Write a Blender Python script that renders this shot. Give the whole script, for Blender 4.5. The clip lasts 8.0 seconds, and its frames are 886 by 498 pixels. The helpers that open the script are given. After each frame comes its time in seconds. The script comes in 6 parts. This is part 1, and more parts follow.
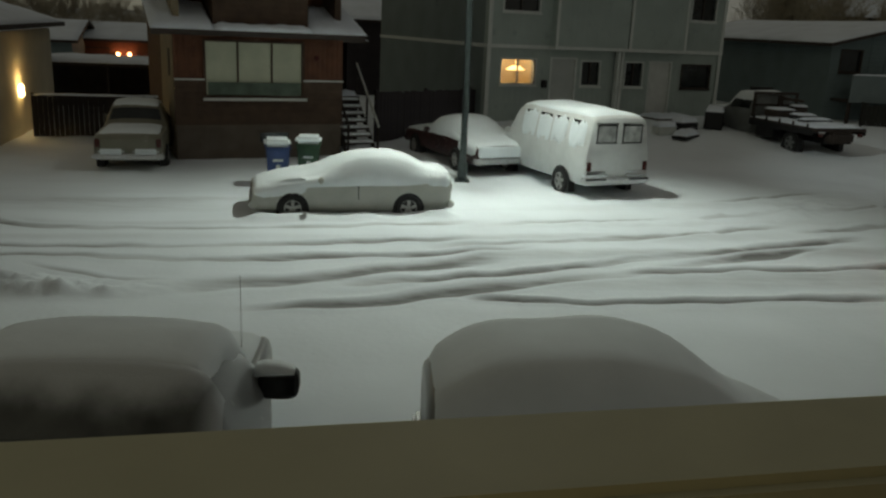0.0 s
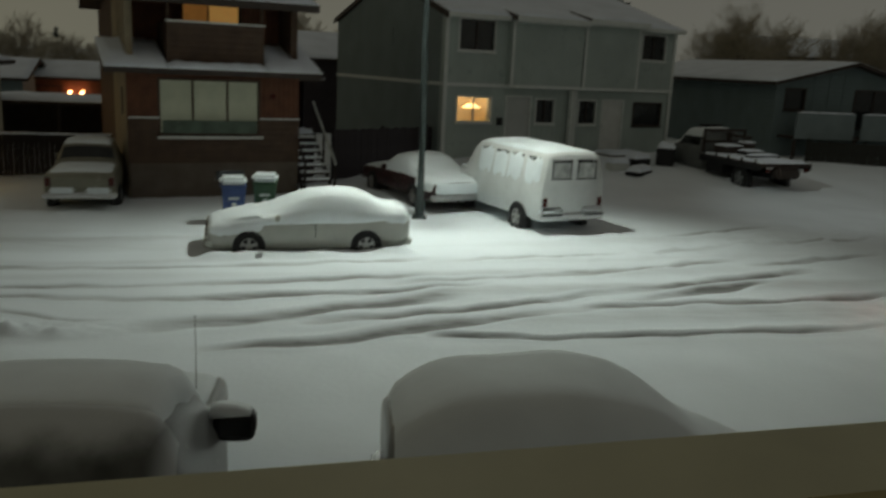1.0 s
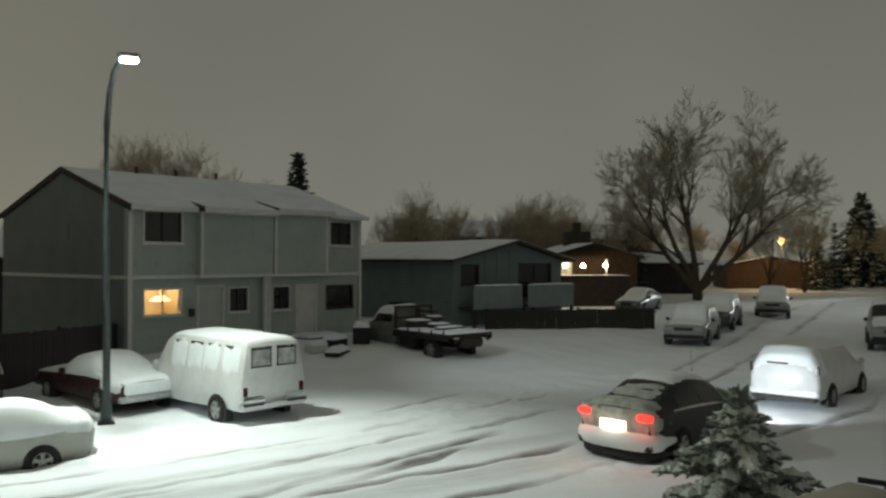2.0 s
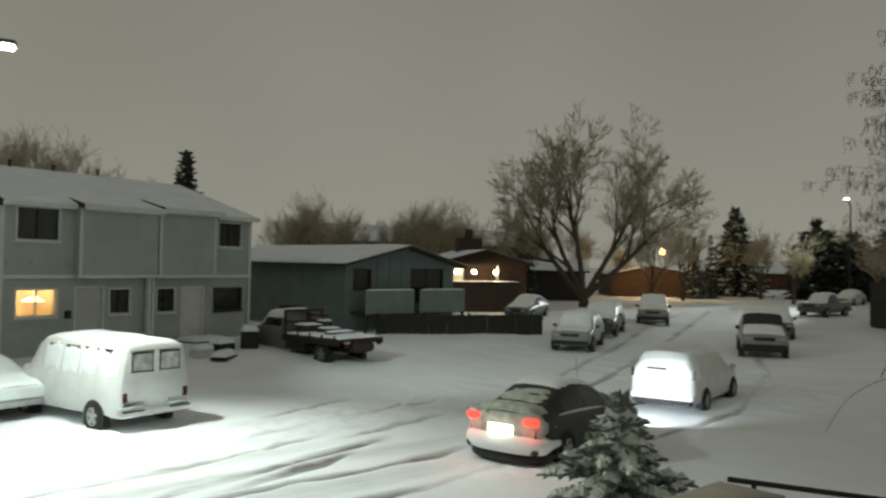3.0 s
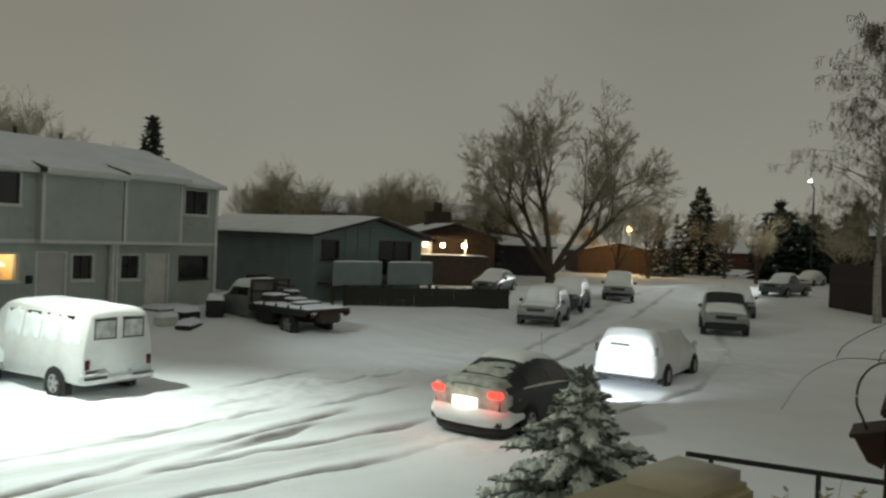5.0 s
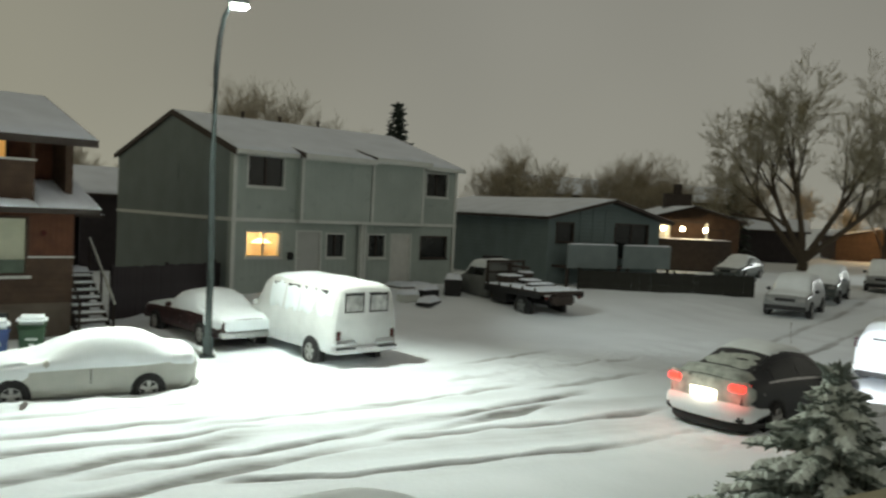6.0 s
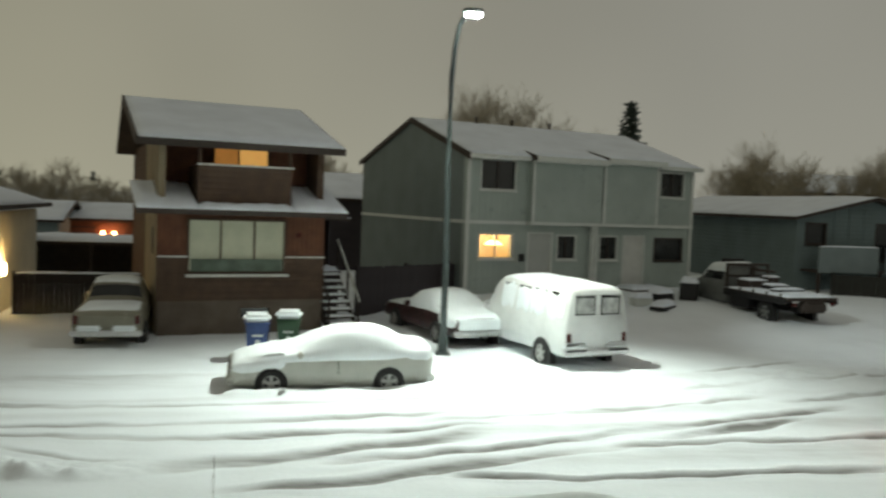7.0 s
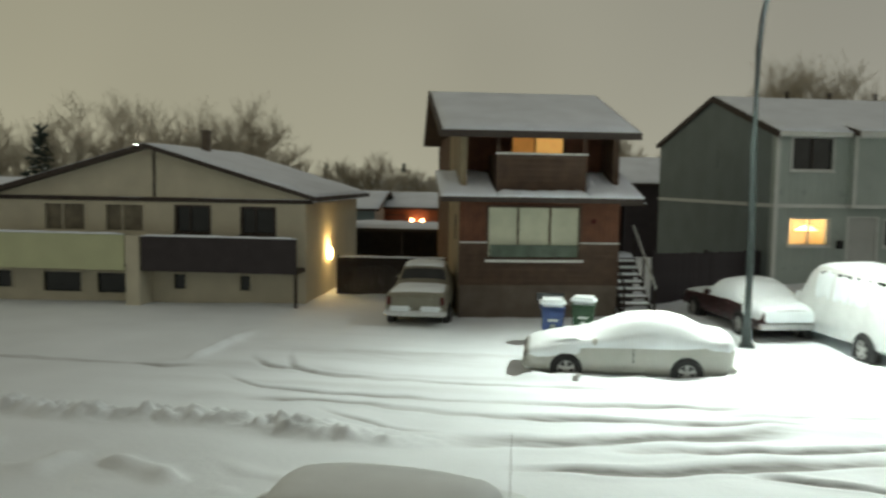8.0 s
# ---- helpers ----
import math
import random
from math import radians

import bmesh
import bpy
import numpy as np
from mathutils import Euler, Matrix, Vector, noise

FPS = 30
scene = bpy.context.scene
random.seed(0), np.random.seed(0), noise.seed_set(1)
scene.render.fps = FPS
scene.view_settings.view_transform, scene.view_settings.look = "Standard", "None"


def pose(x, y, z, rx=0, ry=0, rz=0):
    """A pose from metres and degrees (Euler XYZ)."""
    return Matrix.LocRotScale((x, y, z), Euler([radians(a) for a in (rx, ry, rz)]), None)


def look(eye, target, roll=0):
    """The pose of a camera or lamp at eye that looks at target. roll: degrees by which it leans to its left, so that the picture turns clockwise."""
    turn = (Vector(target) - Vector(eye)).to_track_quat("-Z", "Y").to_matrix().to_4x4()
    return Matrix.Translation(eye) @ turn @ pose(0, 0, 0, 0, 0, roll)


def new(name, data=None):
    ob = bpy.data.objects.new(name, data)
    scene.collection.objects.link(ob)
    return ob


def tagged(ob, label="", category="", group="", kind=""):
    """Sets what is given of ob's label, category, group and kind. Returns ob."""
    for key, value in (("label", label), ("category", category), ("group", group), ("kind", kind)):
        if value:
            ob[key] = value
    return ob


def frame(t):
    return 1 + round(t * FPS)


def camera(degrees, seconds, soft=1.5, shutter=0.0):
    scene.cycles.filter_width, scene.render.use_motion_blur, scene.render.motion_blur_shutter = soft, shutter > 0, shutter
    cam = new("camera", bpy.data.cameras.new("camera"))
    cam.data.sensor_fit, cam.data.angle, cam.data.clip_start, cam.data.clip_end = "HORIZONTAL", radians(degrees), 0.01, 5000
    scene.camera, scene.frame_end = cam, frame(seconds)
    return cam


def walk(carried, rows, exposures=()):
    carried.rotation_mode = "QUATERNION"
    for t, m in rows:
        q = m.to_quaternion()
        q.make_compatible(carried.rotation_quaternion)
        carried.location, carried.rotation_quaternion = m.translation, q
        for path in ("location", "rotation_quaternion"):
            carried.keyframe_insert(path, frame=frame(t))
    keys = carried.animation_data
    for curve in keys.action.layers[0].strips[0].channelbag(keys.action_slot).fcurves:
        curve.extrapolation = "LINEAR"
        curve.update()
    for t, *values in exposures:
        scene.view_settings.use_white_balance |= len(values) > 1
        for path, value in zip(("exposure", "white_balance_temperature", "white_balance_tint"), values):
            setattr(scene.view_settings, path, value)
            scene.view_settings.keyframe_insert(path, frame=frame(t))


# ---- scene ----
# camera and walk
cam = camera(56.35, 8.0, soft=2.4, shutter=0.3)
EYE = (0.0, 0.0, 4.2)
TURNS = [(0.0, 0.48, -15.27, -2.60), (0.5, 0.21, -14.87, -2.66), (1.0, -2.49, -12.60, -2.70), (1.2, -6.87, -9.26, -2.11),
         (1.4, -13.40, -4.67, -1.28), (1.5, -16.22, -2.79, -0.90), (1.7, -19.96, -0.43, -0.35), (2.8, -28.82, 1.41, -0.77),
         (3.0, -30.84, 1.05, -1.13), (3.5, -34.94, 0.57, -1.64), (4.0, -36.47, 0.08, -2.17), (4.2, -35.73, 0.25, -1.92),
         (5.3, -29.46, -1.64, -3.05), (5.5, -25.07, -2.20, -3.25), (6.0, -16.85, -2.70, -2.78), (6.5, -10.01, -2.75, -2.36),
         (7.0, -0.96, -3.26, -2.16), (7.5, 8.83, -4.02, -1.59), (8.0, 19.22, -4.76, -0.89)]
EXPO = [(0.0, -1.03), (0.8, -1.06), (1.2, -1.10), (1.5, -0.92), (2.8, 0.18), (3.5, 0.05), (4.2, -0.02), (5.5, 0.21), (6.5, 0.22), (8.0, 0.40)]
walk(cam, [(t, pose(*EYE, 90 + p, ro, y)) for t, y, p, ro in TURNS], EXPO)


# world: low cloud lit by the town, night
world = bpy.data.worlds.new("night_sky")
scene.world = world
world.use_nodes = True
wn, wl = world.node_tree.nodes, world.node_tree.links
wn.clear()
w_out, w_bg = wn.new("ShaderNodeOutputWorld"), wn.new("ShaderNodeBackground")
w_tc, w_sep, w_ramp = wn.new("ShaderNodeTexCoord"), wn.new("ShaderNodeSeparateXYZ"), wn.new("ShaderNodeValToRGB")
w_noise, w_mix = wn.new("ShaderNodeTexNoise"), wn.new("ShaderNodeMixRGB")
w_az, w_warm = wn.new("ShaderNodeMapRange"), wn.new("ShaderNodeMixRGB")
wl.new(w_tc.outputs["Generated"], w_sep.inputs[0])
wl.new(w_sep.outputs["Z"], w_ramp.inputs[0])
w_ramp.color_ramp.elements[0].position, w_ramp.color_ramp.elements[0].color = 0.0, (0.238, 0.235, 0.196, 1)
w_ramp.color_ramp.elements[1].position, w_ramp.color_ramp.elements[1].color = 0.45, (0.152, 0.149, 0.131, 1)
w_noise.inputs["Scale"].default_value = 2.0
wl.new(w_tc.outputs["Generated"], w_noise.inputs["Vector"])
w_mix.blend_type, w_mix.inputs[0].default_value = "OVERLAY", 0.22
wl.new(w_ramp.outputs[0], w_mix.inputs[1])
wl.new(w_noise.outputs["Fac"], w_mix.inputs[2])
wl.new(w_sep.outputs["X"], w_az.inputs["Value"])
w_az.inputs["From Min"].default_value, w_az.inputs["From Max"].default_value = 0.3, -0.7
w_az.inputs["To Min"].default_value, w_az.inputs["To Max"].default_value = 0.0, 1.0
wl.new(w_az.outputs[0], w_warm.inputs[0])
w_warm.blend_type = "MULTIPLY"
wl.new(w_mix.outputs[0], w_warm.inputs[1])
w_warm.inputs[2].default_value = (1.14, 1.10, 0.93, 1)
wl.new(w_warm.outputs[0], w_bg.inputs["Color"])
w_bg.inputs["Strength"].default_value = 1.12
wl.new(w_bg.outputs[0], w_out.inputs["Surface"])


def lamp(name, kind, where, watts, colour, radius=0.1, target=None, angle=150, blend=0.6):
    data = bpy.data.lights.new(name, kind)
    data.energy, data.color = watts, colour
    data.shadow_soft_size = radius
    if kind == "SPOT":
        data.spot_size, data.spot_blend = radians(angle), blend
    ob = new(name, data)
    ob.matrix_world = look(where, target) if target else Matrix.Translation(where)
    return ob


lamp("street_light", "SPOT", (0.95, 21.45, 8.98), 9000, (0.91, 1.0, 0.88), 0.12, (1.3, 17.4, 0), 117, 0.95)
lamp("street_light_throw", "SPOT", (1.0, 21.45, 8.98), 7000, (0.91, 1.0, 0.95), 0.12, (27.0, 28.5, 0), 58, 1.0)
lamp("street_light_throw", "SPOT", (0.9, 21.45, 8.98), 2400, (0.91, 1.0, 0.90), 0.12, (-13.0, 17.0, 0), 56, 1.0)


# ---- materials ----
def mat(name, colour, rough=0.6, metal=0.0, vary=0.15, scale=6.0, bump=0.15, bscale=60.0, emit=None, estr=0.0, coords="Object", spec=0.4, grain=None, dirt=None):
    m = bpy.data.materials.new(name)
    m.use_nodes = True
    n, l = m.node_tree.nodes, m.node_tree.links
    b = n["Principled BSDF"]
    b.inputs["Roughness"].default_value, b.inputs["Metallic"].default_value = rough, metal
    b.inputs["Specular IOR Level"].default_value = spec
    tc = n.new("ShaderNodeTexCoord")
    big = n.new("ShaderNodeTexNoise")
    big.inputs["Scale"].default_value, big.inputs["Detail"].default_value = scale, 6
    l.new(tc.outputs[coords], big.inputs["Vector"])
    mr = n.new("ShaderNodeMapRange")
    mr.inputs["From Min"].default_value, mr.inputs["From Max"].default_value = 0.3, 0.7
    mr.inputs["To Min"].default_value, mr.inputs["To Max"].default_value = 1 - vary, 1 + vary
    l.new(big.outputs["Fac"], mr.inputs["Value"])
    mul = n.new("ShaderNodeMixRGB")
    mul.blend_type, mul.inputs[0].default_value = "MULTIPLY", 1.0
    mul.inputs[1].default_value = (*colour, 1)
    l.new(mr.outputs[0], mul.inputs[2])
    last = mul.outputs[0]
    if dirt:
        dn = n.new("ShaderNodeTexNoise")
        dn.inputs["Scale"].default_value, dn.inputs["Detail"].default_value = dirt[1], 8
        l.new(tc.outputs[coords], dn.inputs["Vector"])
        dm = n.new("ShaderNodeMapRange")
        dm.inputs["From Min"].default_value, dm.inputs["From Max"].default_value = dirt[2], dirt[2] + 0.12
        l.new(dn.outputs["Fac"], dm.inputs["Value"])
        dx = n.new("ShaderNodeMixRGB")
        l.new(dm.outputs[0], dx.inputs[0])
        l.new(last, dx.inputs[1])
        dx.inputs[2].default_value = (*dirt[0], 1)
        last = dx.outputs[0]
    l.new(last, b.inputs["Base Color"])
    fine = n.new("ShaderNodeTexNoise")
    fine.inputs["Scale"].default_value, fine.inputs["Detail"].default_value = bscale, 4
    l.new(tc.outputs[coords], fine.inputs["Vector"])
    bp = n.new("ShaderNodeBump")
    bp.inputs["Strength"].default_value, bp.inputs["Distance"].default_value = bump, 0.02
    height = fine.outputs["Fac"]
    if grain:
        wv = n.new("ShaderNodeTexWave")
        wv.bands_direction, wv.inputs["Scale"].default_value = grain[0], grain[1]
        wv.inputs["Distortion"].default_value = 0.15
        l.new(tc.outputs[coords], wv.inputs["Vector"])
        pw = n.new("ShaderNodeMath")
        pw.operation = "POWER"
        pw.inputs[1].default_value = 0.25
        l.new(wv.outputs["Fac"], pw.inputs[0])
        ad = n.new("ShaderNodeMath")
        ad.operation = "ADD"
        l.new(pw.outputs[0], ad.inputs[0])
        l.new(fine.outputs["Fac"], ad.inputs[1])
        height = ad.outputs[0]
    l.new(height, bp.inputs["Height"])
    l.new(bp.outputs[0], b.inputs["Normal"])
    if emit:
        b.inputs["Emission Color"].default_value, b.inputs["Emission Strength"].default_value = (*emit, 1), estr
    return m


SNOW = mat("snow", (0.82, 0.875, 0.90), 0.75, vary=0.05, scale=1.5, bump=0.14, bscale=9, spec=0.2)
ROOF_SNOW = mat("roof_snow", (0.80, 0.86, 0.94), 0.8, vary=0.07, scale=0.8, bump=0.3, bscale=9, spec=0.2)
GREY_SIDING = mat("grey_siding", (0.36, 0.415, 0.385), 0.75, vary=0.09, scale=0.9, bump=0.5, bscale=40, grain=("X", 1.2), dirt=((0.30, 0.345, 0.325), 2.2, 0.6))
# darker copy of the grey siding: the side walls' shade is in its colour
SHADED_SIDING = mat("shaded_siding", (0.18, 0.22, 0.215), 0.75, vary=0.09, scale=0.9, bump=0.5, bscale=40, grain=("Y", 1.2))
TRIM = mat("grey_trim", (0.60, 0.63, 0.60), 0.7, vary=0.07, scale=3, bump=0.2)
WHITE_PAINT = mat("white_paint", (0.6, 0.61, 0.58), 0.6, vary=0.07, scale=3, bump=0.15)
DOOR_GREY = mat("door_paint", (0.44, 0.46, 0.44), 0.5, vary=0.05, scale=2, bump=0.1)
BROWN_BOARD = mat("brown_boards", (0.075, 0.046, 0.03), 0.8, vary=0.22, scale=2.5, bump=0.5, bscale=30, grain=("Z", 1.8))
RED_CEDAR = mat("red_cedar", (0.125, 0.048, 0.024), 0.75, vary=0.25, scale=3, bump=0.5, bscale=35, grain=("X", 2.0))
TAN_STUCCO = mat("tan_stucco", (0.27, 0.225, 0.15), 0.9, vary=0.12, scale=1.3, bump=0.6, bscale=70)
FOUNDATION = mat("foundation", (0.13, 0.105, 0.082), 0.9, vary=0.2, scale=2, bump=0.5, bscale=50)
DARK_TRIM = mat("dark_trim", (0.045, 0.034, 0.028), 0.7, vary=0.2, scale=4, bump=0.2)
SOFFIT = mat("shadowed_soffit_boards", (0.10, 0.075, 0.06), 0.8, vary=0.15, scale=4)
CREAM = mat("cream_stucco", (0.56, 0.525, 0.41), 0.9, vary=0.1, scale=1.0, bump=0.6, bscale=70)
OLIVE_PANEL = mat("pale_green_panel", (0.50, 0.53, 0.33), 0.6, vary=0.06, scale=1.2, grain=("X", 1.2))
DARK_PANEL = mat("dark_panel", (0.035, 0.028, 0.032), 0.6, vary=0.2, scale=2)
BLUE_SIDING = mat("blue_grey_siding", (0.165, 0.215, 0.22), 0.8, vary=0.1, scale=1, bump=0.5, grain=("Z", 1.6))
GLASS = mat("dark_glass", (0.018, 0.02, 0.02), 0.08, vary=0.3, scale=1.5, bump=0.01, spec=0.5)
# a faint green glow is put into the curtain cloth itself
CURTAIN = mat("drawn_glowing_curtain", (0.42, 0.43, 0.33), 0.9, vary=0.1, scale=2, bump=0.5, grain=("X", 5.0), emit=(0.40, 0.45, 0.30), estr=0.10)
BLACK = mat("black_plastic", (0.015, 0.015, 0.016), 0.55, vary=0.2, scale=8)
RUBBER = mat("rubber", (0.02, 0.02, 0.02), 0.85, vary=0.2, scale=10, bump=0.4)
ALLOY = mat("alloy", (0.40, 0.40, 0.39), 0.5, metal=0.3, vary=0.1, scale=10)
CHROME = mat("dull_chrome", (0.55, 0.55, 0.55), 0.3, metal=0.9, vary=0.1, scale=8)
POLE = mat("painted_steel", (0.055, 0.07, 0.07), 0.5, metal=0.3, vary=0.2, scale=5)
BARK = mat("bark", (0.085, 0.068, 0.05), 0.9, vary=0.3, scale=8, bump=0.6, bscale=40)
TWIG = mat("twigs", (0.43, 0.385, 0.29), 0.9, vary=0.3, scale=2)
NEEDLE = mat("needles", (0.045, 0.062, 0.052), 0.8, vary=0.35, scale=9, bump=0.4)
FROST = mat("snowy_needles", (0.66, 0.72, 0.69), 0.85, vary=0.2, scale=12, bump=0.5, bscale=40)
HEDGE = mat("dark_hedge", (0.03, 0.03, 0.025), 0.9, vary=0.4, scale=6)
FENCE = mat("weathered_fence", (0.035, 0.028, 0.025), 0.85, vary=0.25, scale=4, grain=("X", 2.0))
STEEL_GREEN = mat("truck_grey_paint", (0.16, 0.17, 0.165), 0.5, vary=0.15, scale=3)


def paint(name, colour, rough=0.3):
    return mat(name, colour, rough, vary=0.08, scale=2.5, bump=0.06, bscale=25, spec=0.5, dirt=((0.5, 0.5, 0.48), 7.0, 0.66))


def glow(name, colour, strength):
    return mat(name, colour, 0.4, vary=0.1, scale=3, emit=colour, estr=strength)


# ---- building helpers ----
def obj(name, bm, material, smooth=False):
    me = bpy.data.meshes.new(name)
    bm.normal_update()
    bm.to_mesh(me)
    bm.free()
    me.materials.append(material)
    if smooth:
        me.shade_smooth()
    return new(name, me)


def part(name, bm, material, parent, label="", smooth=False):
    ob = obj(name, bm, material, smooth)
    ob.parent = parent
    if label:
        ob["label"] = label
    return ob


def thing(name, label, category, m, group="", kind=""):
    return_ob = tagged(new(name), label, category, group, kind)
    return_ob.empty_display_size = 0.3
    return_ob.matrix_world = m
    return return_ob


def box(bm, x0, y0, z0, x1, y1, z1):
    v = [bm.verts.new((x, y, z)) for z in (z0, z1) for x, y in ((x0, y0), (x1, y0), (x1, y1), (x0, y1))]
    for f in ((3, 2, 1, 0), (4, 5, 6, 7), (0, 1, 5, 4), (1, 2, 6, 5), (2, 3, 7, 6), (3, 0, 4, 7)):
        bm.faces.new([v[i] for i in f])
    return v


def boxm(*boxes, bevel=0.0):
    bm = bmesh.new()
    for b in boxes:
        box(bm, *b)
    if bevel:
        bmesh.ops.bevel(bm, geom=bm.edges[:], offset=bevel, segments=2, affect="EDGES")
    return bm


def prism(bm, outline, axis, a, b):
    """A flat outline of (p, q) pulled along an axis from a to b."""
    def at(p, q, r):
        return (r, p, q) if axis == "x" else (p, r, q) if axis == "y" else (p, q, r)
    lo, hi = [bm.verts.new(at(p, q, a)) for p, q in outline], [bm.verts.new(at(p, q, b)) for p, q in outline]
    bm.faces.new(lo)
    bm.faces.new(hi[::-1])
    for i in range(len(lo)):
        j = (i + 1) % len(lo)
        bm.faces.new((lo[i], hi[i], hi[j], lo[j]))
    bmesh.ops.recalc_face_normals(bm, faces=bm.faces[:])


def prismm(outline, axis, a, b):
    bm = bmesh.new()
    prism(bm, outline, axis, a, b)
    return bm


def tube(bm, pts, radii, sides=8, cap=True):
    rings = []
    for i, p in enumerate(pts):
        d = Vector(pts[min(i + 1, len(pts) - 1)]) - Vector(pts[max(i - 1, 0)])
        q = d.to_track_quat("Z", "Y")
        rings.append([bm.verts.new(Vector(p) + q @ Vector((radii[i] * math.cos(6.2832 * k / sides), radii[i] * math.sin(6.2832 * k / sides), 0))) for k in range(sides)])
    for r0, r1 in zip(rings, rings[1:]):
        for k in range(sides):
            bm.faces.new((r0[k], r0[(k + 1) % sides], r1[(k + 1) % sides], r1[k]))
    if cap:
        bm.faces.new(rings[0][::-1])
        bm.faces.new(rings[-1])


def wall_cells(bm, x0, x1, z0, z1, y0, y1, holes):
    """A wall from y0 to y1 thick with rectangular holes (xa, za, xb, zb) through it."""
    xs = sorted({x0, x1, *[min(max(h[k], x0), x1) for h in holes for k in (0, 2)]})
    for a, b in zip(xs, xs[1:]):
        mid, cut = (a + b) / 2, []
        for h in holes:
            if h[0] < mid < h[2]:
                cut.append((h[1], h[3]))
        z = z0
        for lo, hi in sorted(cut):
            if lo > z:
                box(bm, a, y0, z, b, y1, lo)
            z = hi
        if z < z1:
            box(bm, a, y0, z, b, y1, z1)
    bmesh.ops.remove_doubles(bm, verts=bm.verts[:], dist=0.0005)


def window(parent, xa, za, xb, zb, y, frame_mat=WHITE_PAINT, pane_mat=GLASS, mullions=(), depth=0.12, sill=True, label=""):
    """A framed window in a front wall whose outer face is at y."""
    w = tagged(new("window"), label)
    w.parent = parent
    t = 0.07
    part("frame", boxm((xa - t, y - 0.03, za - t, xb + t, y + depth, za), (xa - t, y - 0.03, zb, xb + t, y + depth, zb + t),
                       (xa - t, y - 0.03, za, xa, y + depth, zb), (xb, y - 0.03, za, xb + t, y + depth, zb)), frame_mat, w)
    edges = [xa, *mullions, xb]
    for a, b in zip(edges, edges[1:]):
        part("pane", boxm((a + 0.002, y + depth - 0.035, za + 0.002, b - 0.002, y + depth - 0.02, zb - 0.002)), pane_mat, w)
    for x in mullions:
        part("mullion", boxm((x - 0.025, y + 0.03, za, x + 0.025, y + depth - 0.037, zb)), DARK_TRIM if pane_mat is GLASS else frame_mat, w)
    if sill:
        part("sill", boxm((xa - 0.1, y - 0.09, za - t - 0.05, xb + 0.1, y - 0.031, za - t + 0.02)), frame_mat, w)
    return w
# ---- ground ----
def ss(a, b, x):
    x = np.clip((x - a) / (b - a), 0, 1)
    return x * x * (3 - 2 * x)


def ground_z(x, y):
    x, y = np.asarray(x, float), np.asarray(y, float)
    slope = 0.012 * np.clip(x, -25, 100)
    rise = ss(-4, 3, x) * (1 - 0.5 * ss(30, 45, x)) * 0.62 * ss(0, 9, y - (23 + 0.25 * np.maximum(x, 0)))
    return slope + rise


def gz(x, y):
    return float(ground_z(x, y))


def wob(x, y, f, seed):
    """Cheap smooth noise, about -1 to 1."""
    rng = np.random.RandomState(seed)
    out = 0
    for k in range(6):
        a, p = rng.uniform(0, 6.28), rng.uniform(0, 6.28)
        q = f * rng.uniform(0.5, 1.8)
        out = out + np.sin(q * (x * np.cos(a) + y * np.sin(a)) + p + 0.7 * np.sin(0.6 * q * (y * np.cos(a) - x * np.sin(a)) + p))
    return out / 3.2


# wheel tracks: depth, half width, then (x, y) along each
TRACKS = []


def track(deep, w, *pts):
    TRACKS.append((deep, w, len(TRACKS) + 1, *pts))


track(0.8, 0.13, (-10.4, 18.6), (-10.0, 17.7), (-9.3, 16.55), (-8.5, 16.12), (-5.5, 16.27), (-3.6, 16.65), (-1.6, 17.15), (0.8, 17.8))
track(0.85, 0.13, (-10.6, 15.6), (-9.9, 15.1), (-9.0, 14.65), (-6.8, 14.73), (-5.1, 15.03), (-3.0, 15.42), (-0.9, 15.9), (1.0, 16.3))
track(0.8, 0.14, (-9.0, 13.6), (-7.4, 14.05), (-6.4, 14.25), (-4.6, 14.17), (-1.9, 14.62), (0.1, 15.19), (2.0, 15.85))
track(0.5, 0.12, (-7.4, 13.8), (-6.7, 13.4), (-5.5, 12.95), (-4.2, 12.9))
track(1.0, 0.24, (-4.6, 12.5), (-3.5, 12.8), (-2.4, 13.2), (-1.5, 13.67), (0.0, 14.45), (1.5, 15.2))
track(0.9, 0.17, (-2.6, 12.8), (-0.7, 13.34), (1.2, 13.96), (2.3, 14.45), (4.5, 15.4), (7.5, 16.7), (9.5, 17.6))
track(1.0, 0.19, (-3.2, 11.5), (-0.7, 12.3), (0.7, 13.0), (2.2, 13.6), (3.2, 14.02), (4.3, 14.75), (6.5, 15.75), (8.0, 16.4))
track(0.5, 0.13, (-2.8, 12.62), (-1.6, 12.54), (-0.3, 12.6))
track(1.1, 0.13, (0.0, 12.6), (0.6, 12.55), (2.5, 12.5), (4.6, 12.7), (6.9, 13.12), (9.2, 13.75), (10.4, 14.1))
track(0.85, 0.13, (3.0, 14.2), (4.0, 14.32), (6.5, 14.76), (9.0, 15.35), (10.4, 15.8))
track(0.45, 0.12, (0.6, 17.5), (1.6, 17.75), (3.9, 18.35), (5.6, 18.95))
track(0.7, 0.13, (-0.5, 15.6), (1.5, 16.04), (3.2, 16.45), (4.2, 16.85), (6.4, 17.75), (8.0, 18.3))
track(0.8, 0.16, (5.5, 18.7), (6.6, 19.1), (8.7, 19.88), (11.4, 20.75), (13.0, 21.3))
track(0.6, 0.14, (7.6, 17.6), (8.8, 18.05), (10.6, 18.8), (12.0, 19.4))
track(0.5, 0.14, (6.6, 20.6), (7.6, 21.2), (9.5, 22.2), (10.8, 22.9))
track(0.5, 0.15, (-34, 12.6), (-19, 14.6), (-16.5, 15.1), (-13.8, 15.6), (-11, 15.9))
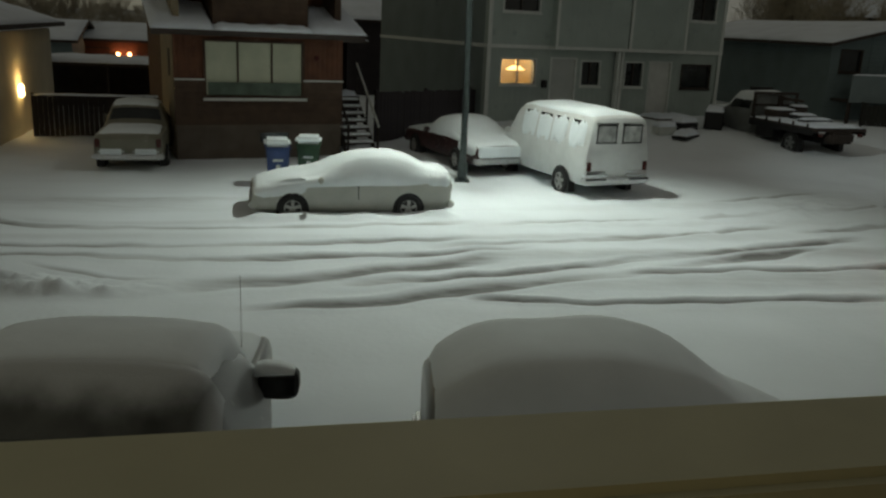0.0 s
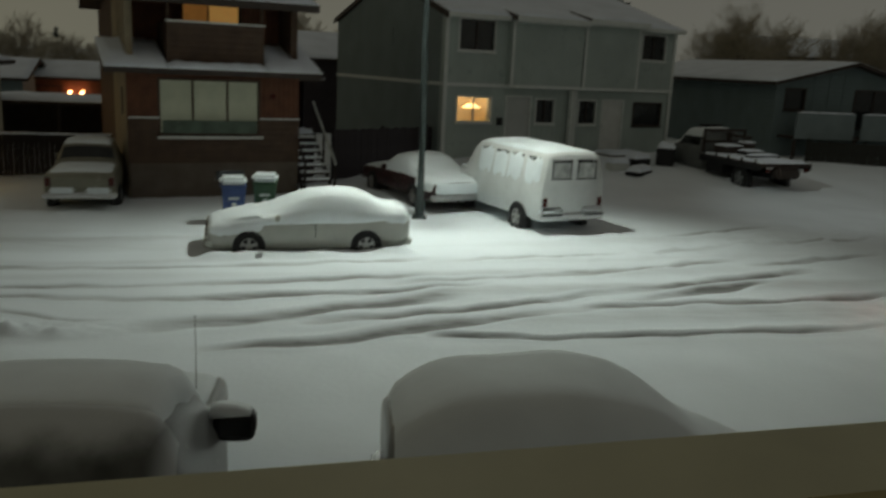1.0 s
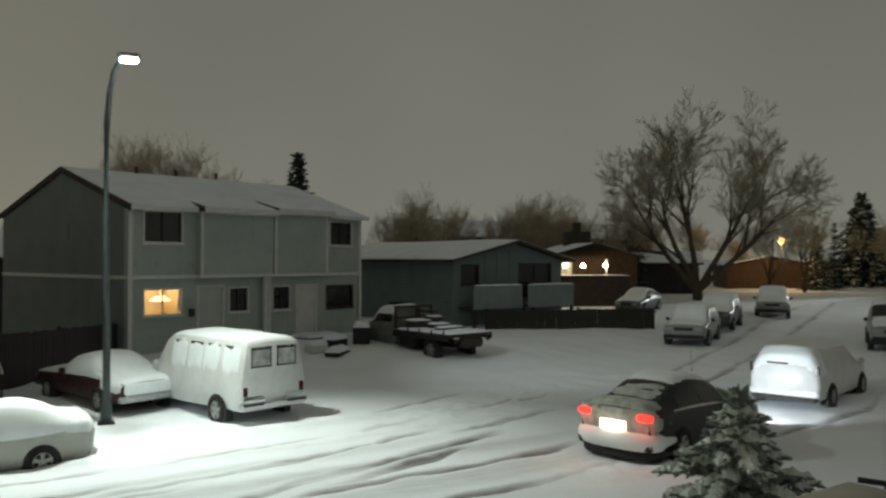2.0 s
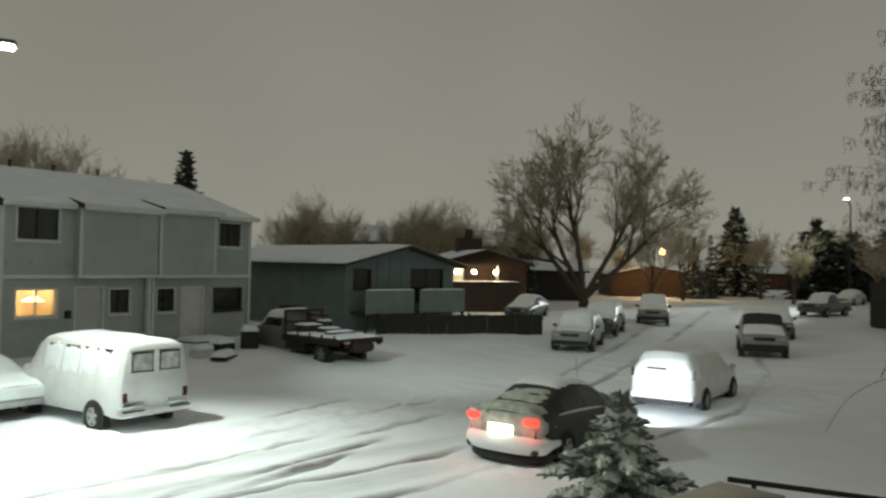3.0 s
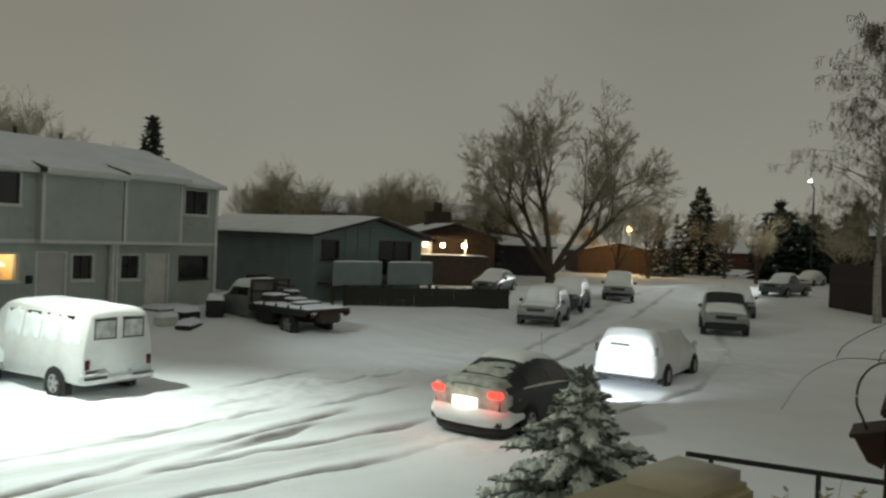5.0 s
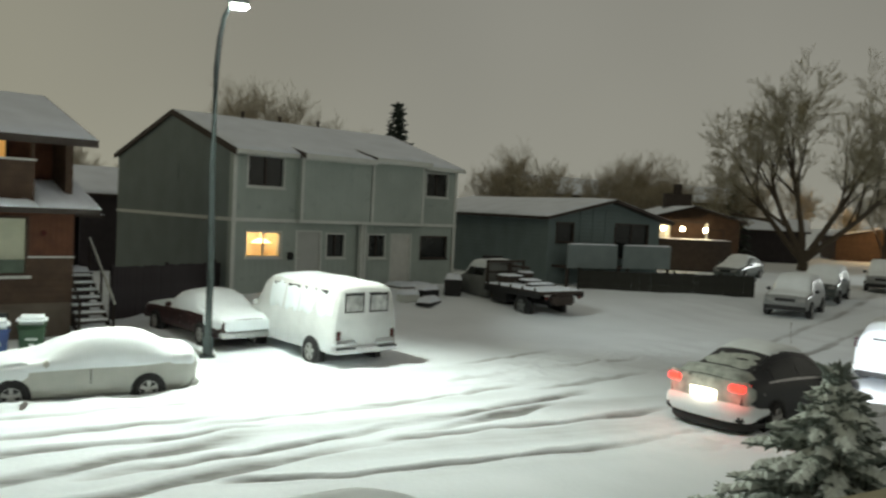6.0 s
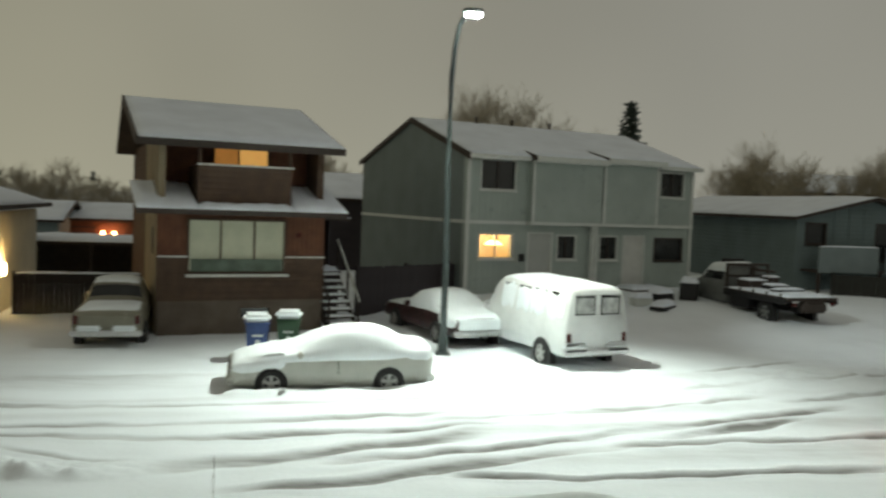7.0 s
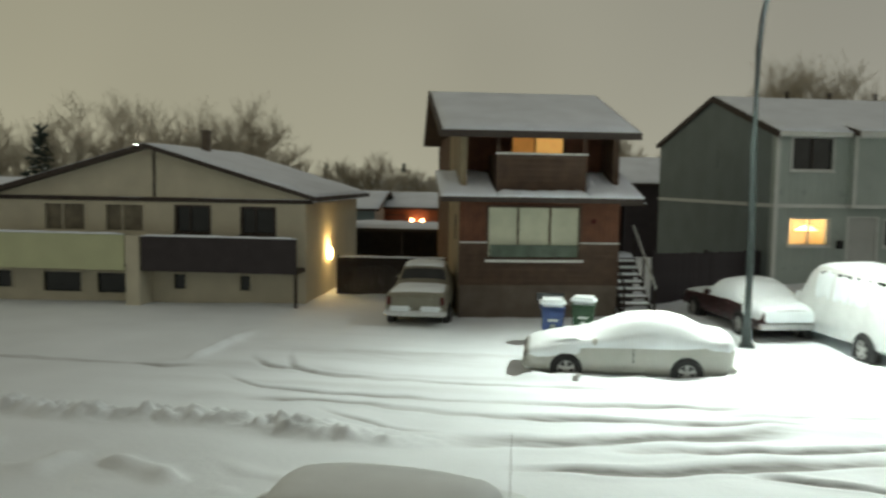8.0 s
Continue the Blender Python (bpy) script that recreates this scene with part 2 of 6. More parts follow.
track(0.6, 0.12, (-11.2, 17.8), (-10.7, 17.1), (-10.0, 16.45), (-8.6, 16.2))
track(0.7, 0.16, (12, 19.2), (16, 21.5), (20.5, 24.7), (28, 30.2), (38, 38), (52, 47))
track(0.7, 0.16, (13, 18.0), (17, 20.3), (21.5, 23.3), (29, 28.7), (39, 36), (52, 45.5))
track(0.6, 0.14, (13, 14.0), (19, 15.6), (26, 20), (36, 29), (54, 42))


def ruts(x, y):
    out = np.zeros_like(x)
    for deep, w, seed, *pts in TRACKS:
        px, py = [p[0] for p in pts], [p[1] for p in pts]
        line = np.interp(x, px, py) + 0.035 * np.sin(0.9 * x + seed) + 0.03 * np.sin(2.3 * x + 2 * seed) + 0.02 * np.sin(6.1 * x + 3 * seed)
        on = ss(px[0], px[0] + 1.5, x) * (1 - ss(px[-1] - 1.5, px[-1], x))
        on = on * np.clip(0.75 + 0.6 * wob(x, y * 0, 0.8, seed), 0.1, 1)
        d = (y - line) / (w * (1 + 0.4 * wob(x, y, 1.6, seed + 20)))
        out += deep * on * (np.exp(-d ** 4) - 0.30 * np.exp(-(np.abs(d) - 1.6) ** 2 * 4.0))
    return out


def make_ground():
    def axis(knots):
        out = []
        for (a, b, n) in knots:
            out += list(np.linspace(a, b, n, endpoint=False))
        return np.array(out)
    xs = axis([(-2500, -120, 12), (-120, -28, 30), (-28, 27, 520), (27, 70, 110), (70, 150, 30), (150, 2500, 12)])
    ys = axis([(-300, 0, 12), (0, 8, 40), (8, 22, 330), (22, 25, 40), (25, 45, 110), (45, 90, 45), (90, 200, 14), (200, 2500, 10)])
    X, Y = np.meshgrid(xs, ys)
    rt = ruts(X, Y)
    chop = wob(X, Y, 2.4, 3) * wob(X, Y, 1.1, 5)
    soft = 0.025 * wob(X, Y, 0.8, 9) + 0.012 * wob(X, Y, 3.1, 10)
    near = np.exp(-((X - 6) / 60) ** 2 - ((Y - 20) / 45) ** 2)
    crumb = np.abs(wob(X, Y, 5.5, 31)) * 0.35 + np.abs(wob(X, Y, 9.0, 32)) * 0.45 + np.abs(wob(X, Y, 15.0, 39)) * 0.35
    crest = 11.95 + 0.1 * (X + 8.5) + 0.12 * np.sin(1.3 * X)
    side = np.where(Y < crest, 0.26, 0.5)
    plough = 1.25 * np.exp(-((Y - crest) / side) ** 2) * ss(-3.5, -6.5, X) * ss(-19, -13.5, X) * (0.25 + crumb)
    plough += 0.9 * np.exp(-((Y - (9.7 + 0.05 * (X + 7))) / 0.45) ** 2) * ss(-5.0, -7, X) * ss(-18, -11, X) * np.maximum(wob(X, Y, 4.0, 36), 0)
    plough += 0.7 * np.exp(-((X + 11.94 + 0.19 * (Y - 16.1)) / 0.16) ** 2) * ss(16.0, 16.6, Y) * ss(21.0, 18.5, Y)
    along, across = X + 0.22 * Y, Y - 0.22 * X
    streak = wob(along * 0.30, across * 2.6, 1.5, 51) * ss(-14, -8, X) * ss(13, 8, X) * ss(11.5, 13.5, Y) * ss(21.5, 19.5, Y)
    lumps = np.exp(-((X - 9.5) / 5.0) ** 2 - ((Y - 20.3 - 0.45 * (X - 9.5)) / 1.6) ** 2) * (np.abs(wob(X, Y, 3.0, 33)) + 0.5 * np.abs(wob(X, Y, 7.0, 34)))
    lumps += 1.3 * np.exp(-((X - 24.5) / 2.6) ** 2 - ((Y - 18.8 - 0.8 * (X - 24.5)) / 2.0) ** 2) * (np.abs(wob(X, Y, 2.4, 37)) + 0.5 * np.abs(wob(X, Y, 6.0, 38)))
    churn = np.exp(-((X - 10.8) / 2.0) ** 2 - ((Y - 13.6) / 1.4) ** 2) * (np.abs(wob(X, Y, 5.0, 35)) + 0.6 * np.abs(wob(X, Y, 11.0, 40)))
    cu, cv = (X + 2.15) * 0.976 + (Y - 18.75) * 0.216, (X + 2.15) * 0.216 - (Y - 18.75) * 0.976
    berm = np.exp(-((cv - 1.02) / 0.2) ** 2) * ss(2.5, 2.0, np.abs(cu)) * (0.8 + 0.35 * wob(X, Y, 3.0, 41) + 0.2 * np.abs(wob(X, Y, 9.0, 42)))
    Z = ground_z(X, Y) + 0.15 * berm + near * (soft - 0.075 * rt + 0.03 * chop + 0.014 * streak) + 0.22 * plough + 0.10 * lumps + 0.12 * churn
    nx, ny = len(xs), len(ys)
    verts = np.stack([X, Y, Z], -1).reshape(-1, 3)
    i = np.arange(nx - 1)[None, :] + nx * np.arange(ny - 1)[:, None]
    faces = np.stack([i, i + 1, i + 1 + nx, i + nx], -1).reshape(-1, 4)
    me = bpy.data.meshes.new("ground")
    me.from_pydata(verts.tolist(), [], faces.tolist())
    slush = me.color_attributes.new("slush", "FLOAT_COLOR", "POINT")
    c = np.clip(rt * 0.95 + 0.22 * np.maximum(streak, 0) + 0.2 * plough * np.maximum(wob(X, Y, 5, 44), 0), 0, 1).reshape(-1)
    slush.data.foreach_set("color", np.repeat(c, 4).astype(np.float32))
    me.shade_smooth()
    m = mat("street_snow", (0.84, 0.895, 0.94), 0.75, vary=0.05, scale=0.35, bump=0.28, bscale=9, spec=0.15)
    n, l = m.node_tree.nodes, m.node_tree.links
    b = n["Principled BSDF"]
    src = b.inputs["Base Color"].links[0].from_socket
    at = n.new("ShaderNodeAttribute")
    at.attribute_name = "slush"
    gr = n.new("ShaderNodeTexNoise")
    gr.inputs["Scale"].default_value, gr.inputs["Detail"].default_value = 3.0, 8
    mp = n.new("ShaderNodeMapping")
    mp.inputs["Rotation"].default_value, mp.inputs["Scale"].default_value = (0, 0, -0.22), (0.45, 2.2, 1.0)
    l.new(n["Texture Coordinate"].outputs["Object"], mp.inputs["Vector"])
    l.new(mp.outputs[0], gr.inputs["Vector"])
    mu = n.new("ShaderNodeMath")
    mu.operation = "MULTIPLY"
    l.new(at.outputs["Fac"], mu.inputs[0])
    l.new(gr.outputs["Fac"], mu.inputs[1])
    m2 = n.new("ShaderNodeMath")
    m2.operation, m2.use_clamp = "MULTIPLY", True
    m2.inputs[1].default_value = 2.5
    l.new(mu.outputs[0], m2.inputs[0])
    mx = n.new("ShaderNodeMixRGB")
    l.new(m2.outputs[0], mx.inputs[0])
    l.new(src, mx.inputs[1])
    mx.inputs[2].default_value = (0.25, 0.25, 0.25, 1)
    l.new(mx.outputs[0], b.inputs["Base Color"])
    me.materials.append(m)
    return tagged(new("ground", me), "fresh snow over street and yards, rutted by tyres", "ground", kind="structure")


make_ground()


# ---- vehicles ----
def samples(stations, n=44):
    """Stations (x, half width, bottom, belt, top, half top) resampled and rounded off."""
    st = np.array(stations, float)
    x = np.concatenate([np.linspace(st[0, 0], st[0, 0] + 0.12, 3, endpoint=False), np.linspace(st[0, 0] + 0.12, st[-1, 0] - 0.12, n), np.linspace(st[-1, 0] - 0.12, st[-1, 0], 4)[1:]])
    cols = [x] + [np.interp(x, st[:, 0], st[:, k]) for k in range(1, 6)]
    for k in range(1, 6):
        c = cols[k].copy()
        for _ in range(2):
            c[1:-1] = (c[:-2] + 2 * c[1:-1] + c[2:]) / 4
        cols[k] = c
    return np.stack(cols, -1)


def half_ring(row):
    x, hw, zb, zs, zt, tw = row
    g = max(zt - zs, 0.0)
    e = min(0.09, g * 0.45 + 0.01)
    return [(0, zb), (hw * 0.80, zb), (hw * 0.97, zb + 0.09), (hw, zb + (zs - zb) * 0.45), (hw * 0.995, zs - (zs - zb) * 0.18), (hw * 0.965, zs),
            (hw * 0.965 + (tw - hw * 0.965) * 0.5, zs + g * 0.52), (tw + 0.01, zt - e), (tw * 0.90, zt - e * 0.25), (tw * 0.5, zt + 0.012), (0, zt + 0.02)]


def loft_points(rows):
    pts = []
    for r in rows:
        h = half_ring(r)
        pts.append([(r[0], y, z) for y, z in h] + [(r[0], -y, z) for y, z in h[-2:0:-1]])
    return np.array(pts)


def skin(bm, P, close=True, caps=True):
    ring = [[bm.verts.new(p) for p in row] for row in P]
    m = len(ring[0])
    for a, b in zip(ring, ring[1:]):
        for k in range(m if close else m - 1):
            bm.faces.new((a[k], b[k], b[(k + 1) % m], a[(k + 1) % m]))
    if caps:
        bm.faces.new(ring[0])
        bm.faces.new(ring[-1][::-1])


class Shell:
    def __init__(self, stations):
        self.rows = samples(stations)
        self.P = loft_points(self.rows)

    def body(self):
        bm = bmesh.new()
        skin(bm, self.P)
        bmesh.ops.recalc_face_normals(bm, faces=bm.faces[:])
        return bm

    def at(self, x, k, off=0.0):
        xs = self.rows[:, 0]

        def raw(xx, kk):
            kk = kk % 20
            i = np.clip(np.searchsorted(xs, xx) - 1, 0, len(xs) - 2)
            f = np.clip((xx - xs[i]) / (xs[i + 1] - xs[i]), 0, 1)
            j = int(kk)
            g = kk - j
            row = self.P[i] * (1 - f) + self.P[i + 1] * f
            return row[j] * (1 - g) + row[(j + 1) % 20] * g
        p = raw(x, k)
        if off == 0:
            return p
        a, b = raw(min(x + 0.06, xs[-1]), k) - raw(max(x - 0.06, xs[0]), k), raw(x, k + 0.15) - raw(x, k - 0.15)
        n = np.cross(b, a)
        n = n / (np.linalg.norm(n) + 1e-9)
        c = np.array([p[0], 0, 0.6])
        if n @ (p - c) < 0:
            n = -n
        return p + n * off

    def patch(self, x0, x1, k0, k1, off=0.006, nx=8, nk=5, skew=0.0):
        """A thin panel that follows the skin."""
        bm = bmesh.new()
        P = []
        for i in range(nx + 1):
            row = []
            for j in range(nk + 1):
                v = j / nk
                row.append(self.at(x0 + (x1 - x0) * i / nx + skew * v, k0 + (k1 - k0) * v, off))
            P.append(row)
        skin(bm, P, close=False, caps=False)
        return bm

    def snow(self, x0, x1, k0, k1, thick, seed=0, nx=34, nk=16, ragged=0.25):
        """A blanket of snow on the skin between ring places k0 and k1, thin at its rim."""
        bm = bmesh.new()
        rng = np.random.RandomState(seed)
        ph = rng.uniform(0, 6.28, 6)
        P = []
        for i in range(nx + 1):
            u = i / nx
            row = []
            for j in range(nk + 1):
                v = j / nk
                wave = ragged * (math.sin(9 * u + ph[0]) + 0.6 * math.sin(23 * u + ph[1]) + 0.4 * math.sin(41 * u + ph[2]))
                ka, kb = k0 + 0.5 * wave, k1 - 0.5 * wave * math.sin(3 + ph[3])
                edge = min(1, 5.0 * min(u, 1 - u)) ** 0.5 * min(1, 4.5 * min(v, 1 - v)) ** 0.5
                lump = 1 + 0.16 * math.sin(7 * u + 5 * v + ph[4]) + 0.10 * math.sin(15 * u - 9 * v + ph[5])
                row.append(self.at(x0 + (x1 - x0) * u, ka + (kb - ka) * v, -0.015 + (thick + 0.015) * edge * lump))
            P.append(row)
        skin(bm, P, close=False, caps=False)
        return bm


def wheel(parent, x, y, r, w=0.2, rim_mat=ALLOY, spokes=5):
    wh = tagged(new("wheel"), "road wheel standing in snow")
    wh.parent = parent
    s = 1 if y > 0 else -1
    bm = bmesh.new()
    prof = [(r * 0.64, -w / 2), (r * 0.93, -w / 2), (r, -w * 0.36), (r, w * 0.36), (r * 0.93, w / 2), (r * 0.64, w / 2)]
    n = 28
    ring = [[bm.verts.new((x + a * math.cos(6.2832 * i / n), y + b, r + a * math.sin(6.2832 * i / n))) for a, b in prof] for i in range(n)]
    for i in range(n):
        for j in range(len(prof)):
            bm.faces.new((ring[i][j], ring[i][(j + 1) % len(prof)], ring[(i + 1) % n][(j + 1) % len(prof)], ring[(i + 1) % n][j]))
    bmesh.ops.recalc_face_normals(bm, faces=bm.faces[:])
    part("tyre", bm, RUBBER, wh)
    bm = bmesh.new()
    q = y + s * w * 0.42
    tube(bm, [(x, y - s * w * 0.1, r), (x, y + s * w * 0.05, r)], [r * 0.63, r * 0.63], 24)
    part("disc", bm, BLACK, wh)
    bm = bmesh.new()
    rings = [[bm.verts.new((x + a * math.cos(6.2832 * i / 24), q + b, r + a * math.sin(6.2832 * i / 24))) for i in range(24)] for a, b in ((r * 0.66, -s * 0.03), (r * 0.65, 0.0), (r * 0.58, -s * 0.006), (r * 0.57, -s * 0.04))]
    for r0, r1 in zip(rings, rings[1:]):
        for i in range(24):
            bm.faces.new((r0[i], r0[(i + 1) % 24], r1[(i + 1) % 24], r1[i]))
    for a in range(spokes):
        t = 6.2832 * a / spokes + 0.3
        d, e = Vector((math.cos(t), 0, math.sin(t))), Vector((-math.sin(t), 0, math.cos(t)))
        c = Vector((x, q, r))
        quad = [c + d * r * 0.08 + e * r * 0.10, c + d * r * 0.60 + e * r * 0.13, c + d * r * 0.60 - e * r * 0.13, c + d * r * 0.08 - e * r * 0.10]
        inn = [p - Vector((0, s * 0.05, 0)) for p in quad]
        vo, vi = [bm.verts.new(p) for p in quad], [bm.verts.new(p) for p in inn]
        bm.faces.new(vo)
        bm.faces.new(vi[::-1])
        for i in range(4):
            bm.faces.new((vo[i], vi[i], vi[(i + 1) % 4], vo[(i + 1) % 4]))
    tube(bm, [(x, q - s * 0.05, r), (x, q + s * 0.01, r)], [r * 0.16, r * 0.13], 12)
    bmesh.ops.recalc_face_normals(bm, faces=bm.faces[:])
    part("rim", bm, rim_mat, wh)
    return wh


def arch(parent, x, y, r, top=1.2):
    """The dark mouth of a wheel arch."""
    s = 1 if y > 0 else -1
    bm = bmesh.new()
    n = 18
    outline = [(x + r * top * math.cos(math.pi * i / n), r * 0.95 + r * top * math.sin(math.pi * i / n)) for i in range(n + 1)]
    outline = [(x + r * top, r * 0.35)] + outline + [(x - r * top, r * 0.35)]
    prism(bm, outline, "y", y - s * 0.2, y + s * 0.0)
    part("wheel_arch", bm, BLACK, parent)


SEDAN = [(0, .66, .34, .60, .64, .52), (.12, .80, .22, .66, .72, .62), (.6, .86, .19, .72, .82, .70), (1.35, .875, .18, .80, .93, .74), (2.1, .875, .18, .84, 1.33, .60),
         (2.8, .875, .18, .86, 1.42, .60), (3.55, .875, .18, .88, 1.34, .60), (4.08, .86, .2, .90, 1.12, .68), (4.5, .84, .25, .88, 1.07, .68), (4.65, .76, .38, .80, .95, .62)]
NOTCHBACK = [(0, .76, .28, .62, .74, .62), (.10, .83, .22, .68, .80, .66), (.6, .865, .19, .78, .90, .72), (1.25, .875, .18, .85, .97, .74), (1.5, .875, .18, .87, 1.04, .71), (2.3, .875, .18, .89, 1.38, .62),
             (2.65, .875, .18, .90, 1.43, .61), (3.3, .875, .18, .90, 1.42, .61), (3.72, .875, .18, .92, 1.29, .62), (4.0, .87, .2, .94, 1.14, .68), (4.15, .86, .2, .95, 1.10, .71), (4.55, .85, .25, .95, 1.12, .72), (4.65, .80, .36, .90, 1.07, .68)]
FASTBACK = [(0, .66, .34, .60, .64, .52), (.12, .80, .22, .66, .72, .62), (.6, .86, .19, .72, .82, .70), (1.35, .875, .18, .82, .95, .74), (2.1, .875, .18, .86, 1.33, .60), (2.8, .875, .18, .88, 1.44, .60),
            (3.4, .875, .18, .90, 1.37, .60), (4.12, .87, .2, .92, 1.09, .68), (4.5, .85, .25, .90, 1.06, .68), (4.65, .78, .38, .84, .98, .64)]
SMALL = [(0, .68, .30, .48, .52, .54), (.12, .8, .24, .54, .60, .62), (.6, .86, .2, .66, .72, .70), (1.1, .87, .2, .82, .90, .7), (1.9, .87, .2, .94, 1.44, .62), (2.5, .87, .2, .97, 1.58, .6),
         (3.55, .87, .22, .98, 1.53, .6), (3.9, .85, .26, .97, 1.38, .6), (4.1, .80, .38, .9, 1.16, .6)]
VAN = [(0, .85, .42, .85, .92, .72), (.12, .95, .36, 1.0, 1.06, .80), (.6, .99, .34, 1.12, 1.2, .86), (.8, 1.0, .34, 1.18, 1.35, .86), (1.3, 1.0, .34, 1.3, 2.1, .80), (1.8, 1.0, .34, 1.32, 2.19, .82),
       (4.9, 1.0, .36, 1.32, 2.19, .82), (5.05, .97, .4, 1.32, 2.15, .80), (5.12, .95, .42, 1.32, 2.09, .78)]
OLD_SEDAN = [(0, .82, .36, .70, .76, .70), (.15, .88, .3, .78, .82, .76), (1.5, .91, .27, .86, .90, .80), (1.7, .91, .27, .88, .96, .76), (2.3, .91, .27, .88, 1.36, .66), (3.2, .91, .27, .88, 1.38, .66),
             (3.95, .91, .28, .89, .97, .78), (4.95, .88, .3, .84, .9, .78), (5.1, .84, .36, .78, .84, .74)]
MINIVAN = [(0, .7, .36, .68, .74, .56), (.15, .86, .24, .78, .84, .66), (.75, .95, .2, .92, 1.0, .76), (1.1, .96, .2, .98, 1.1, .76), (1.9, .97, .2, 1.02, 1.66, .70), (2.6, .97, .2, 1.03, 1.76, .70),
           (4.3, .96, .22, 1.04, 1.74, .68), (4.75, .94, .26, 1.03, 1.6, .66), (4.95, .90, .34, 1.0, 1.3, .66), (5.0, .84, .44, .92, 1.1, .64)]
SUV = [(0, .82, .42, .86, .92, .70), (.15, .90, .34, .96, 1.02, .76), (1.15, .93, .32, 1.04, 1.10, .80), (1.3, .93, .32, 1.06, 1.18, .76), (1.9, .93, .32, 1.08, 1.70, .70), (2.4, .93, .32, 1.08, 1.78, .70),
       (4.3, .93, .34, 1.08, 1.76, .68), (4.6, .92, .36, 1.08, 1.66, .68), (4.8, .88, .42, 1.02, 1.34, .68)]
PICKUP = [(0, .86, .46, .94, 1.0, .78), (.15, .94, .38, 1.04, 1.1, .82), (1.3, .97, .36, 1.1, 1.17, .84), (1.45, .97, .36, 1.12, 1.25, .78), (2.0, .97, .36, 1.14, 1.78, .70), (2.5, .97, .36, 1.14, 1.84, .70),
          (3.1, .97, .36, 1.14, 1.82, .70), (3.3, .97, .38, 1.12, 1.2, .86), (5.2, .95, .4, 1.10, 1.16, .88), (5.3, .93, .46, 1.06, 1.12, .86)]
BIG_PICKUP = [(a, w * (1.13 if a > 1.35 else 0.98), b, c - (0.0 if a > 1.35 else 0.08), d - (0.0 if a > 1.35 else 0.08), min(e * 1.15, w * 0.97) if a > 1.35 else e * 0.96) for a, w, b, c, d, e in PICKUP]
OLD_WAGON = [(0, .78, .36, .72, .78, .66), (.15, .85, .26, .80, .86, .72), (1.2, .88, .24, .90, .96, .76), (1.4, .88, .24, .92, 1.05, .74), (1.95, .88, .24, .94, 1.42, .68), (2.4, .88, .24, .94, 1.5, .68), (3.7, .88, .24, .94, 1.48, .68), (4.05, .87, .26, .94, 1.38, .68), (4.35, .85, .3, .92, 1.0, .72), (4.4, .83, .36, .86, .94, .7)]
HATCH = [(0, .68, .36, .62, .66, .54), (.12, .8, .24, .70, .76, .62), (.8, .86, .2, .86, .93, .70), (1.15, .87, .2, .92, 1.02, .7), (1.95, .87, .2, .96, 1.46, .62), (2.6, .87, .2, .97, 1.56, .6),
         (3.5, .87, .22, .98, 1.52, .6), (3.9, .85, .26, .97, 1.3, .6), (4.1, .78, .38, .9, 1.1, .6)]


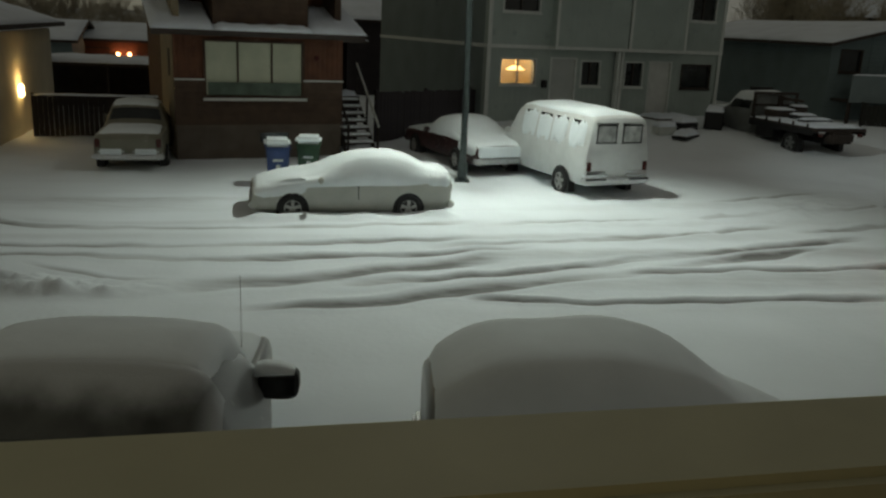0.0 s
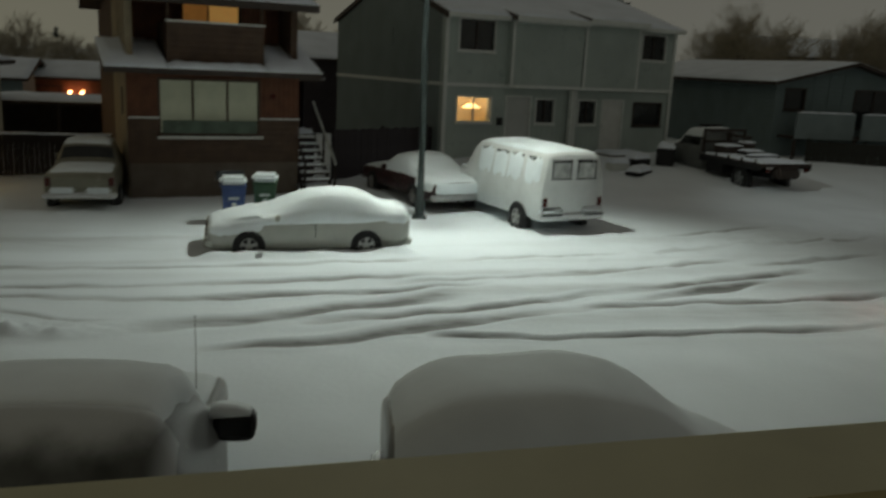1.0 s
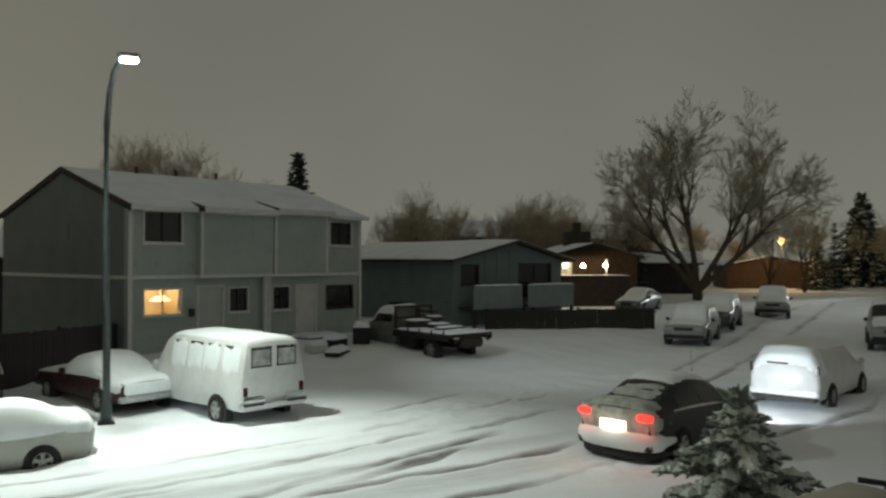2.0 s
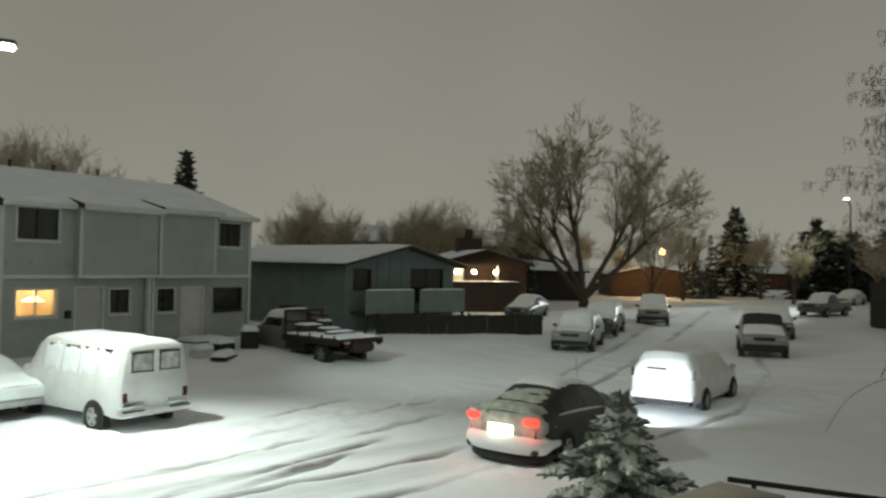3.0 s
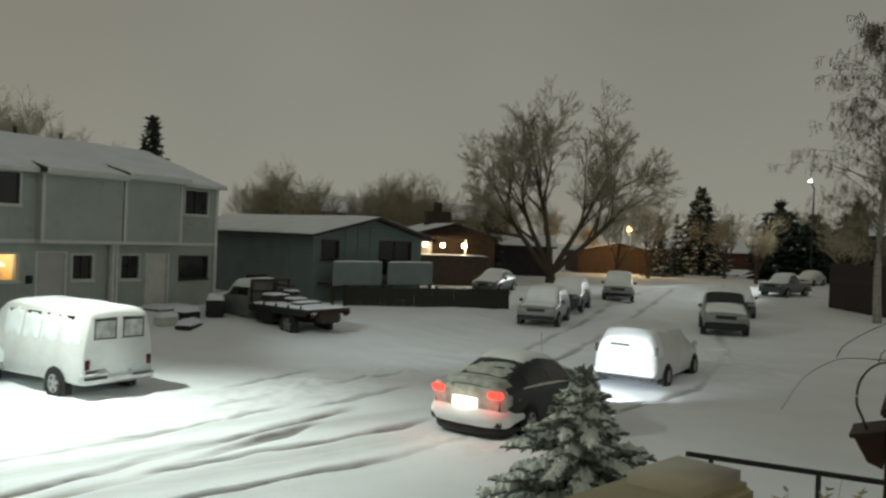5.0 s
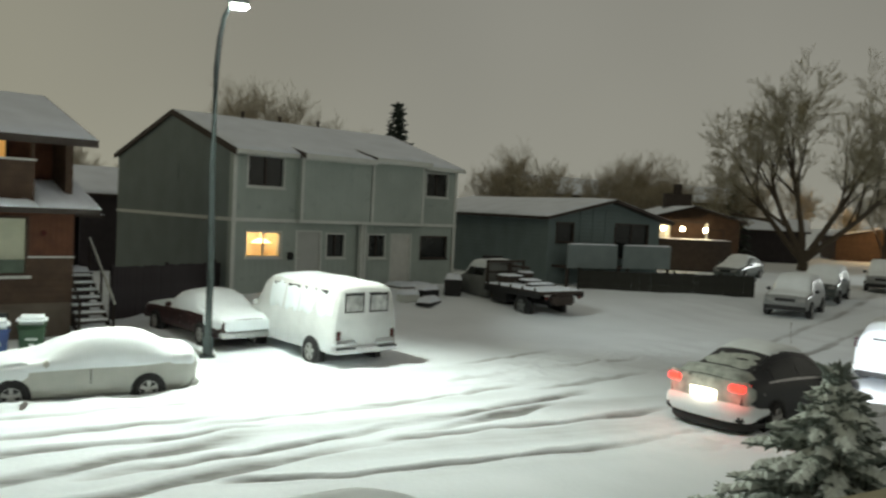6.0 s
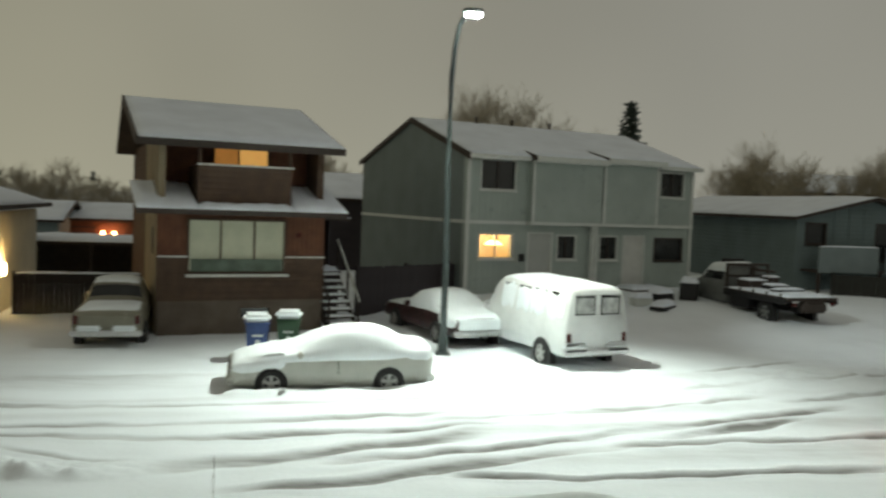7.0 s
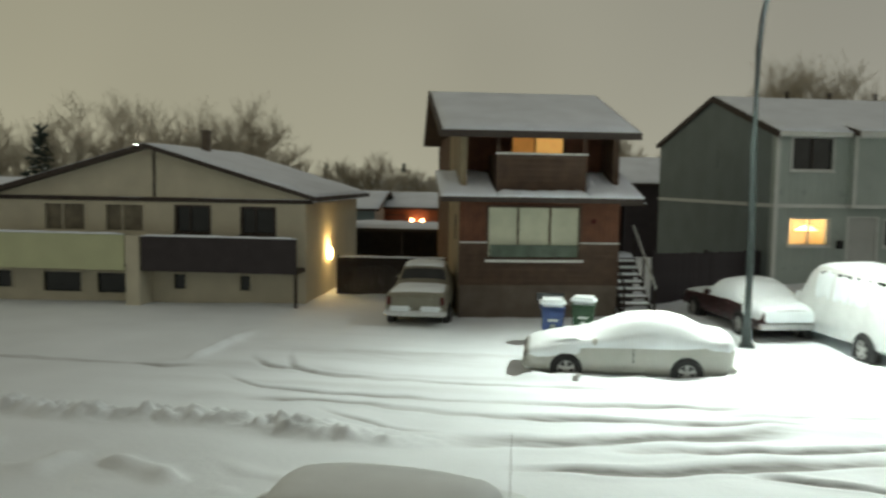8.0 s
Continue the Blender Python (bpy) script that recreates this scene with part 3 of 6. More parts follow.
def vehicle(name, label, x, y, heading, stations, wheels, r, body_mat, rim_mat=ALLOY, snow=0.09, snow_k=6.6, roof=None, glass=None, cab=None, rear=None, front=True,
            tail=None, head=None, mirrors=True, sunk=0.09, group="", snow_from=0.06, snow_to=None, z=None, seed=1, category="car", ragged=0.25):
    """A car whose front bumper is at local x = 0 and that drives towards -x; (x, y) is the middle of its length."""
    sh = Shell(stations)
    length, hw = stations[-1][0], max(s[1] for s in stations)
    z = gz(x, y) if z is None else z
    turn = Matrix.Rotation(radians(heading + 180), 4, "Z")
    m = Matrix.Translation((x, y, z - sunk)) @ turn @ Matrix.Translation((-length / 2, 0, 0))
    car = thing(name, label, category, m, group)
    part("body", sh.body(), body_mat, car, smooth=True)
    for wx in wheels:
        for s in (1, -1):
            arch(car, wx, s * (hw + 0.004), r)
            wheel(car, wx, s * (hw - 0.052), r, 0.2, rim_mat)
    if glass:
        for a, b, k0, k1, sk in glass:
            for s in (0, 1):
                ka, kb = (k0, k1) if not s else (20 - k0, 20 - k1)
                part("side_window", sh.patch(a, b, ka, kb, 0.006, 8, 4, sk), GLASS, car)
    if cab:
        part("windscreen", sh.patch(cab[0], cab[1], 7.5, 12.5, 0.006, 8, 10), GLASS, car)
    if rear:
        part("rear_window", sh.patch(rear[0], rear[1], 7.7, 12.3, 0.006, 8, 10), GLASS, car)
    zb0, zb1 = stations[1][2], stations[-2][2]
    f_hw, r_hw = stations[0][1], stations[-1][1]
    part("front_bumper", boxm((-0.07, -f_hw - 0.05, zb0 + 0.06, 0.16, f_hw + 0.05, zb0 + 0.24), bevel=0.04), BLACK if front == "black" else body_mat if front else CHROME, car)
    part("rear_bumper", boxm((length - 0.14, -r_hw - 0.06, zb1 + 0.06, length + 0.08, r_hw + 0.06, zb1 + 0.22), bevel=0.04), body_mat if tail != "chrome" else CHROME, car)
    hz = stations[1][3] - 0.10
    for s in (1, -1):
        part("headlight", boxm((-0.03, s * (f_hw - 0.16) - 0.17, hz - 0.08, 0.1, s * (f_hw - 0.16) + 0.17, hz + 0.06), bevel=0.03), head or LENS, car)
        if mirrors:
            xm = (cab[0] + 0.25) if cab else stations[3][0] + 0.25
            zm = np.interp(xm, [q[0] for q in stations], [q[3] for q in stations])
            part("mirror", boxm((xm, s * (hw + 0.08) - 0.09, zm + 0.02, xm + 0.11, s * (hw + 0.08) + 0.09, zm + 0.17), bevel=0.035), BLACK if front == "black" else body_mat, car)
    part("grille", boxm((-0.035, -f_hw * 0.5, hz - 0.1, 0.03, f_hw * 0.5, hz + 0.04), bevel=0.015), BLACK, car)
    if snow:
        st = snow_to if snow_to else length - 0.08
        part("snow_cover", sh.snow(snow_from, st, snow_k, 20 - snow_k, snow, seed, ragged=ragged), SNOW, car, "thick fresh snow", smooth=True)
    return car, sh


LENS = mat("lamp_lens", (0.35, 0.35, 0.34), 0.2, vary=0.1, scale=8)
RED_LENS = mat("red_lens", (0.075, 0.014, 0.011), 0.25, vary=0.15, scale=10)


def tail_lights(car, length, y, z0, z1, w, m):
    for s in (1, -1):
        part("tail_light", boxm((length - 0.1, s * y - w / 2, z0, length + 0.03, s * y + w / 2, z1), bevel=0.015), m, car)
# vehicles on the street
PEARL = paint("champagne_paint", (0.45, 0.46, 0.42))
WHITE_CAR = paint("white_van_paint", (0.63, 0.65, 0.645))
BURGUNDY = mat("burgundy_paint", (0.03, 0.009, 0.009), 0.5, vary=0.4, scale=4, dirt=((0.25, 0.24, 0.23), 9.0, 0.62))
BEIGE = paint("beige_paint", (0.19, 0.18, 0.135))
NAVY = paint("near_black_paint", (0.008, 0.009, 0.012))
SILVER = paint("silver_paint", (0.24, 0.25, 0.25))
GREEN_GREY = paint("grey_green_paint", (0.07, 0.085, 0.08))

sedan, sedan_shell = vehicle("sedan", "pearl sedan under thick snow parked at the kerb", -2.15, 18.75, 192.5, NOTCHBACK, (0.92, 3.62), 0.31, PEARL, snow=0.085, snow_k=4.2, seed=3, ragged=0.08, sunk=0.12)
sedan.matrix_world = sedan.matrix_world @ Matrix.Translation((2.32, 0, 0)) @ Matrix.Diagonal((0.95, 0.98, 0.97, 1.0)) @ Matrix.Translation((-2.30, 0, 0))
van, van_shell = vehicle("van", "old white full-size van with snowy windows", 3.42, 23.5, 114, VAN, (0.95, 4.05), 0.36, WHITE_CAR, snow=0.07, snow_k=7.4, snow_from=1.2, tail="chrome", seed=4, category="van")
tail_lights(van, 5.12, 0.86, 0.78, 1.02, 0.13, RED_LENS)
burgundy, burgundy_shell = vehicle("old_sedan", "burgundy old sedan mostly buried in snow", 0.55, 25.9, 116, OLD_SEDAN, (0.95, 3.95), 0.33, BURGUNDY, snow=0.11, snow_k=4.7, tail="chrome", seed=5)
drive_pickup, q = vehicle("drive_pickup", "beige older pickup with snowy roof in the drive", -9.21, 24.87, 104, PICKUP, (0.95, 4.2), 0.35, BEIGE, snow=0.06, snow_k=7.2, tail="chrome", rear=(3.1, 3.29), seed=6, snow_to=3.12, category="pickup")
drive_pickup.matrix_world = drive_pickup.matrix_world @ Matrix.Diagonal((1.0, 0.94, 0.96, 1.0))
part("bed_snow", q.snow(3.36, 5.2, 7.4, 12.6, 0.03, 29), SNOW, drive_pickup, smooth=True)
part("tailgate_panel", boxm((5.29, -0.74, 0.74, 5.315, 0.74, 1.02), bevel=0.02), BEIGE, drive_pickup)
for s in (1, -1):
    part("bumper_snow", boxm((5.2, s * 0.48 - 0.36, 0.60, 5.42, s * 0.48 + 0.36, 0.76), bevel=0.07), SNOW, drive_pickup)
dark_car, q_dark = vehicle("dark_sedan", "black sedan with lit tail lights stuck in snow", 12.10, 14.80, 21, FASTBACK, (0.92, 3.62), 0.31, NAVY, snow=0.06, snow_k=7.6, snow_from=1.95, snow_to=3.44, glass=[(1.75, 2.72, 5.35, 6.75, 0.2), (2.8, 3.65, 5.35, 6.75, 0.05)], rear=(3.47, 4.12), seed=7)
dark_car.matrix_world = dark_car.matrix_world @ Matrix.Diagonal((1.03, 1.03, 1.15, 1.0))
minivan, q_mini = vehicle("minivan", "white minivan with a snow-covered rear in the street", 19.5, 17.9, 26, MINIVAN, (1.0, 4.0), 0.33, WHITE_CAR, snow=0.06, snow_k=6.6, seed=8)
truck, q = vehicle("pickup_truck", "silver pickup under snow facing down the street", 26.1, 30.85, 220, SUV, (0.95, 3.85), 0.38, SILVER, snow=0.07, snow_k=6.8, seed=9, front="black")
wagon, q = vehicle("snowy_wagon", "silver wagon under snow on the street", 32.2, 25.2, 221, SUV, (0.95, 3.85), 0.36, SILVER, snow=0.08, snow_k=6.6, seed=10, front="black", cab=(1.3, 1.85))
part("windscreen", q.patch(1.34, 1.84, 7.3, 12.7, 0.135, 6, 8), GLASS, wagon, "windscreen cleared of snow")
wagon.matrix_world = wagon.matrix_world @ Matrix.Diagonal((1.05, 1.06, 1.12, 1.0))
part("bumper_guard", boxm((-0.10, -0.86, 0.34, 0.05, 0.86, 0.62), bevel=0.05), BLACK, wagon)
far_car, q = vehicle("hatchback", "small snow-covered hatchback further up the street", 38.6, 38.4, 224, SUV, (0.95, 3.85), 0.34, SILVER, snow=0.08, snow_k=6.0, seed=11, front="black")
far_truck, q = vehicle("far_pickup", "dark green pickup with snow far up the street", 58.9, 40.3, 190, PICKUP, (1.0, 4.2), 0.38, GREEN_GREY, snow=0.06, snow_k=7.0, seed=12)
far_white, q = vehicle("far_sedan", "white sedan under snow far up the street", 74.0, 48.0, 195, SEDAN, (0.92, 3.62), 0.31, WHITE_CAR, snow=0.08, snow_k=5.6, seed=13)
fenced_car, q = vehicle("fenced_sedan", "dark sedan under thin snow behind the low fence", 32.0, 42.9, 215, SEDAN, (0.92, 3.62), 0.31, GREEN_GREY, snow=0.05, snow_k=6.8, seed=19)
second_suv, q = vehicle("parked_suv", "dark suv under snow behind the silver pickup", 31.0, 34.6, 220, SUV, (0.95, 3.85), 0.36, GREEN_GREY, snow=0.07, snow_k=6.2, seed=17)
third_suv, q = vehicle("parked_suv", "grey suv under snow behind the snowy wagon", 40.3, 30.7, 220, SUV, (0.95, 3.85), 0.36, GREEN_GREY, snow=0.07, snow_k=6.4, seed=18)
near_hatch, q = vehicle("snowed_hatchback", "grey hatchback wholly buried in snow by the house", 1.98, 6.95, 4, SMALL, (0.8, 3.3), 0.3, SILVER, snow=0.10, snow_k=4.6, seed=14, mirrors=False, snow_to=4.095)
near_pickup, q = vehicle("crew_pickup", "big pickup under snow with a black door mirror", -2.48, 5.78, 94, BIG_PICKUP, (4.2,), 0.38, SILVER, snow=0.09, snow_k=6.5, seed=15, mirrors=False, snow_to=3.0, category="pickup")
DUSTED = mat("dusted_glass", (0.10, 0.105, 0.10), 0.5, vary=0.4, scale=2.5)
dn, dl = DUSTED.node_tree.nodes, DUSTED.node_tree.links
dtc, dsep, dnoise = dn.new("ShaderNodeTexCoord"), dn.new("ShaderNodeSeparateXYZ"), dn.new("ShaderNodeTexNoise")
dl.new(dtc.outputs["Object"], dsep.inputs[0])
dl.new(dtc.outputs["Object"], dnoise.inputs["Vector"])
dnoise.inputs["Scale"].default_value, dnoise.inputs["Detail"].default_value = 3.0, 4
dabs, dadd, dmax = dn.new("ShaderNodeMath"), dn.new("ShaderNodeMath"), dn.new("ShaderNodeMath")
dabs.operation, dadd.operation, dmax.operation = "ABSOLUTE", "MULTIPLY_ADD", "MAXIMUM"
dl.new(dsep.outputs[1], dabs.inputs[0])
dl.new(dnoise.outputs["Fac"], dadd.inputs[0])
dadd.inputs[1].default_value = 0.25
dl.new(dsep.outputs[2], dadd.inputs[2])
dz, dy = dn.new("ShaderNodeMapRange"), dn.new("ShaderNodeMapRange")
dz.interpolation_type = dy.interpolation_type = "SMOOTHSTEP"
dz.inputs["From Min"].default_value, dz.inputs["From Max"].default_value = 1.66, 1.95
dy.inputs["From Min"].default_value, dy.inputs["From Max"].default_value = 0.75, 1.0
dl.new(dadd.outputs[0], dz.inputs["Value"])
dl.new(dabs.outputs[0], dy.inputs["Value"])
dl.new(dz.outputs[0], dmax.inputs[0])
dl.new(dy.outputs[0], dmax.inputs[1])
dmix = dn.new("ShaderNodeMixRGB")
db = dn["Principled BSDF"]
dl.new(db.inputs["Base Color"].links[0].from_socket, dmix.inputs[1])
dmix.inputs[2].default_value = (0.62, 0.65, 0.66, 1)
dl.new(dmax.outputs[0], dmix.inputs[0])
dl.new(dmix.outputs[0], db.inputs["Base Color"])
for s in (1, -1):
    wheel(near_pickup, 1.0, s * 0.86, 0.38)
    arch(near_pickup, 1.0, s * 0.94, 0.38)
part("rear_window", q.patch(2.90, 3.26, 6.2, 13.8, 0.036, 12, 16), DUSTED, near_pickup, "rear window dusted with snow", smooth=True)
part("bed_snow", q.snow(3.35, 5.2, 6.9, 13.1, 0.12, 16), SNOW, near_pickup, smooth=True)
for s in (1, -1):
    part("mirror", prismm([(s * 1.18 + 0.165 * abs(math.cos(k * 0.2618)) ** 0.55 * (1 if math.cos(k * 0.2618) > 0 else -1), 1.215 + 0.125 * abs(math.sin(k * 0.2618)) ** 0.55 * (1 if math.sin(k * 0.2618) > 0 else -1)) for k in range(24)], "x", 1.74, 1.90), BLACK, near_pickup, "black door mirror capped with snow", smooth=True)
    part("mirror_arm", boxm((1.72, s * 0.98 - 0.1, 1.06, 1.86, s * 0.98 + 0.1, 1.16), bevel=0.03), BLACK, near_pickup)
    part("mirror_snow", prismm([(s * 1.16 - 0.18, 1.30), (s * 1.16 + 0.15, 1.325), (s * 1.16 + 0.12, 1.355), (s * 1.16 + 0.02, 1.385), (s * 1.16 - 0.10, 1.395), (s * 1.16 - 0.17, 1.37)], "x", 1.73, 1.908), SNOW, near_pickup, smooth=True)
    part("mirror_glass", boxm((1.899, s * 1.18 - 0.12, 1.13, 1.904, s * 1.18 + 0.13, 1.29), bevel=0.002), GLASS, near_pickup)
near_pickup.matrix_world = near_pickup.matrix_world @ Matrix.Translation((0, 1.1, 0)) @ Matrix.Diagonal((1.0, 1.07, 1.0, 1.0)) @ Matrix.Translation((0, -1.1, 0))
bm = bmesh.new()
tube(bm, [(1.1, 0.76, 1.0), (1.1, 0.76, 1.96)], [0.003, 0.002], 5)
part("antenna", bm, BLACK, near_pickup)

# ---- houses ----
def house(name, label, x, y, z, angle, category="house"):
    return thing(name, label, category, pose(x, y, z, 0, 0, angle))


def snow_slab(bm, quad, thick, nu=24, nv=10, seed=0):
    """A soft slab of snow on a four-cornered slope (corners in order), with rounded, slightly uneven rims."""
    a, b, c, d = [Vector(q) for q in quad]
    nrm = (b - a).cross(d - a).normalized()
    if nrm.z < 0:
        nrm = -nrm
    rng = np.random.RandomState(seed)
    ph = rng.uniform(0, 6.28, 4)
    grid = []
    for i in range(nu + 1):
        u = i / nu
        row = []
        for j in range(nv + 1):
            v = j / nv
            p = (a * (1 - u) + b * u) * (1 - v) + (d * (1 - u) + c * u) * v
            e = min(1, 14 * min(u, 1 - u)) ** 0.5 * min(1, 10 * min(v, 1 - v)) ** 0.5
            h = thick * (e * (1 + 0.2 * math.sin(9 * u + ph[0]) * math.sin(6 * v + ph[1]) + 0.12 * math.sin(31 * u + ph[2])) + 0.04)
            row.append(bm.verts.new(p + nrm * h))
        grid.append(row)
    for i in range(nu):
        for j in range(nv):
            bm.faces.new((grid[i][j], grid[i + 1][j], grid[i + 1][j + 1], grid[i][j + 1]))
    rim = [grid[i][0] for i in range(nu + 1)] + [grid[nu][j] for j in range(1, nv + 1)] + [grid[i][nv] for i in range(nu - 1, -1, -1)] + [grid[0][j] for j in range(nv - 1, 0, -1)]
    low = [bm.verts.new(v.co - nrm * thick * 0.12) for v in rim]
    for i in range(len(rim)):
        j = (i + 1) % len(rim)
        bm.faces.new((rim[i], low[i], low[j], rim[j]))
    bmesh.ops.recalc_face_normals(bm, faces=bm.faces[:])


def slab_part(quad, thick, parent, seed=0, nu=24, nv=10, name="roof_snow", label="smooth blanket of snow"):
    bm = bmesh.new()
    snow_slab(bm, quad, thick, nu, nv, seed)
    return part(name, bm, ROOF_SNOW, parent, label, smooth=True)


def gable_roof(parent, x0, x1, y0, y1, ze, zr, thick=0.16, snow=0.09, board=DARK_TRIM, seed=0, ym=None):
    """A pitched roof with its ridge along x: boards below, snow above."""
    ym = (y0 + y1) / 2 if ym is None else ym
    out = [(y0, ze), (ym, zr), (y1, ze), (y1, ze - thick), (ym, zr - thick), (y0, ze - thick)]
    rf = part("roof", prismm(out, "x", x0, x1), board, parent)
    slab_part([(x0 + 0.03, y0 - 0.03, ze + 0.004), (x1 - 0.03, y0 - 0.03, ze + 0.004), (x1 - 0.03, ym, zr + 0.004), (x0 + 0.03, ym, zr + 0.004)], snow, parent, seed)
    slab_part([(x0 + 0.03, ym, zr + 0.004), (x1 - 0.03, ym, zr + 0.004), (x1 - 0.03, y1 + 0.03, ze + 0.004), (x0 + 0.03, y1 + 0.03, ze + 0.004)], snow, parent, seed + 1)
    return rf


def lit_room(parent, xa, za, xb, zb, y, deep, wall_mat, watts, colour):
    """A shallow lit room behind a window, open to the front."""
    t = 0.03
    part("room", boxm((xa - 0.3, y + deep, za - 0.3, xb + 0.3, y + deep + t, zb + 0.3), (xa - 0.3 - t, y, za - 0.3, xa - 0.3, y + deep, zb + 0.3), (xb + 0.3, y, za - 0.3, xb + 0.3 + t, y + deep, zb + 0.3),
                      (xa - 0.3, y, za - 0.3 - t, xb + 0.3, y + deep, za - 0.3), (xa - 0.3, y, zb + 0.3, xb + 0.3, y + deep, zb + 0.3 + t)), wall_mat, parent, "warmly lit room")
    where = parent.matrix_world @ Vector(((xa + xb) / 2, y + deep * 0.45, zb + 0.1))
    lamp("room_light", "POINT", where, watts, colour, 0.12)


CLEAR = bpy.data.materials.new("clear_glass")
CLEAR.use_nodes = True
CLEAR.node_tree.nodes["Principled BSDF"].inputs["Transmission Weight"].default_value = 1.0
CLEAR.node_tree.nodes["Principled BSDF"].inputs["Roughness"].default_value = 0.02
CLEAR.node_tree.nodes["Principled BSDF"].inputs["IOR"].default_value = 1.1
WARM_WALL = mat("warm_wall", (0.68, 0.57, 0.40), 0.9, vary=0.08, scale=2)
SHADE = glow("lamp_shade", (1.0, 0.72, 0.32), 4.0)

# grey duplex
duplex = house("duplex", "two-storey grey sided duplex with snowy roof", 1.43, 32.18, 0.0, 26.6)
HL = [(0.67, 2.07, 2.19, 2.98), (4.42, 2.04, 5.29, 2.96), (6.62, 2.02, 7.50, 2.96), (9.68, 1.99, 11.23, 2.90)]
HU = [(0.62, 4.80, 2.17, 5.91), (9.80, 4.81, 11.1, 5.83)]
DOORS = [(2.89, 0.92, 4.17, 3.11), (7.83, 0.86, 9.08, 3.06)]
bm = bmesh.new()
wall_cells(bm, 0, 11.73, 0.3, 3.42, 0, 0.25, HL + DOORS)
part("lower_wall", bm, GREY_SIDING, duplex)
bm = bmesh.new()
wall_cells(bm, 0, 11.73, 3.42, 6.12, -0.06, 0.25, HU)
part("upper_wall", bm, GREY_SIDING, duplex)
# the two shallow bays of the upper floor
for a, b in ((2.81, 6.30), (6.38, 9.33)):
    part("bay", boxm((a, -0.42, 3.54, b, -0.06, 6.12)), GREY_SIDING, duplex)
# side and back walls take the siding copy with shade in its colour
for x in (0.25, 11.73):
    part("side_wall", prismm([(0.25, 0.2), (10.7, 0.2), (10.7, 5.95), (5.13, 7.68), (0.25, 6.02)], "x", x - 0.25, x), SHADED_SIDING, duplex)
part("back_wall", boxm((0.25, 10.45, 0.2, 11.48, 10.7, 5.95)), SHADED_SIDING, duplex)
part("floor_band", boxm((-0.04, -0.1, 3.40, 11.78, -0.062, 3.54)), TRIM, duplex)
part("floor_band", boxm((2.77, -0.46, 3.42, 9.37, -0.1, 3.54)), TRIM, duplex)
part("side_band", boxm((-0.03, -0.062, 3.40, -0.002, 10.7, 3.54)), TRIM, duplex)
for x in (0.0, 11.61):
    part("corner_trim", boxm((x - 0.02, -0.09, 0.3, x + 0.14, -0.062, 6.08)), TRIM, duplex)
for x in (2.79, 6.36, 9.23):
    part("bay_trim", boxm((x, -0.45, 3.54, x + 0.12, -0.422, 6.08)), TRIM, duplex)
for x in (5.98, 6.16):
    part("porch_post", boxm((x, -0.3, 0.4, x + 0.12, -0.1, 3.41)), TRIM, duplex)
for i, h in enumerate(HL):
    lit = i == 0
    w = window(duplex, *h, 0.0, TRIM if i != 3 else DARK_TRIM, CLEAR if lit else GLASS, ((h[0] + h[2]) / 2,) if i < 3 else (), label="warmly lit kitchen window" if lit else "dark window")
for h in HU:
    window(duplex, *h, -0.06, TRIM, GLASS, ((h[0] + h[2]) / 2,), label="dark upper window")
lit_room(duplex, *HL[0], 0.14, 1.6, WARM_WALL, 44, (1.0, 0.80, 0.54))
bm = bmesh.new()
tube(bm, [(1.86, 0.9, 2.70), (1.86, 0.9, 2.54)], [0.16, 0.40], 18)
tube(bm, [(1.86, 0.9, 2.70), (1.86, 0.9, 3.2)], [0.012, 0.012], 6)
part("pendant_lamp", bm, SHADE, duplex, "glowing pendant lamp")
for i, d in enumerate(DOORS):
    dr = tagged(new("door"), "plain pale entrance door" if i == 0 else "cream entrance door")
    dr.parent = duplex
    part("leaf", boxm((d[0] + 0.08, 0.05, d[1], d[2] - 0.08, 0.1, d[3] - 0.06), bevel=0.01), DOOR_GREY if i == 0 else WHITE_PAINT, dr)
    part("frame", boxm((d[0], -0.03, d[1], d[0] + 0.08, 0.12, d[3]), (d[2] - 0.08, -0.03, d[1], d[2], 0.12, d[3]), (d[0] + 0.08, -0.03, d[3] - 0.06, d[2] - 0.08, 0.12, d[3])), TRIM, dr)
    part("handle", boxm((d[0] + 0.16, 0.0, d[1] + 1.0, d[0] + 0.2, 0.05, d[1] + 1.1), bevel=0.01), CHROME, dr)
    part("stoop", boxm((d[0] - 0.3, -1.3, 0.2, d[2] + 0.3, -0.02, d[1] - 0.06)), FOUNDATION, duplex)
    slab_part([(d[0] - 0.32, -1.32, d[1] - 0.055), (d[2] + 0.32, -1.32, d[1] - 0.055), (d[2] + 0.32, -0.03, d[1] - 0.055), (d[0] - 0.32, -0.03, d[1] - 0.055)], 0.12, duplex, 40 + i, name="stoop_snow")
part("mail_box", boxm((2.52, -0.14, 1.92, 2.74, -0.001, 2.22), bevel=0.02), BLACK, duplex)
part("gable_vent", boxm((-0.03, 4.5, 4.9, -0.001, 5.5, 5.6)), SHADED_SIDING, duplex)
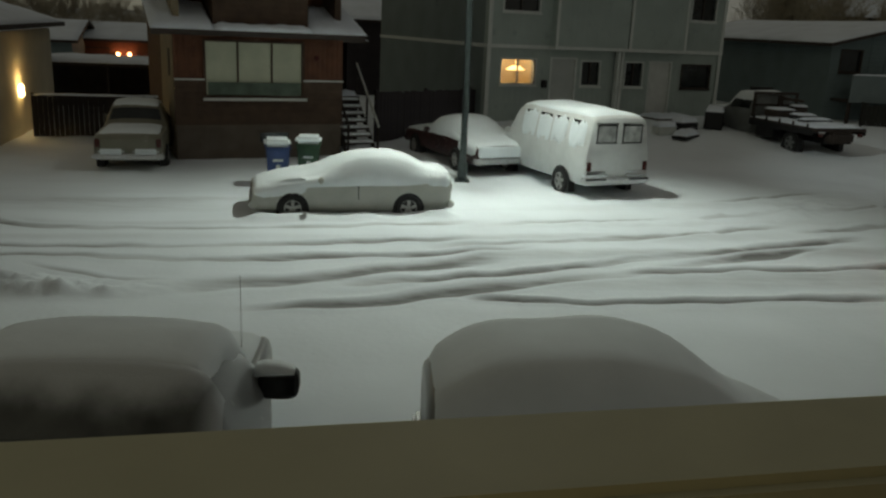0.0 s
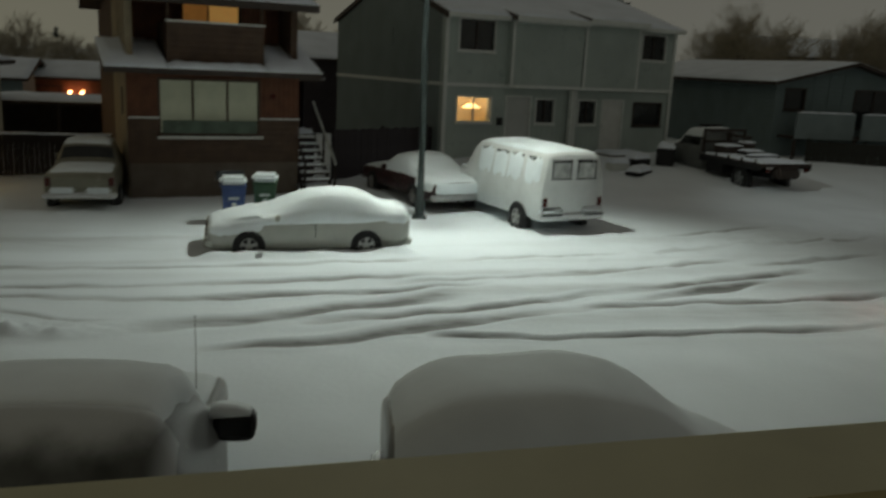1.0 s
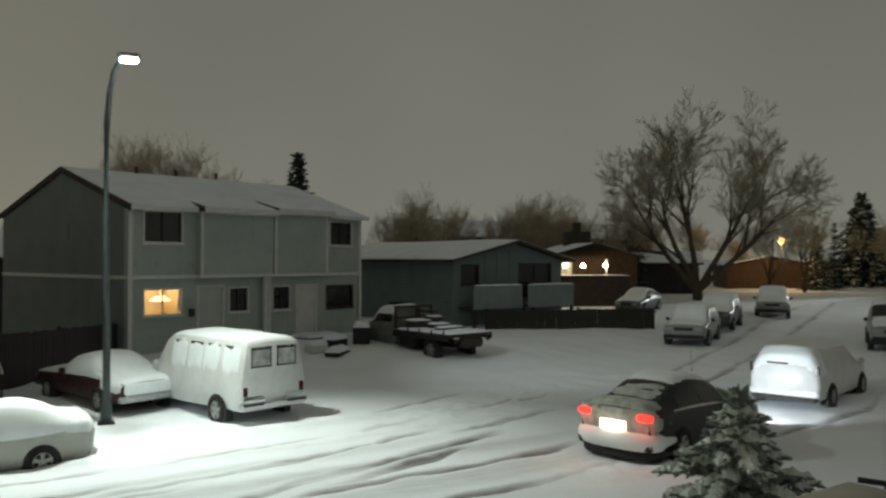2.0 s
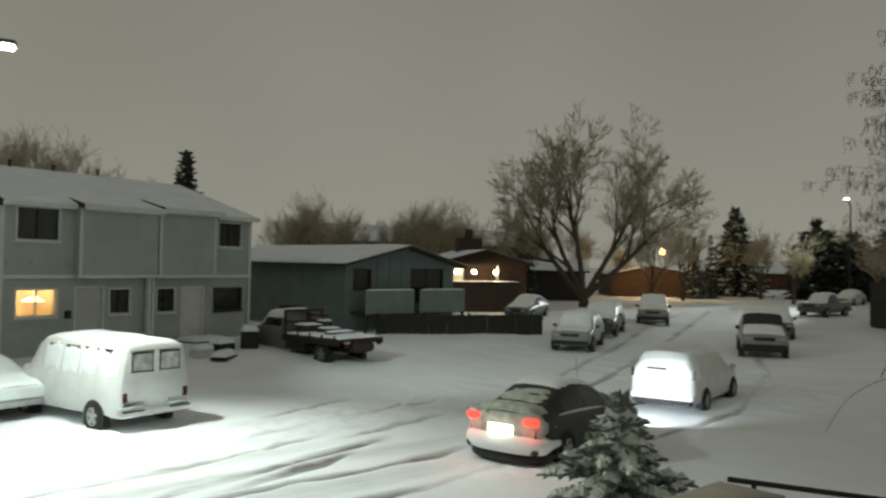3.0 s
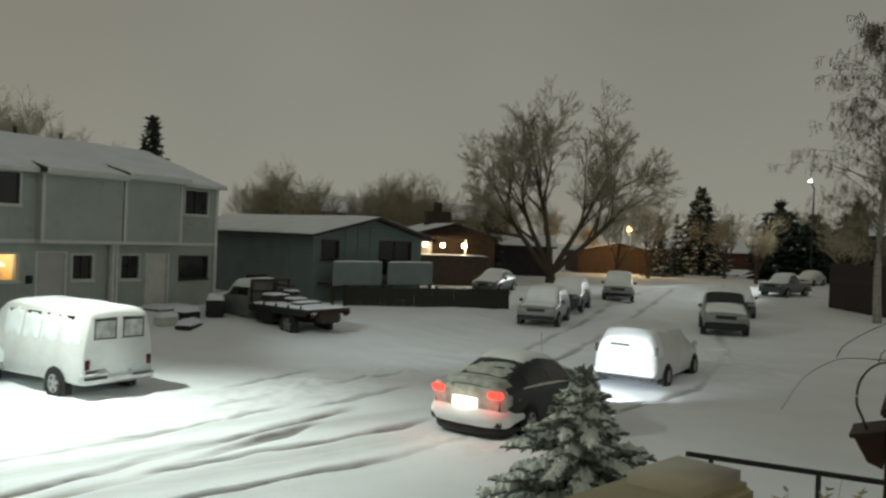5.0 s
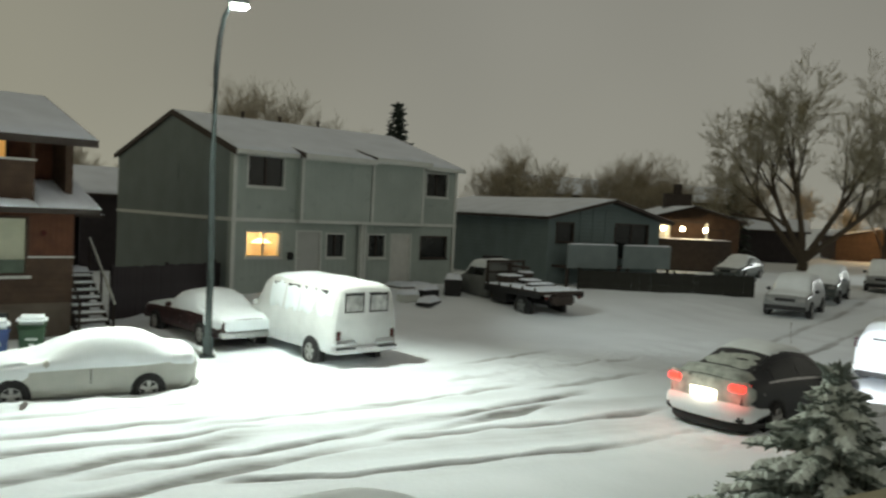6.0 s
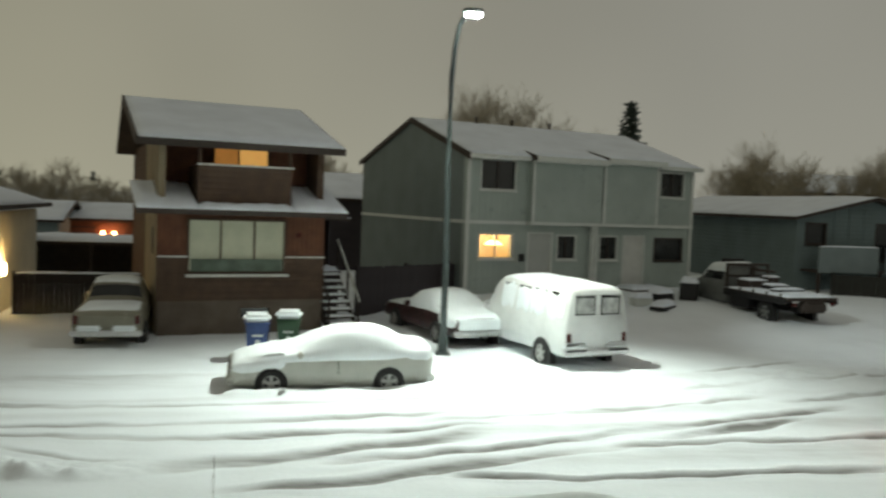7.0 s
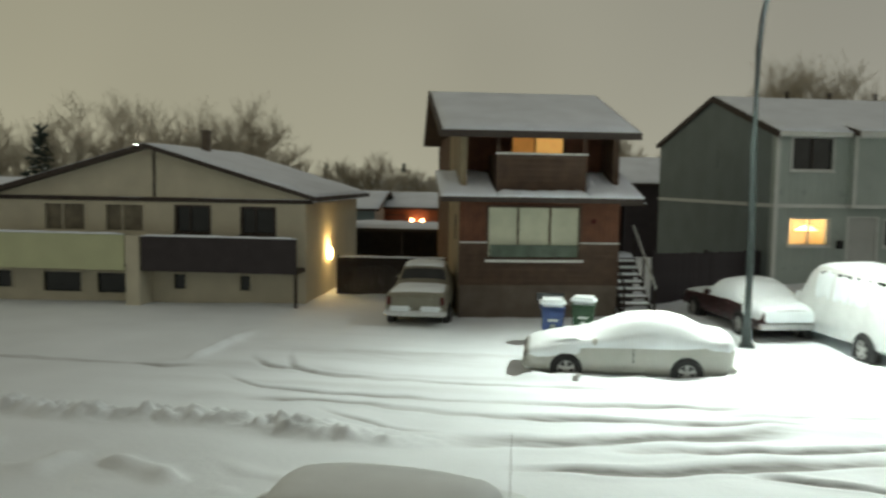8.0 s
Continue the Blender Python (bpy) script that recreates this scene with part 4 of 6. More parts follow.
# roof with two dropped shed pieces over the bays
gable_roof(duplex, -0.07, 11.94, -0.37, 11.0, 6.12, 7.88, seed=50, ym=5.13)
for a, b, up in ((2.72, 6.30, 0.0), (6.30, 9.45, 0.10)):
    part("bay_roof", prismm([(-0.80, 6.16 + up), (0.55 + up, 6.50 + up), (0.55 + up, 6.30), (-0.80, 5.96 + up)], "x", a, b), DARK_TRIM, duplex)
    slab_part([(a + 0.02, -0.82, 6.165 + up), (b - 0.02, -0.82, 6.165 + up), (b - 0.02, 0.75 + 2 * up, 6.55 + 1.3 * up), (a + 0.02, 0.75 + 2 * up, 6.55 + 1.3 * up)], 0.07, duplex, 60 + int(a), 16, 6)
    part("bay_fascia", boxm((a, -0.83, 5.96 + up, b, -0.802, 6.162 + up)), TRIM, duplex)
    part("bay_soffit", boxm((a, -0.80, 5.93 + up, b, -0.422, 5.955 + up)), TRIM, duplex)
part("fascia", boxm((-0.08, -0.42, 5.95, 2.70, -0.375, 6.12)), TRIM, duplex)
part("fascia", boxm((9.47, -0.42, 5.95, 11.94, -0.375, 6.12)), TRIM, duplex)
for y0, y1, z0, z1 in ((-0.37, 5.13, 5.98, 7.74), (5.13, 11.0, 7.74, 5.98)):
    part("rake_board", prismm([(y0, z0 - 0.1), (y1, z1 - 0.1), (y1, z1 + 0.12), (y0, z0 + 0.12)], "x", -0.11, -0.072), DARK_TRIM, duplex)
for x in (3.0, 4.9, 7.0):
    bm = bmesh.new()
    tube(bm, [(x, 4.7, 7.65), (x, 4.7, 8.05)], [0.07, 0.07], 10)
    tube(bm, [(x, 4.7, 8.05), (x, 4.7, 8.12)], [0.14, 0.02], 10)
    part("roof_vent", bm, DARK_TRIM, duplex)

# brown house
chalet = house("brown_house", "narrow brown two-storey house with lit balcony", -7.95, 24.45, 0.0, 24.1)
bm = bmesh.new()
wall_cells(bm, 0, 5.08, 2.26, 3.75, 0, 0.22, [(0.88, 1.82, 3.80, 3.40)])
part("front_wall", bm, RED_CEDAR, chalet, "red-brown vertical cedar boards")
bm = bmesh.new()
wall_cells(bm, 0, 5.08, 0.95, 2.26, -0.03, 0.22, [(0.88, 1.82, 3.80, 3.40)])
part("front_lower_wall", bm, BROWN_BOARD, chalet, "dark brown horizontal boards")
bm = bmesh.new()
wall_cells(bm, 0.02, 5.06, -0.3, 0.95, 0.0, 0.22, [(2.45, 0.36, 3.40, 0.72)])
part("foundation", bm, FOUNDATION, chalet)
for a, b in ((0.0, 0.86), (3.82, 5.1)):
    part("ledge", boxm((a, -0.09, 2.26, b, -0.031, 2.31)), WHITE_PAINT, chalet)
part("left_wall", boxm((0.0, 0.22, -0.3, 0.2, 3.6, 5.75)), TAN_STUCCO, chalet, "tan stucco side wall")
part("rear_side_wall", boxm((0.0, 3.6, -0.3, 0.2, 8.5, 5.75)), BROWN_BOARD, chalet)
part("right_wall", boxm((4.88, 0.22, -0.3, 5.08, 8.5, 5.75)), BROWN_BOARD, chalet)
part("back_wall", boxm((0.2, 8.3, -0.3, 4.88, 8.5, 5.75)), BROWN_BOARD, chalet)
part("left_wing_wall", boxm((0.0, -0.02, 3.75, 0.2, 0.218, 5.72)), TAN_STUCCO, chalet)
part("side_window", boxm((-0.02, 1.0, 2.3, -0.002, 1.35, 3.1)), DARK_TRIM, chalet)
window(chalet, 0.9, 1.84, 3.78, 3.38, -0.03, BROWN_BOARD, CURTAIN, (1.84, 2.86), label="wide window with drawn pale curtains")
part("planter_glass", boxm((0.95, -0.10, 1.84, 3.73, -0.075, 2.22)), mat("dull_green_glass", (0.07, 0.10, 0.07), 0.2, vary=0.3, scale=3), chalet)
part("window_ledge", boxm((0.8, -0.2, 1.68, 3.9, -0.035, 1.76)), WHITE_PAINT, chalet)
window(chalet, 2.47, 0.38, 3.38, 0.7, 0.0, FOUNDATION, GLASS, (), sill=False, label="small basement window")
# lower roof skirt
part("skirt_roof", prismm([(-0.72, 3.72), (1.75, 4.50), (1.75, 4.36), (-0.72, 3.56)], "x", -0.65, 5.6), DARK_TRIM, chalet)
slab_part([(-0.67, -0.75, 3.725), (1.08, -0.75, 3.725), (1.08, 1.75, 4.51), (-0.67, 1.75, 4.51)], 0.10, chalet, 70)
slab_part([(1.08, -0.75, 3.725), (3.92, -0.75, 3.725), (3.92, -0.30, 3.87), (1.08, -0.30, 3.87)], 0.10, chalet, 71, 24, 4)
slab_part([(3.92, -0.75, 3.725), (5.62, -0.75, 3.725), (5.62, 1.75, 4.51), (3.92, 1.75, 4.51)], 0.10, chalet, 72)
# balcony
part("balcony_front", boxm((1.10, -0.28, 3.90, 3.90, -0.2, 5.02)), BROWN_BOARD, chalet)
part("balcony_cap", boxm((1.06, -0.33, 5.02, 3.94, -0.15, 5.08)), WHITE_PAINT, chalet, "snowy balcony rail")
for x in (1.10, 3.82):
    part("balcony_side", boxm((x, -0.2, 3.82, x + 0.08, 1.58, 5.02)), BROWN_BOARD, chalet)
    part("balcony_post", boxm((x, -0.2, 5.08, x + 0.09, -0.1, 5.62)), BROWN_BOARD, chalet)
part("balcony_floor", boxm((1.18, -0.2, 4.0, 3.82, 1.58, 4.06)), BROWN_BOARD, chalet)
bm = bmesh.new()
wall_cells(bm, 0.0, 5.08, 4.05, 5.75, 1.6, 1.8, [(1.85, 4.10, 3.6, 5.66)])
part("upper_wall", bm, RED_CEDAR, chalet)
AMBER = mat("amber_curtain", (0.55, 0.30, 0.09), 0.9, vary=0.25, scale=2.0, bump=0.6, grain=("X", 3.0), emit=(0.85, 0.36, 0.08), estr=0.24)
AMBER2 = mat("bright_curtain", (0.6, 0.36, 0.12), 0.9, vary=0.2, scale=2.0, bump=0.6, grain=("X", 3.0), emit=(0.95, 0.50, 0.13), estr=0.46)
up = tagged(new("balcony_window"), "tall window with amber lit curtains")
up.parent = chalet
part("pane", boxm((1.87, 1.68, 4.12, 2.62, 1.72, 5.64)), AMBER, up)
part("pane", boxm((2.66, 1.68, 4.12, 3.58, 1.72, 5.64)), AMBER2, up)
part("frame", boxm((1.80, 1.56, 4.1, 1.87, 1.75, 5.7), (3.58, 1.56, 4.1, 3.65, 1.75, 5.7), (2.62, 1.58, 4.1, 2.66, 1.75, 5.66), (1.87, 1.56, 5.64, 3.58, 1.75, 5.7)), DARK_TRIM, up)
gable_roof(chalet, -0.65, 5.56, -0.49, 7.61, 5.74, 7.44, 0.22, 0.10, seed=80, ym=5.11)
part("rake_board", prismm([(-0.49, 5.52), (5.11, 7.22), (5.11, 7.46), (-0.49, 5.76)], "x", -0.69, -0.652), DARK_TRIM, chalet)
part("rake_board", prismm([(5.11, 7.22), (7.61, 5.52), (7.61, 5.76), (5.11, 7.46)], "x", -0.69, -0.652), DARK_TRIM, chalet)
part("wall_lamp", boxm((4.16, -0.12, 2.9, 4.3, -0.001, 3.06), bevel=0.03), RED_LENS, chalet, "small red-tinted wall lamp")
# outside stair along the right wall
stair = thing("outside_stair", "snowy wooden stair beside the brown house", "stair", pose(-7.95, 24.45, 0, 0, 0, 24.1))
for i in range(8):
    z, y = 0.12 + 0.2 * i, -0.5 + 0.27 * i
    part("step", boxm((5.18, y, z, 6.12, y + 0.30, z + 0.045)), DARK_TRIM, stair)
    bm = bmesh.new()
    box(bm, 5.20, y + 0.01, z + 0.047, 6.10, y + 0.27, z + 0.12)
    bmesh.ops.bevel(bm, geom=bm.edges[:], offset=0.025, segments=2, affect="EDGES")
    part("step_snow", bm, SNOW, stair)
for x in (5.14, 6.13):
    part("stringer", prismm([(-0.55, -0.05), (1.9, 1.75), (1.9, 1.5), (-0.25, -0.08)], "x", x, x + 0.04), FENCE, stair)
    part("rail", prismm([(-0.5, 0.98), (1.9, 2.78), (1.9, 2.68), (-0.5, 0.88)], "x", x, x + 0.05), TRIM if x > 6 else FENCE, stair)
    for y in (-0.45, 0.7, 1.8):
        zz = 0.1 + 0.74 * (y + 0.5)
        part("post", boxm((x, y, zz - 0.15, x + 0.06, y + 0.07, zz + 0.9)), FENCE, stair)
part("landing", boxm((5.16, 1.66, 1.58, 6.2, 3.0, 1.68)), DARK_TRIM, stair)
# near-black panels put the shade of the void above the stair into colour
part("entry_void_fill", boxm((6.12, 2.9, 1.68, 6.2, 4.6, 3.5), (5.16, 4.5, 0.0, 6.12, 4.6, 3.5)), DARK_PANEL, stair, "dark panels for the shaded void of the side entry")
part("entry_roof", boxm((5.12, 1.7, 3.42, 6.5, 4.7, 3.52)), DARK_TRIM, stair)
slab_part([(5.12, 1.68, 3.525), (6.5, 1.68, 3.525), (6.5, 4.7, 3.525), (5.12, 4.7, 3.525)], 0.1, stair, 91, 10, 8, "entry_snow")
part("under_stair_panel", boxm((5.2, 1.7, -0.2, 6.15, 1.76, 1.58)), DARK_PANEL, stair)
slab_part([(5.16, 1.66, 1.68), (6.2, 1.66, 1.68), (6.2, 3.0, 1.68), (5.16, 3.0, 1.68)], 0.12, stair, 90, 8, 6, "landing_snow")

# cream bi-level duplex
bungalow = house("cream_house", "cream bi-level house with dark and green balconies", -19.36, 23.95, -0.25, 14)
SCREEN = mat("drawn_blind", (0.17, 0.15, 0.11), 0.6, vary=0.3, scale=3, grain=("X", 3.0))
W1 = [(1.12, 2.52, 2.28, 3.38), (3.48, 2.52, 4.6, 3.36), (-3.7, 2.52, -2.24, 3.42), (-1.44, 2.52, -0.1, 3.42)]
W0 = [(1.0, 0.50, 1.42, 1.02), (3.4, 0.50, 3.75, 1.02), (-3.8, 0.3, -2.4, 1.0), (-1.8, 0.3, -0.6, 1.0), (-5.6, 0.4, -5.0, 1.0)]
bm = bmesh.new()
wall_cells(bm, -5.75, 5.72, -0.2, 3.55, 0, 0.25, W1 + W0)
part("front_wall", bm, CREAM, bungalow)
part("gable", prismm([(-6.0, 3.7), (5.85, 3.7), (0.18, 5.40)], "y", 0.02, 0.2), CREAM, bungalow)
part("gable_batten", boxm((0.28, -0.02, 3.72, 0.36, 0.018, 5.4)), DARK_TRIM, bungalow)
part("eave_board", boxm((-6.3, -0.06, 3.55, 6.0, -0.002, 3.69)), DARK_TRIM, bungalow)
part("right_wall", boxm((5.47, 0.25, -0.2, 5.72, 9.0, 3.55)), CREAM, bungalow)
part("left_wall", boxm((-5.75, 0.25, -0.2, -5.5, 9.0, 3.55)), CREAM, bungalow)
for i, h in enumerate(W1):
    window(bungalow, *h, 0.0, DARK_TRIM if i < 2 else CREAM, GLASS if i < 2 else SCREEN, ((h[0] + h[2]) / 2 - 0.1,), label="dark window over the balcony")
for h in W0:
    window(bungalow, *h, 0.0, CREAM, GLASS, (), sill=False, label="small basement window")
part("balcony_panel", boxm((0.28, -1.02, 1.22, 5.66, -0.96, 2.40)), DARK_PANEL, bungalow, "dark purple-black balcony panel")
part("balcony_panel", boxm((-6.2, -1.02, 1.22, -0.32, -0.96, 2.44)), OLIVE_PANEL, bungalow, "pale green corrugated balcony panel")
for a, b in ((0.24, 5.7), (-6.2, -0.28)):
    part("balcony_floor", boxm((a, -0.95, 1.22, b, -0.002, 1.36)), DARK_TRIM, bungalow)
    slab_part([(a, -1.06, 2.41 if a > 0 else 2.45), (b, -1.06, 2.41 if a > 0 else 2.45), (b, -0.92, 2.41 if a > 0 else 2.45), (a, -0.92, 2.41 if a > 0 else 2.45)], 0.06, bungalow, 95, 20, 3, "rail_snow")
part("party_wall", boxm((-0.26, -1.04, -0.2, 0.22, -0.002, 2.42)), CREAM, bungalow)
part("balcony_post", boxm((5.58, -1.02, -0.2, 5.68, -0.94, 1.22)), DARK_TRIM, bungalow)
# roof with its ridge running back
for sgn in (1, -1):
    e, ez = (6.2, 3.81) if sgn > 0 else (-7.2, 3.42)
    q = [(0.18, -0.5, 5.56), (e, -0.5, ez), (e, 9.6, ez), (0.18, 9.6, 5.56)]
    part("roof", prismm([(0.18, 5.56), (e, ez), (e, ez - 0.16), (0.18, 5.40)], "y", -0.5, 9.6), DARK_TRIM, bungalow)
    slab_part([(a, b, c + 0.004) for a, b, c in q], 0.10, bungalow, 97 + sgn)
bm = boxm((0.85, 3.0, 5.1, 1.13, 3.3, 6.15), (0.80, 2.95, 6.15, 1.18, 3.35, 6.22))
part("chimney", bm, FOUNDATION, bungalow)
sat = glow("wall_lamp_glass", (1.0, 0.70, 0.30), 30.0)
part("wall_lamp", boxm((5.73, 3.22, 1.35, 5.87, 3.46, 1.8), bevel=0.05), sat, bungalow, "glowing yellow wall lamp")
wl_at = bungalow.matrix_world @ Vector((6.0, 3.35, 1.95))
lamp("wall_light", "POINT", wl_at, 40, (1.0, 0.66, 0.25), 0.12)

# low blue house
low = house("blue_house", "low blue-grey house with a snowy roof", 16.6, 37.0, 0.0, 12)
bm = bmesh.new()
wall_cells(bm, 0, 7.2, 0.4, 4.1, 0, 0.25, [(0.5, 2.95, 1.5, 3.85), (4.2, 2.2, 6.4, 3.9)])
part("gable_wall", bm, BLUE_SIDING, low)
part("gable_top", prismm([(0, 4.1), (7.2, 4.1), (3.7, 5.0)], "y", 0, 0.24), BLUE_SIDING, low)
part("long_wall", boxm((0, 0.25, 0.4, 0.25, 14, 4.05)), BLUE_SIDING, low)
part("right_wall", boxm((6.95, 0.25, 0.4, 7.2, 14, 4.05)), BLUE_SIDING, low)
window(low, 0.52, 2.97, 1.48, 3.83, 0, DARK_TRIM, GLASS, (), label="dark corner window")
window(low, 4.22, 2.22, 6.38, 3.88, 0, DARK_TRIM, GLASS, (5.3,), sill=False, label="wide dark window")
for x in (1.9, 2.7, 3.5):
    part("batten", boxm((x, -0.04, 2.9, x + 0.12, -0.002, 4.6)), BLUE_SIDING, low)
PALE_BLUE = mat("pale_blue_panel", (0.20, 0.245, 0.25), 0.7, vary=0.1, scale=1.5, grain=("X", 1.5))
for a, b in ((0.3, 3.35), (3.75, 6.9)):
    part("balcony_panel", boxm((a, -1.25, 1.72, b, -1.19, 2.86)), PALE_BLUE, low)
    slab_part([(a, -1.3, 2.865), (b, -1.3, 2.865), (b, -1.14, 2.865), (a, -1.14, 2.865)], 0.05, low, 101, 14, 3, "rail_snow")
part("balcony_floor", boxm((0.3, -1.18, 1.7, 6.9, -0.01, 1.8)), DARK_TRIM, low)
for x in (0.35, 3.5, 6.8):
    part("balcony_post", boxm((x, -1.18, 0.4, x + 0.12, -1.06, 1.7)), DARK_TRIM, low)
for e, sd in ((-0.5, 1), (7.7, 2)):
    part("roof", prismm([(3.7, 5.15), (e, 4.14), (e, 4.0), (3.7, 5.0)], "y", -0.6, 14.5), DARK_TRIM, low)
    slab_part([(3.7, -0.6, 5.155), (e, -0.6, 4.145), (e, 14.5, 4.145), (3.7, 14.5, 5.155)], 0.10, low, 103 + sd)


def plain_house(name, label, x, y, z, angle, wdt, dep, eave, ridge, wall_m, seed, gable_front=True, windows=()):
    h = house(name, label, x, y, z, angle)
    part("wall", boxm((0, 0, -0.5, wdt, 0.2, eave), (0, 0.2, -0.5, 0.2, dep, eave), (wdt - 0.2, 0.2, -0.5, wdt, dep, eave), (0.2, dep - 0.2, -0.5, wdt - 0.2, dep, eave)), wall_m, h)
    if gable_front:
        part("gable", prismm([(0, eave), (wdt, eave), (wdt / 2, ridge - 0.12)], "y", 0.0, 0.19), wall_m, h)
        for e in (-0.4, wdt + 0.4):
            part("roof", prismm([(wdt / 2, ridge), (e, eave), (e, eave - 0.12), (wdt / 2, ridge - 0.13)], "y", -0.4, dep + 0.4), DARK_TRIM, h)
            slab_part([(wdt / 2, -0.4, ridge + 0.004), (e, -0.4, eave + 0.004), (e, dep + 0.4, eave + 0.004), (wdt / 2, dep + 0.4, ridge + 0.004)], 0.09, h, seed, 12, 8)
    else:
        gable_roof(h, -0.4, wdt + 0.4, -0.4, dep + 0.4, eave, ridge, seed=seed)
        for x0 in (0.0, wdt - 0.2):
            part("gable", prismm([(0.2, eave), (dep - 0.2, eave), (dep / 2, ridge - 0.2)], "x", x0, x0 + 0.2), wall_m, h)
    for a, b, c, d in windows:
        window(h, a, b, c, d, -0.002, DARK_TRIM, GLASS, (), sill=False, label="dark window")
    return h


# house with three porch lights
porch = plain_house("porch_house", "brown house with three bright porch lights", 29.43, 49.44, 0.8, -18, 6.2, 9, 3.55, 4.5, BROWN_BOARD, 110, windows=((3.9, 1.6, 5.1, 2.9),))
part("entry_door", boxm((0.55, -0.05, 1.2, 1.55, -0.002, 3.3), bevel=0.01), WHITE_PAINT, porch, "white front door")
part("porch_roof", boxm((-1.0, -1.8, 3.36, 3.6, -0.42, 3.46)), DARK_TRIM, porch)
part("porch_rail", boxm((-2.1, -1.85, 0.2, 5.1, -1.75, 2.25)), DARK_TRIM, porch, "dark slatted porch rail")
slab_part([(-2.1, -1.9, 2.255), (5.1, -1.9, 2.255), (5.1, -1.7, 2.255), (-2.1, -1.7, 2.255)], 0.06, porch, 111, 14, 3, "rail_snow")
for x in (-0.9, 0.95, 3.5):
    part("porch_post", boxm((x - 0.07, -1.75, 2.25, x + 0.07, -1.65, 3.36)), WHITE_PAINT, porch)
BULB = glow("porch_bulb", (1.0, 0.80, 0.46), 45.0)
for x in (0.62, 1.83, 3.34):
    bm = bmesh.new()
    bmesh.ops.create_icosphere(bm, subdivisions=2, radius=0.14, matrix=Matrix.Translation((x, -1.95, 2.93)))
    part("porch_light", bm, BULB, porch, "glowing round porch light")
for x in (0.9, 3.3):
    lamp("porch_lamp", "POINT", porch.matrix_world @ Vector((x, -1.0, 3.0)), 17, (1.0, 0.72, 0.36), 0.2)
part("chimney", boxm((2.1, 4.0, 4.0, 4.0, 4.9, 5.4), (2.8, 4.2, 5.4, 3.3, 4.7, 6.1)), DARK_TRIM, porch)

plain_house("far_house", "dark low house with snowy roof behind the trees", 47.4, 64.5, 0.9, -37, 6, 6, 2.9, 4.0, DARK_PANEL, 120, False)
plain_house("far_house", "dark long house with snow on the roof", 30, 70.0, 1.0, 6, 26, 9, 5.2, 7.0, DARK_PANEL, 121, False, ((3, 3, 4.2, 4.4), (8, 3, 9.2, 4.4), (14, 3, 15.2, 4.4)))
plain_house("far_garage", "low garage under a warm street light", 62, 68.0, 1.1, -30, 9, 7, 2.4, 3.4, BROWN_BOARD, 122)
plain_house("far_house", "long low brick-red house at the street's end", 92, 82.0, 1.2, -38, 26, 9, 2.6, 4.4, RED_CEDAR, 123, False, ((3, 1, 4.6, 2.1), (9, 1, 10.6, 2.1), (16, 1, 17.6, 2.1)))
plain_house("far_house", "dark apartment block behind far trees", 96, 62.0, 1.2, -48, 22, 9, 4.6, 6.2, DARK_PANEL, 124, False, ((3, 1.5, 4.6, 2.8), (9, 1.5, 10.6, 2.8)))
# houses behind, on the left
plain_house("far_house", "dark green house with a snowy roof", -32.5, 46.5, -0.3, 14, 11, 8, 2.6, 3.7, BLUE_SIDING, 125, False, ((3, 1.0, 4.4, 2.0), (6, 1.0, 7.4, 2.0)))
back = plain_house("far_house", "red-brown house with two small lamps", -23.8, 53, -0.3, 10, 8, 8, 2.6, 3.6, RED_CEDAR, 126, False, ((1, 1.0, 2.4, 2.0),))
RED_GLOW = glow("orange_lamp", (1.0, 0.45, 0.18), 22.0)
for x in (3.0, 3.7):
    bm = bmesh.new()
    bmesh.ops.create_icosphere(bm, subdivisions=2, radius=0.12, matrix=Matrix.Translation((x, -0.2, 1.7)))
    part("wall_lamp", bm, RED_GLOW, back, "glowing orange wall lamp")
lamp("back_lamp", "POINT", back.matrix_world @ Vector((3.4, -0.6, 1.8)), 30, (1.0, 0.45, 0.2), 0.1)
plain_house("far_house", "red-brown house with snow on its roof", -44, 36, -0.3, 14, 12, 8, 3.0, 4.3, RED_CEDAR, 127, False)
shed = house("carport", "low carport roof heavy with snow", -18.2, 35.2, -0.2, 14, "carport")
part("roof", boxm((0, 0, 1.95, 7.5, 4, 2.1)), DARK_TRIM, shed)
slab_part([(0, -0.05, 2.105), (7.5, -0.05, 2.105), (7.5, 4, 2.105), (0, 4, 2.105)], 0.16, shed, 128)
for x in (0.1, 3.7, 7.3):
    for y in (0.1, 3.8):
        part("post", boxm((x - 0.06, y - 0.06, -0.2, x + 0.06, y + 0.06, 1.95)), FENCE, shed)
part("back_panel", boxm((0.0, 3.9, -0.2, 7.5, 3.98, 1.95)), FENCE, shed)

# brown house across at the right with a lit entry
brown_right = plain_house("brick_house", "dark brown house with a lit entry", 52.3, 29.5, 0.6, -62, 9, 8, 4.9, 6.3, DARK_PANEL, 130, False)
WARM_PANE = mat("entry_pane", (0.12, 0.10, 0.07), 0.3, vary=0.3, scale=3, emit=(1.0, 0.84, 0.55), estr=0.10)
part("entry_window", boxm((1.2, -0.04, 3.4, 2.35, -0.002, 4.3)), WARM_PANE, brown_right, "dim entry window")
part("chimney", boxm((0.9, 3, 5.2, 2.1, 4, 6.7), (1.2, 3.2, 6.7, 1.8, 3.8, 7.2)), DARK_TRIM, brown_right)
part("mullion", boxm((1.72, -0.09, 3.4, 1.84, -0.041, 4.3)), DARK_TRIM, brown_right)
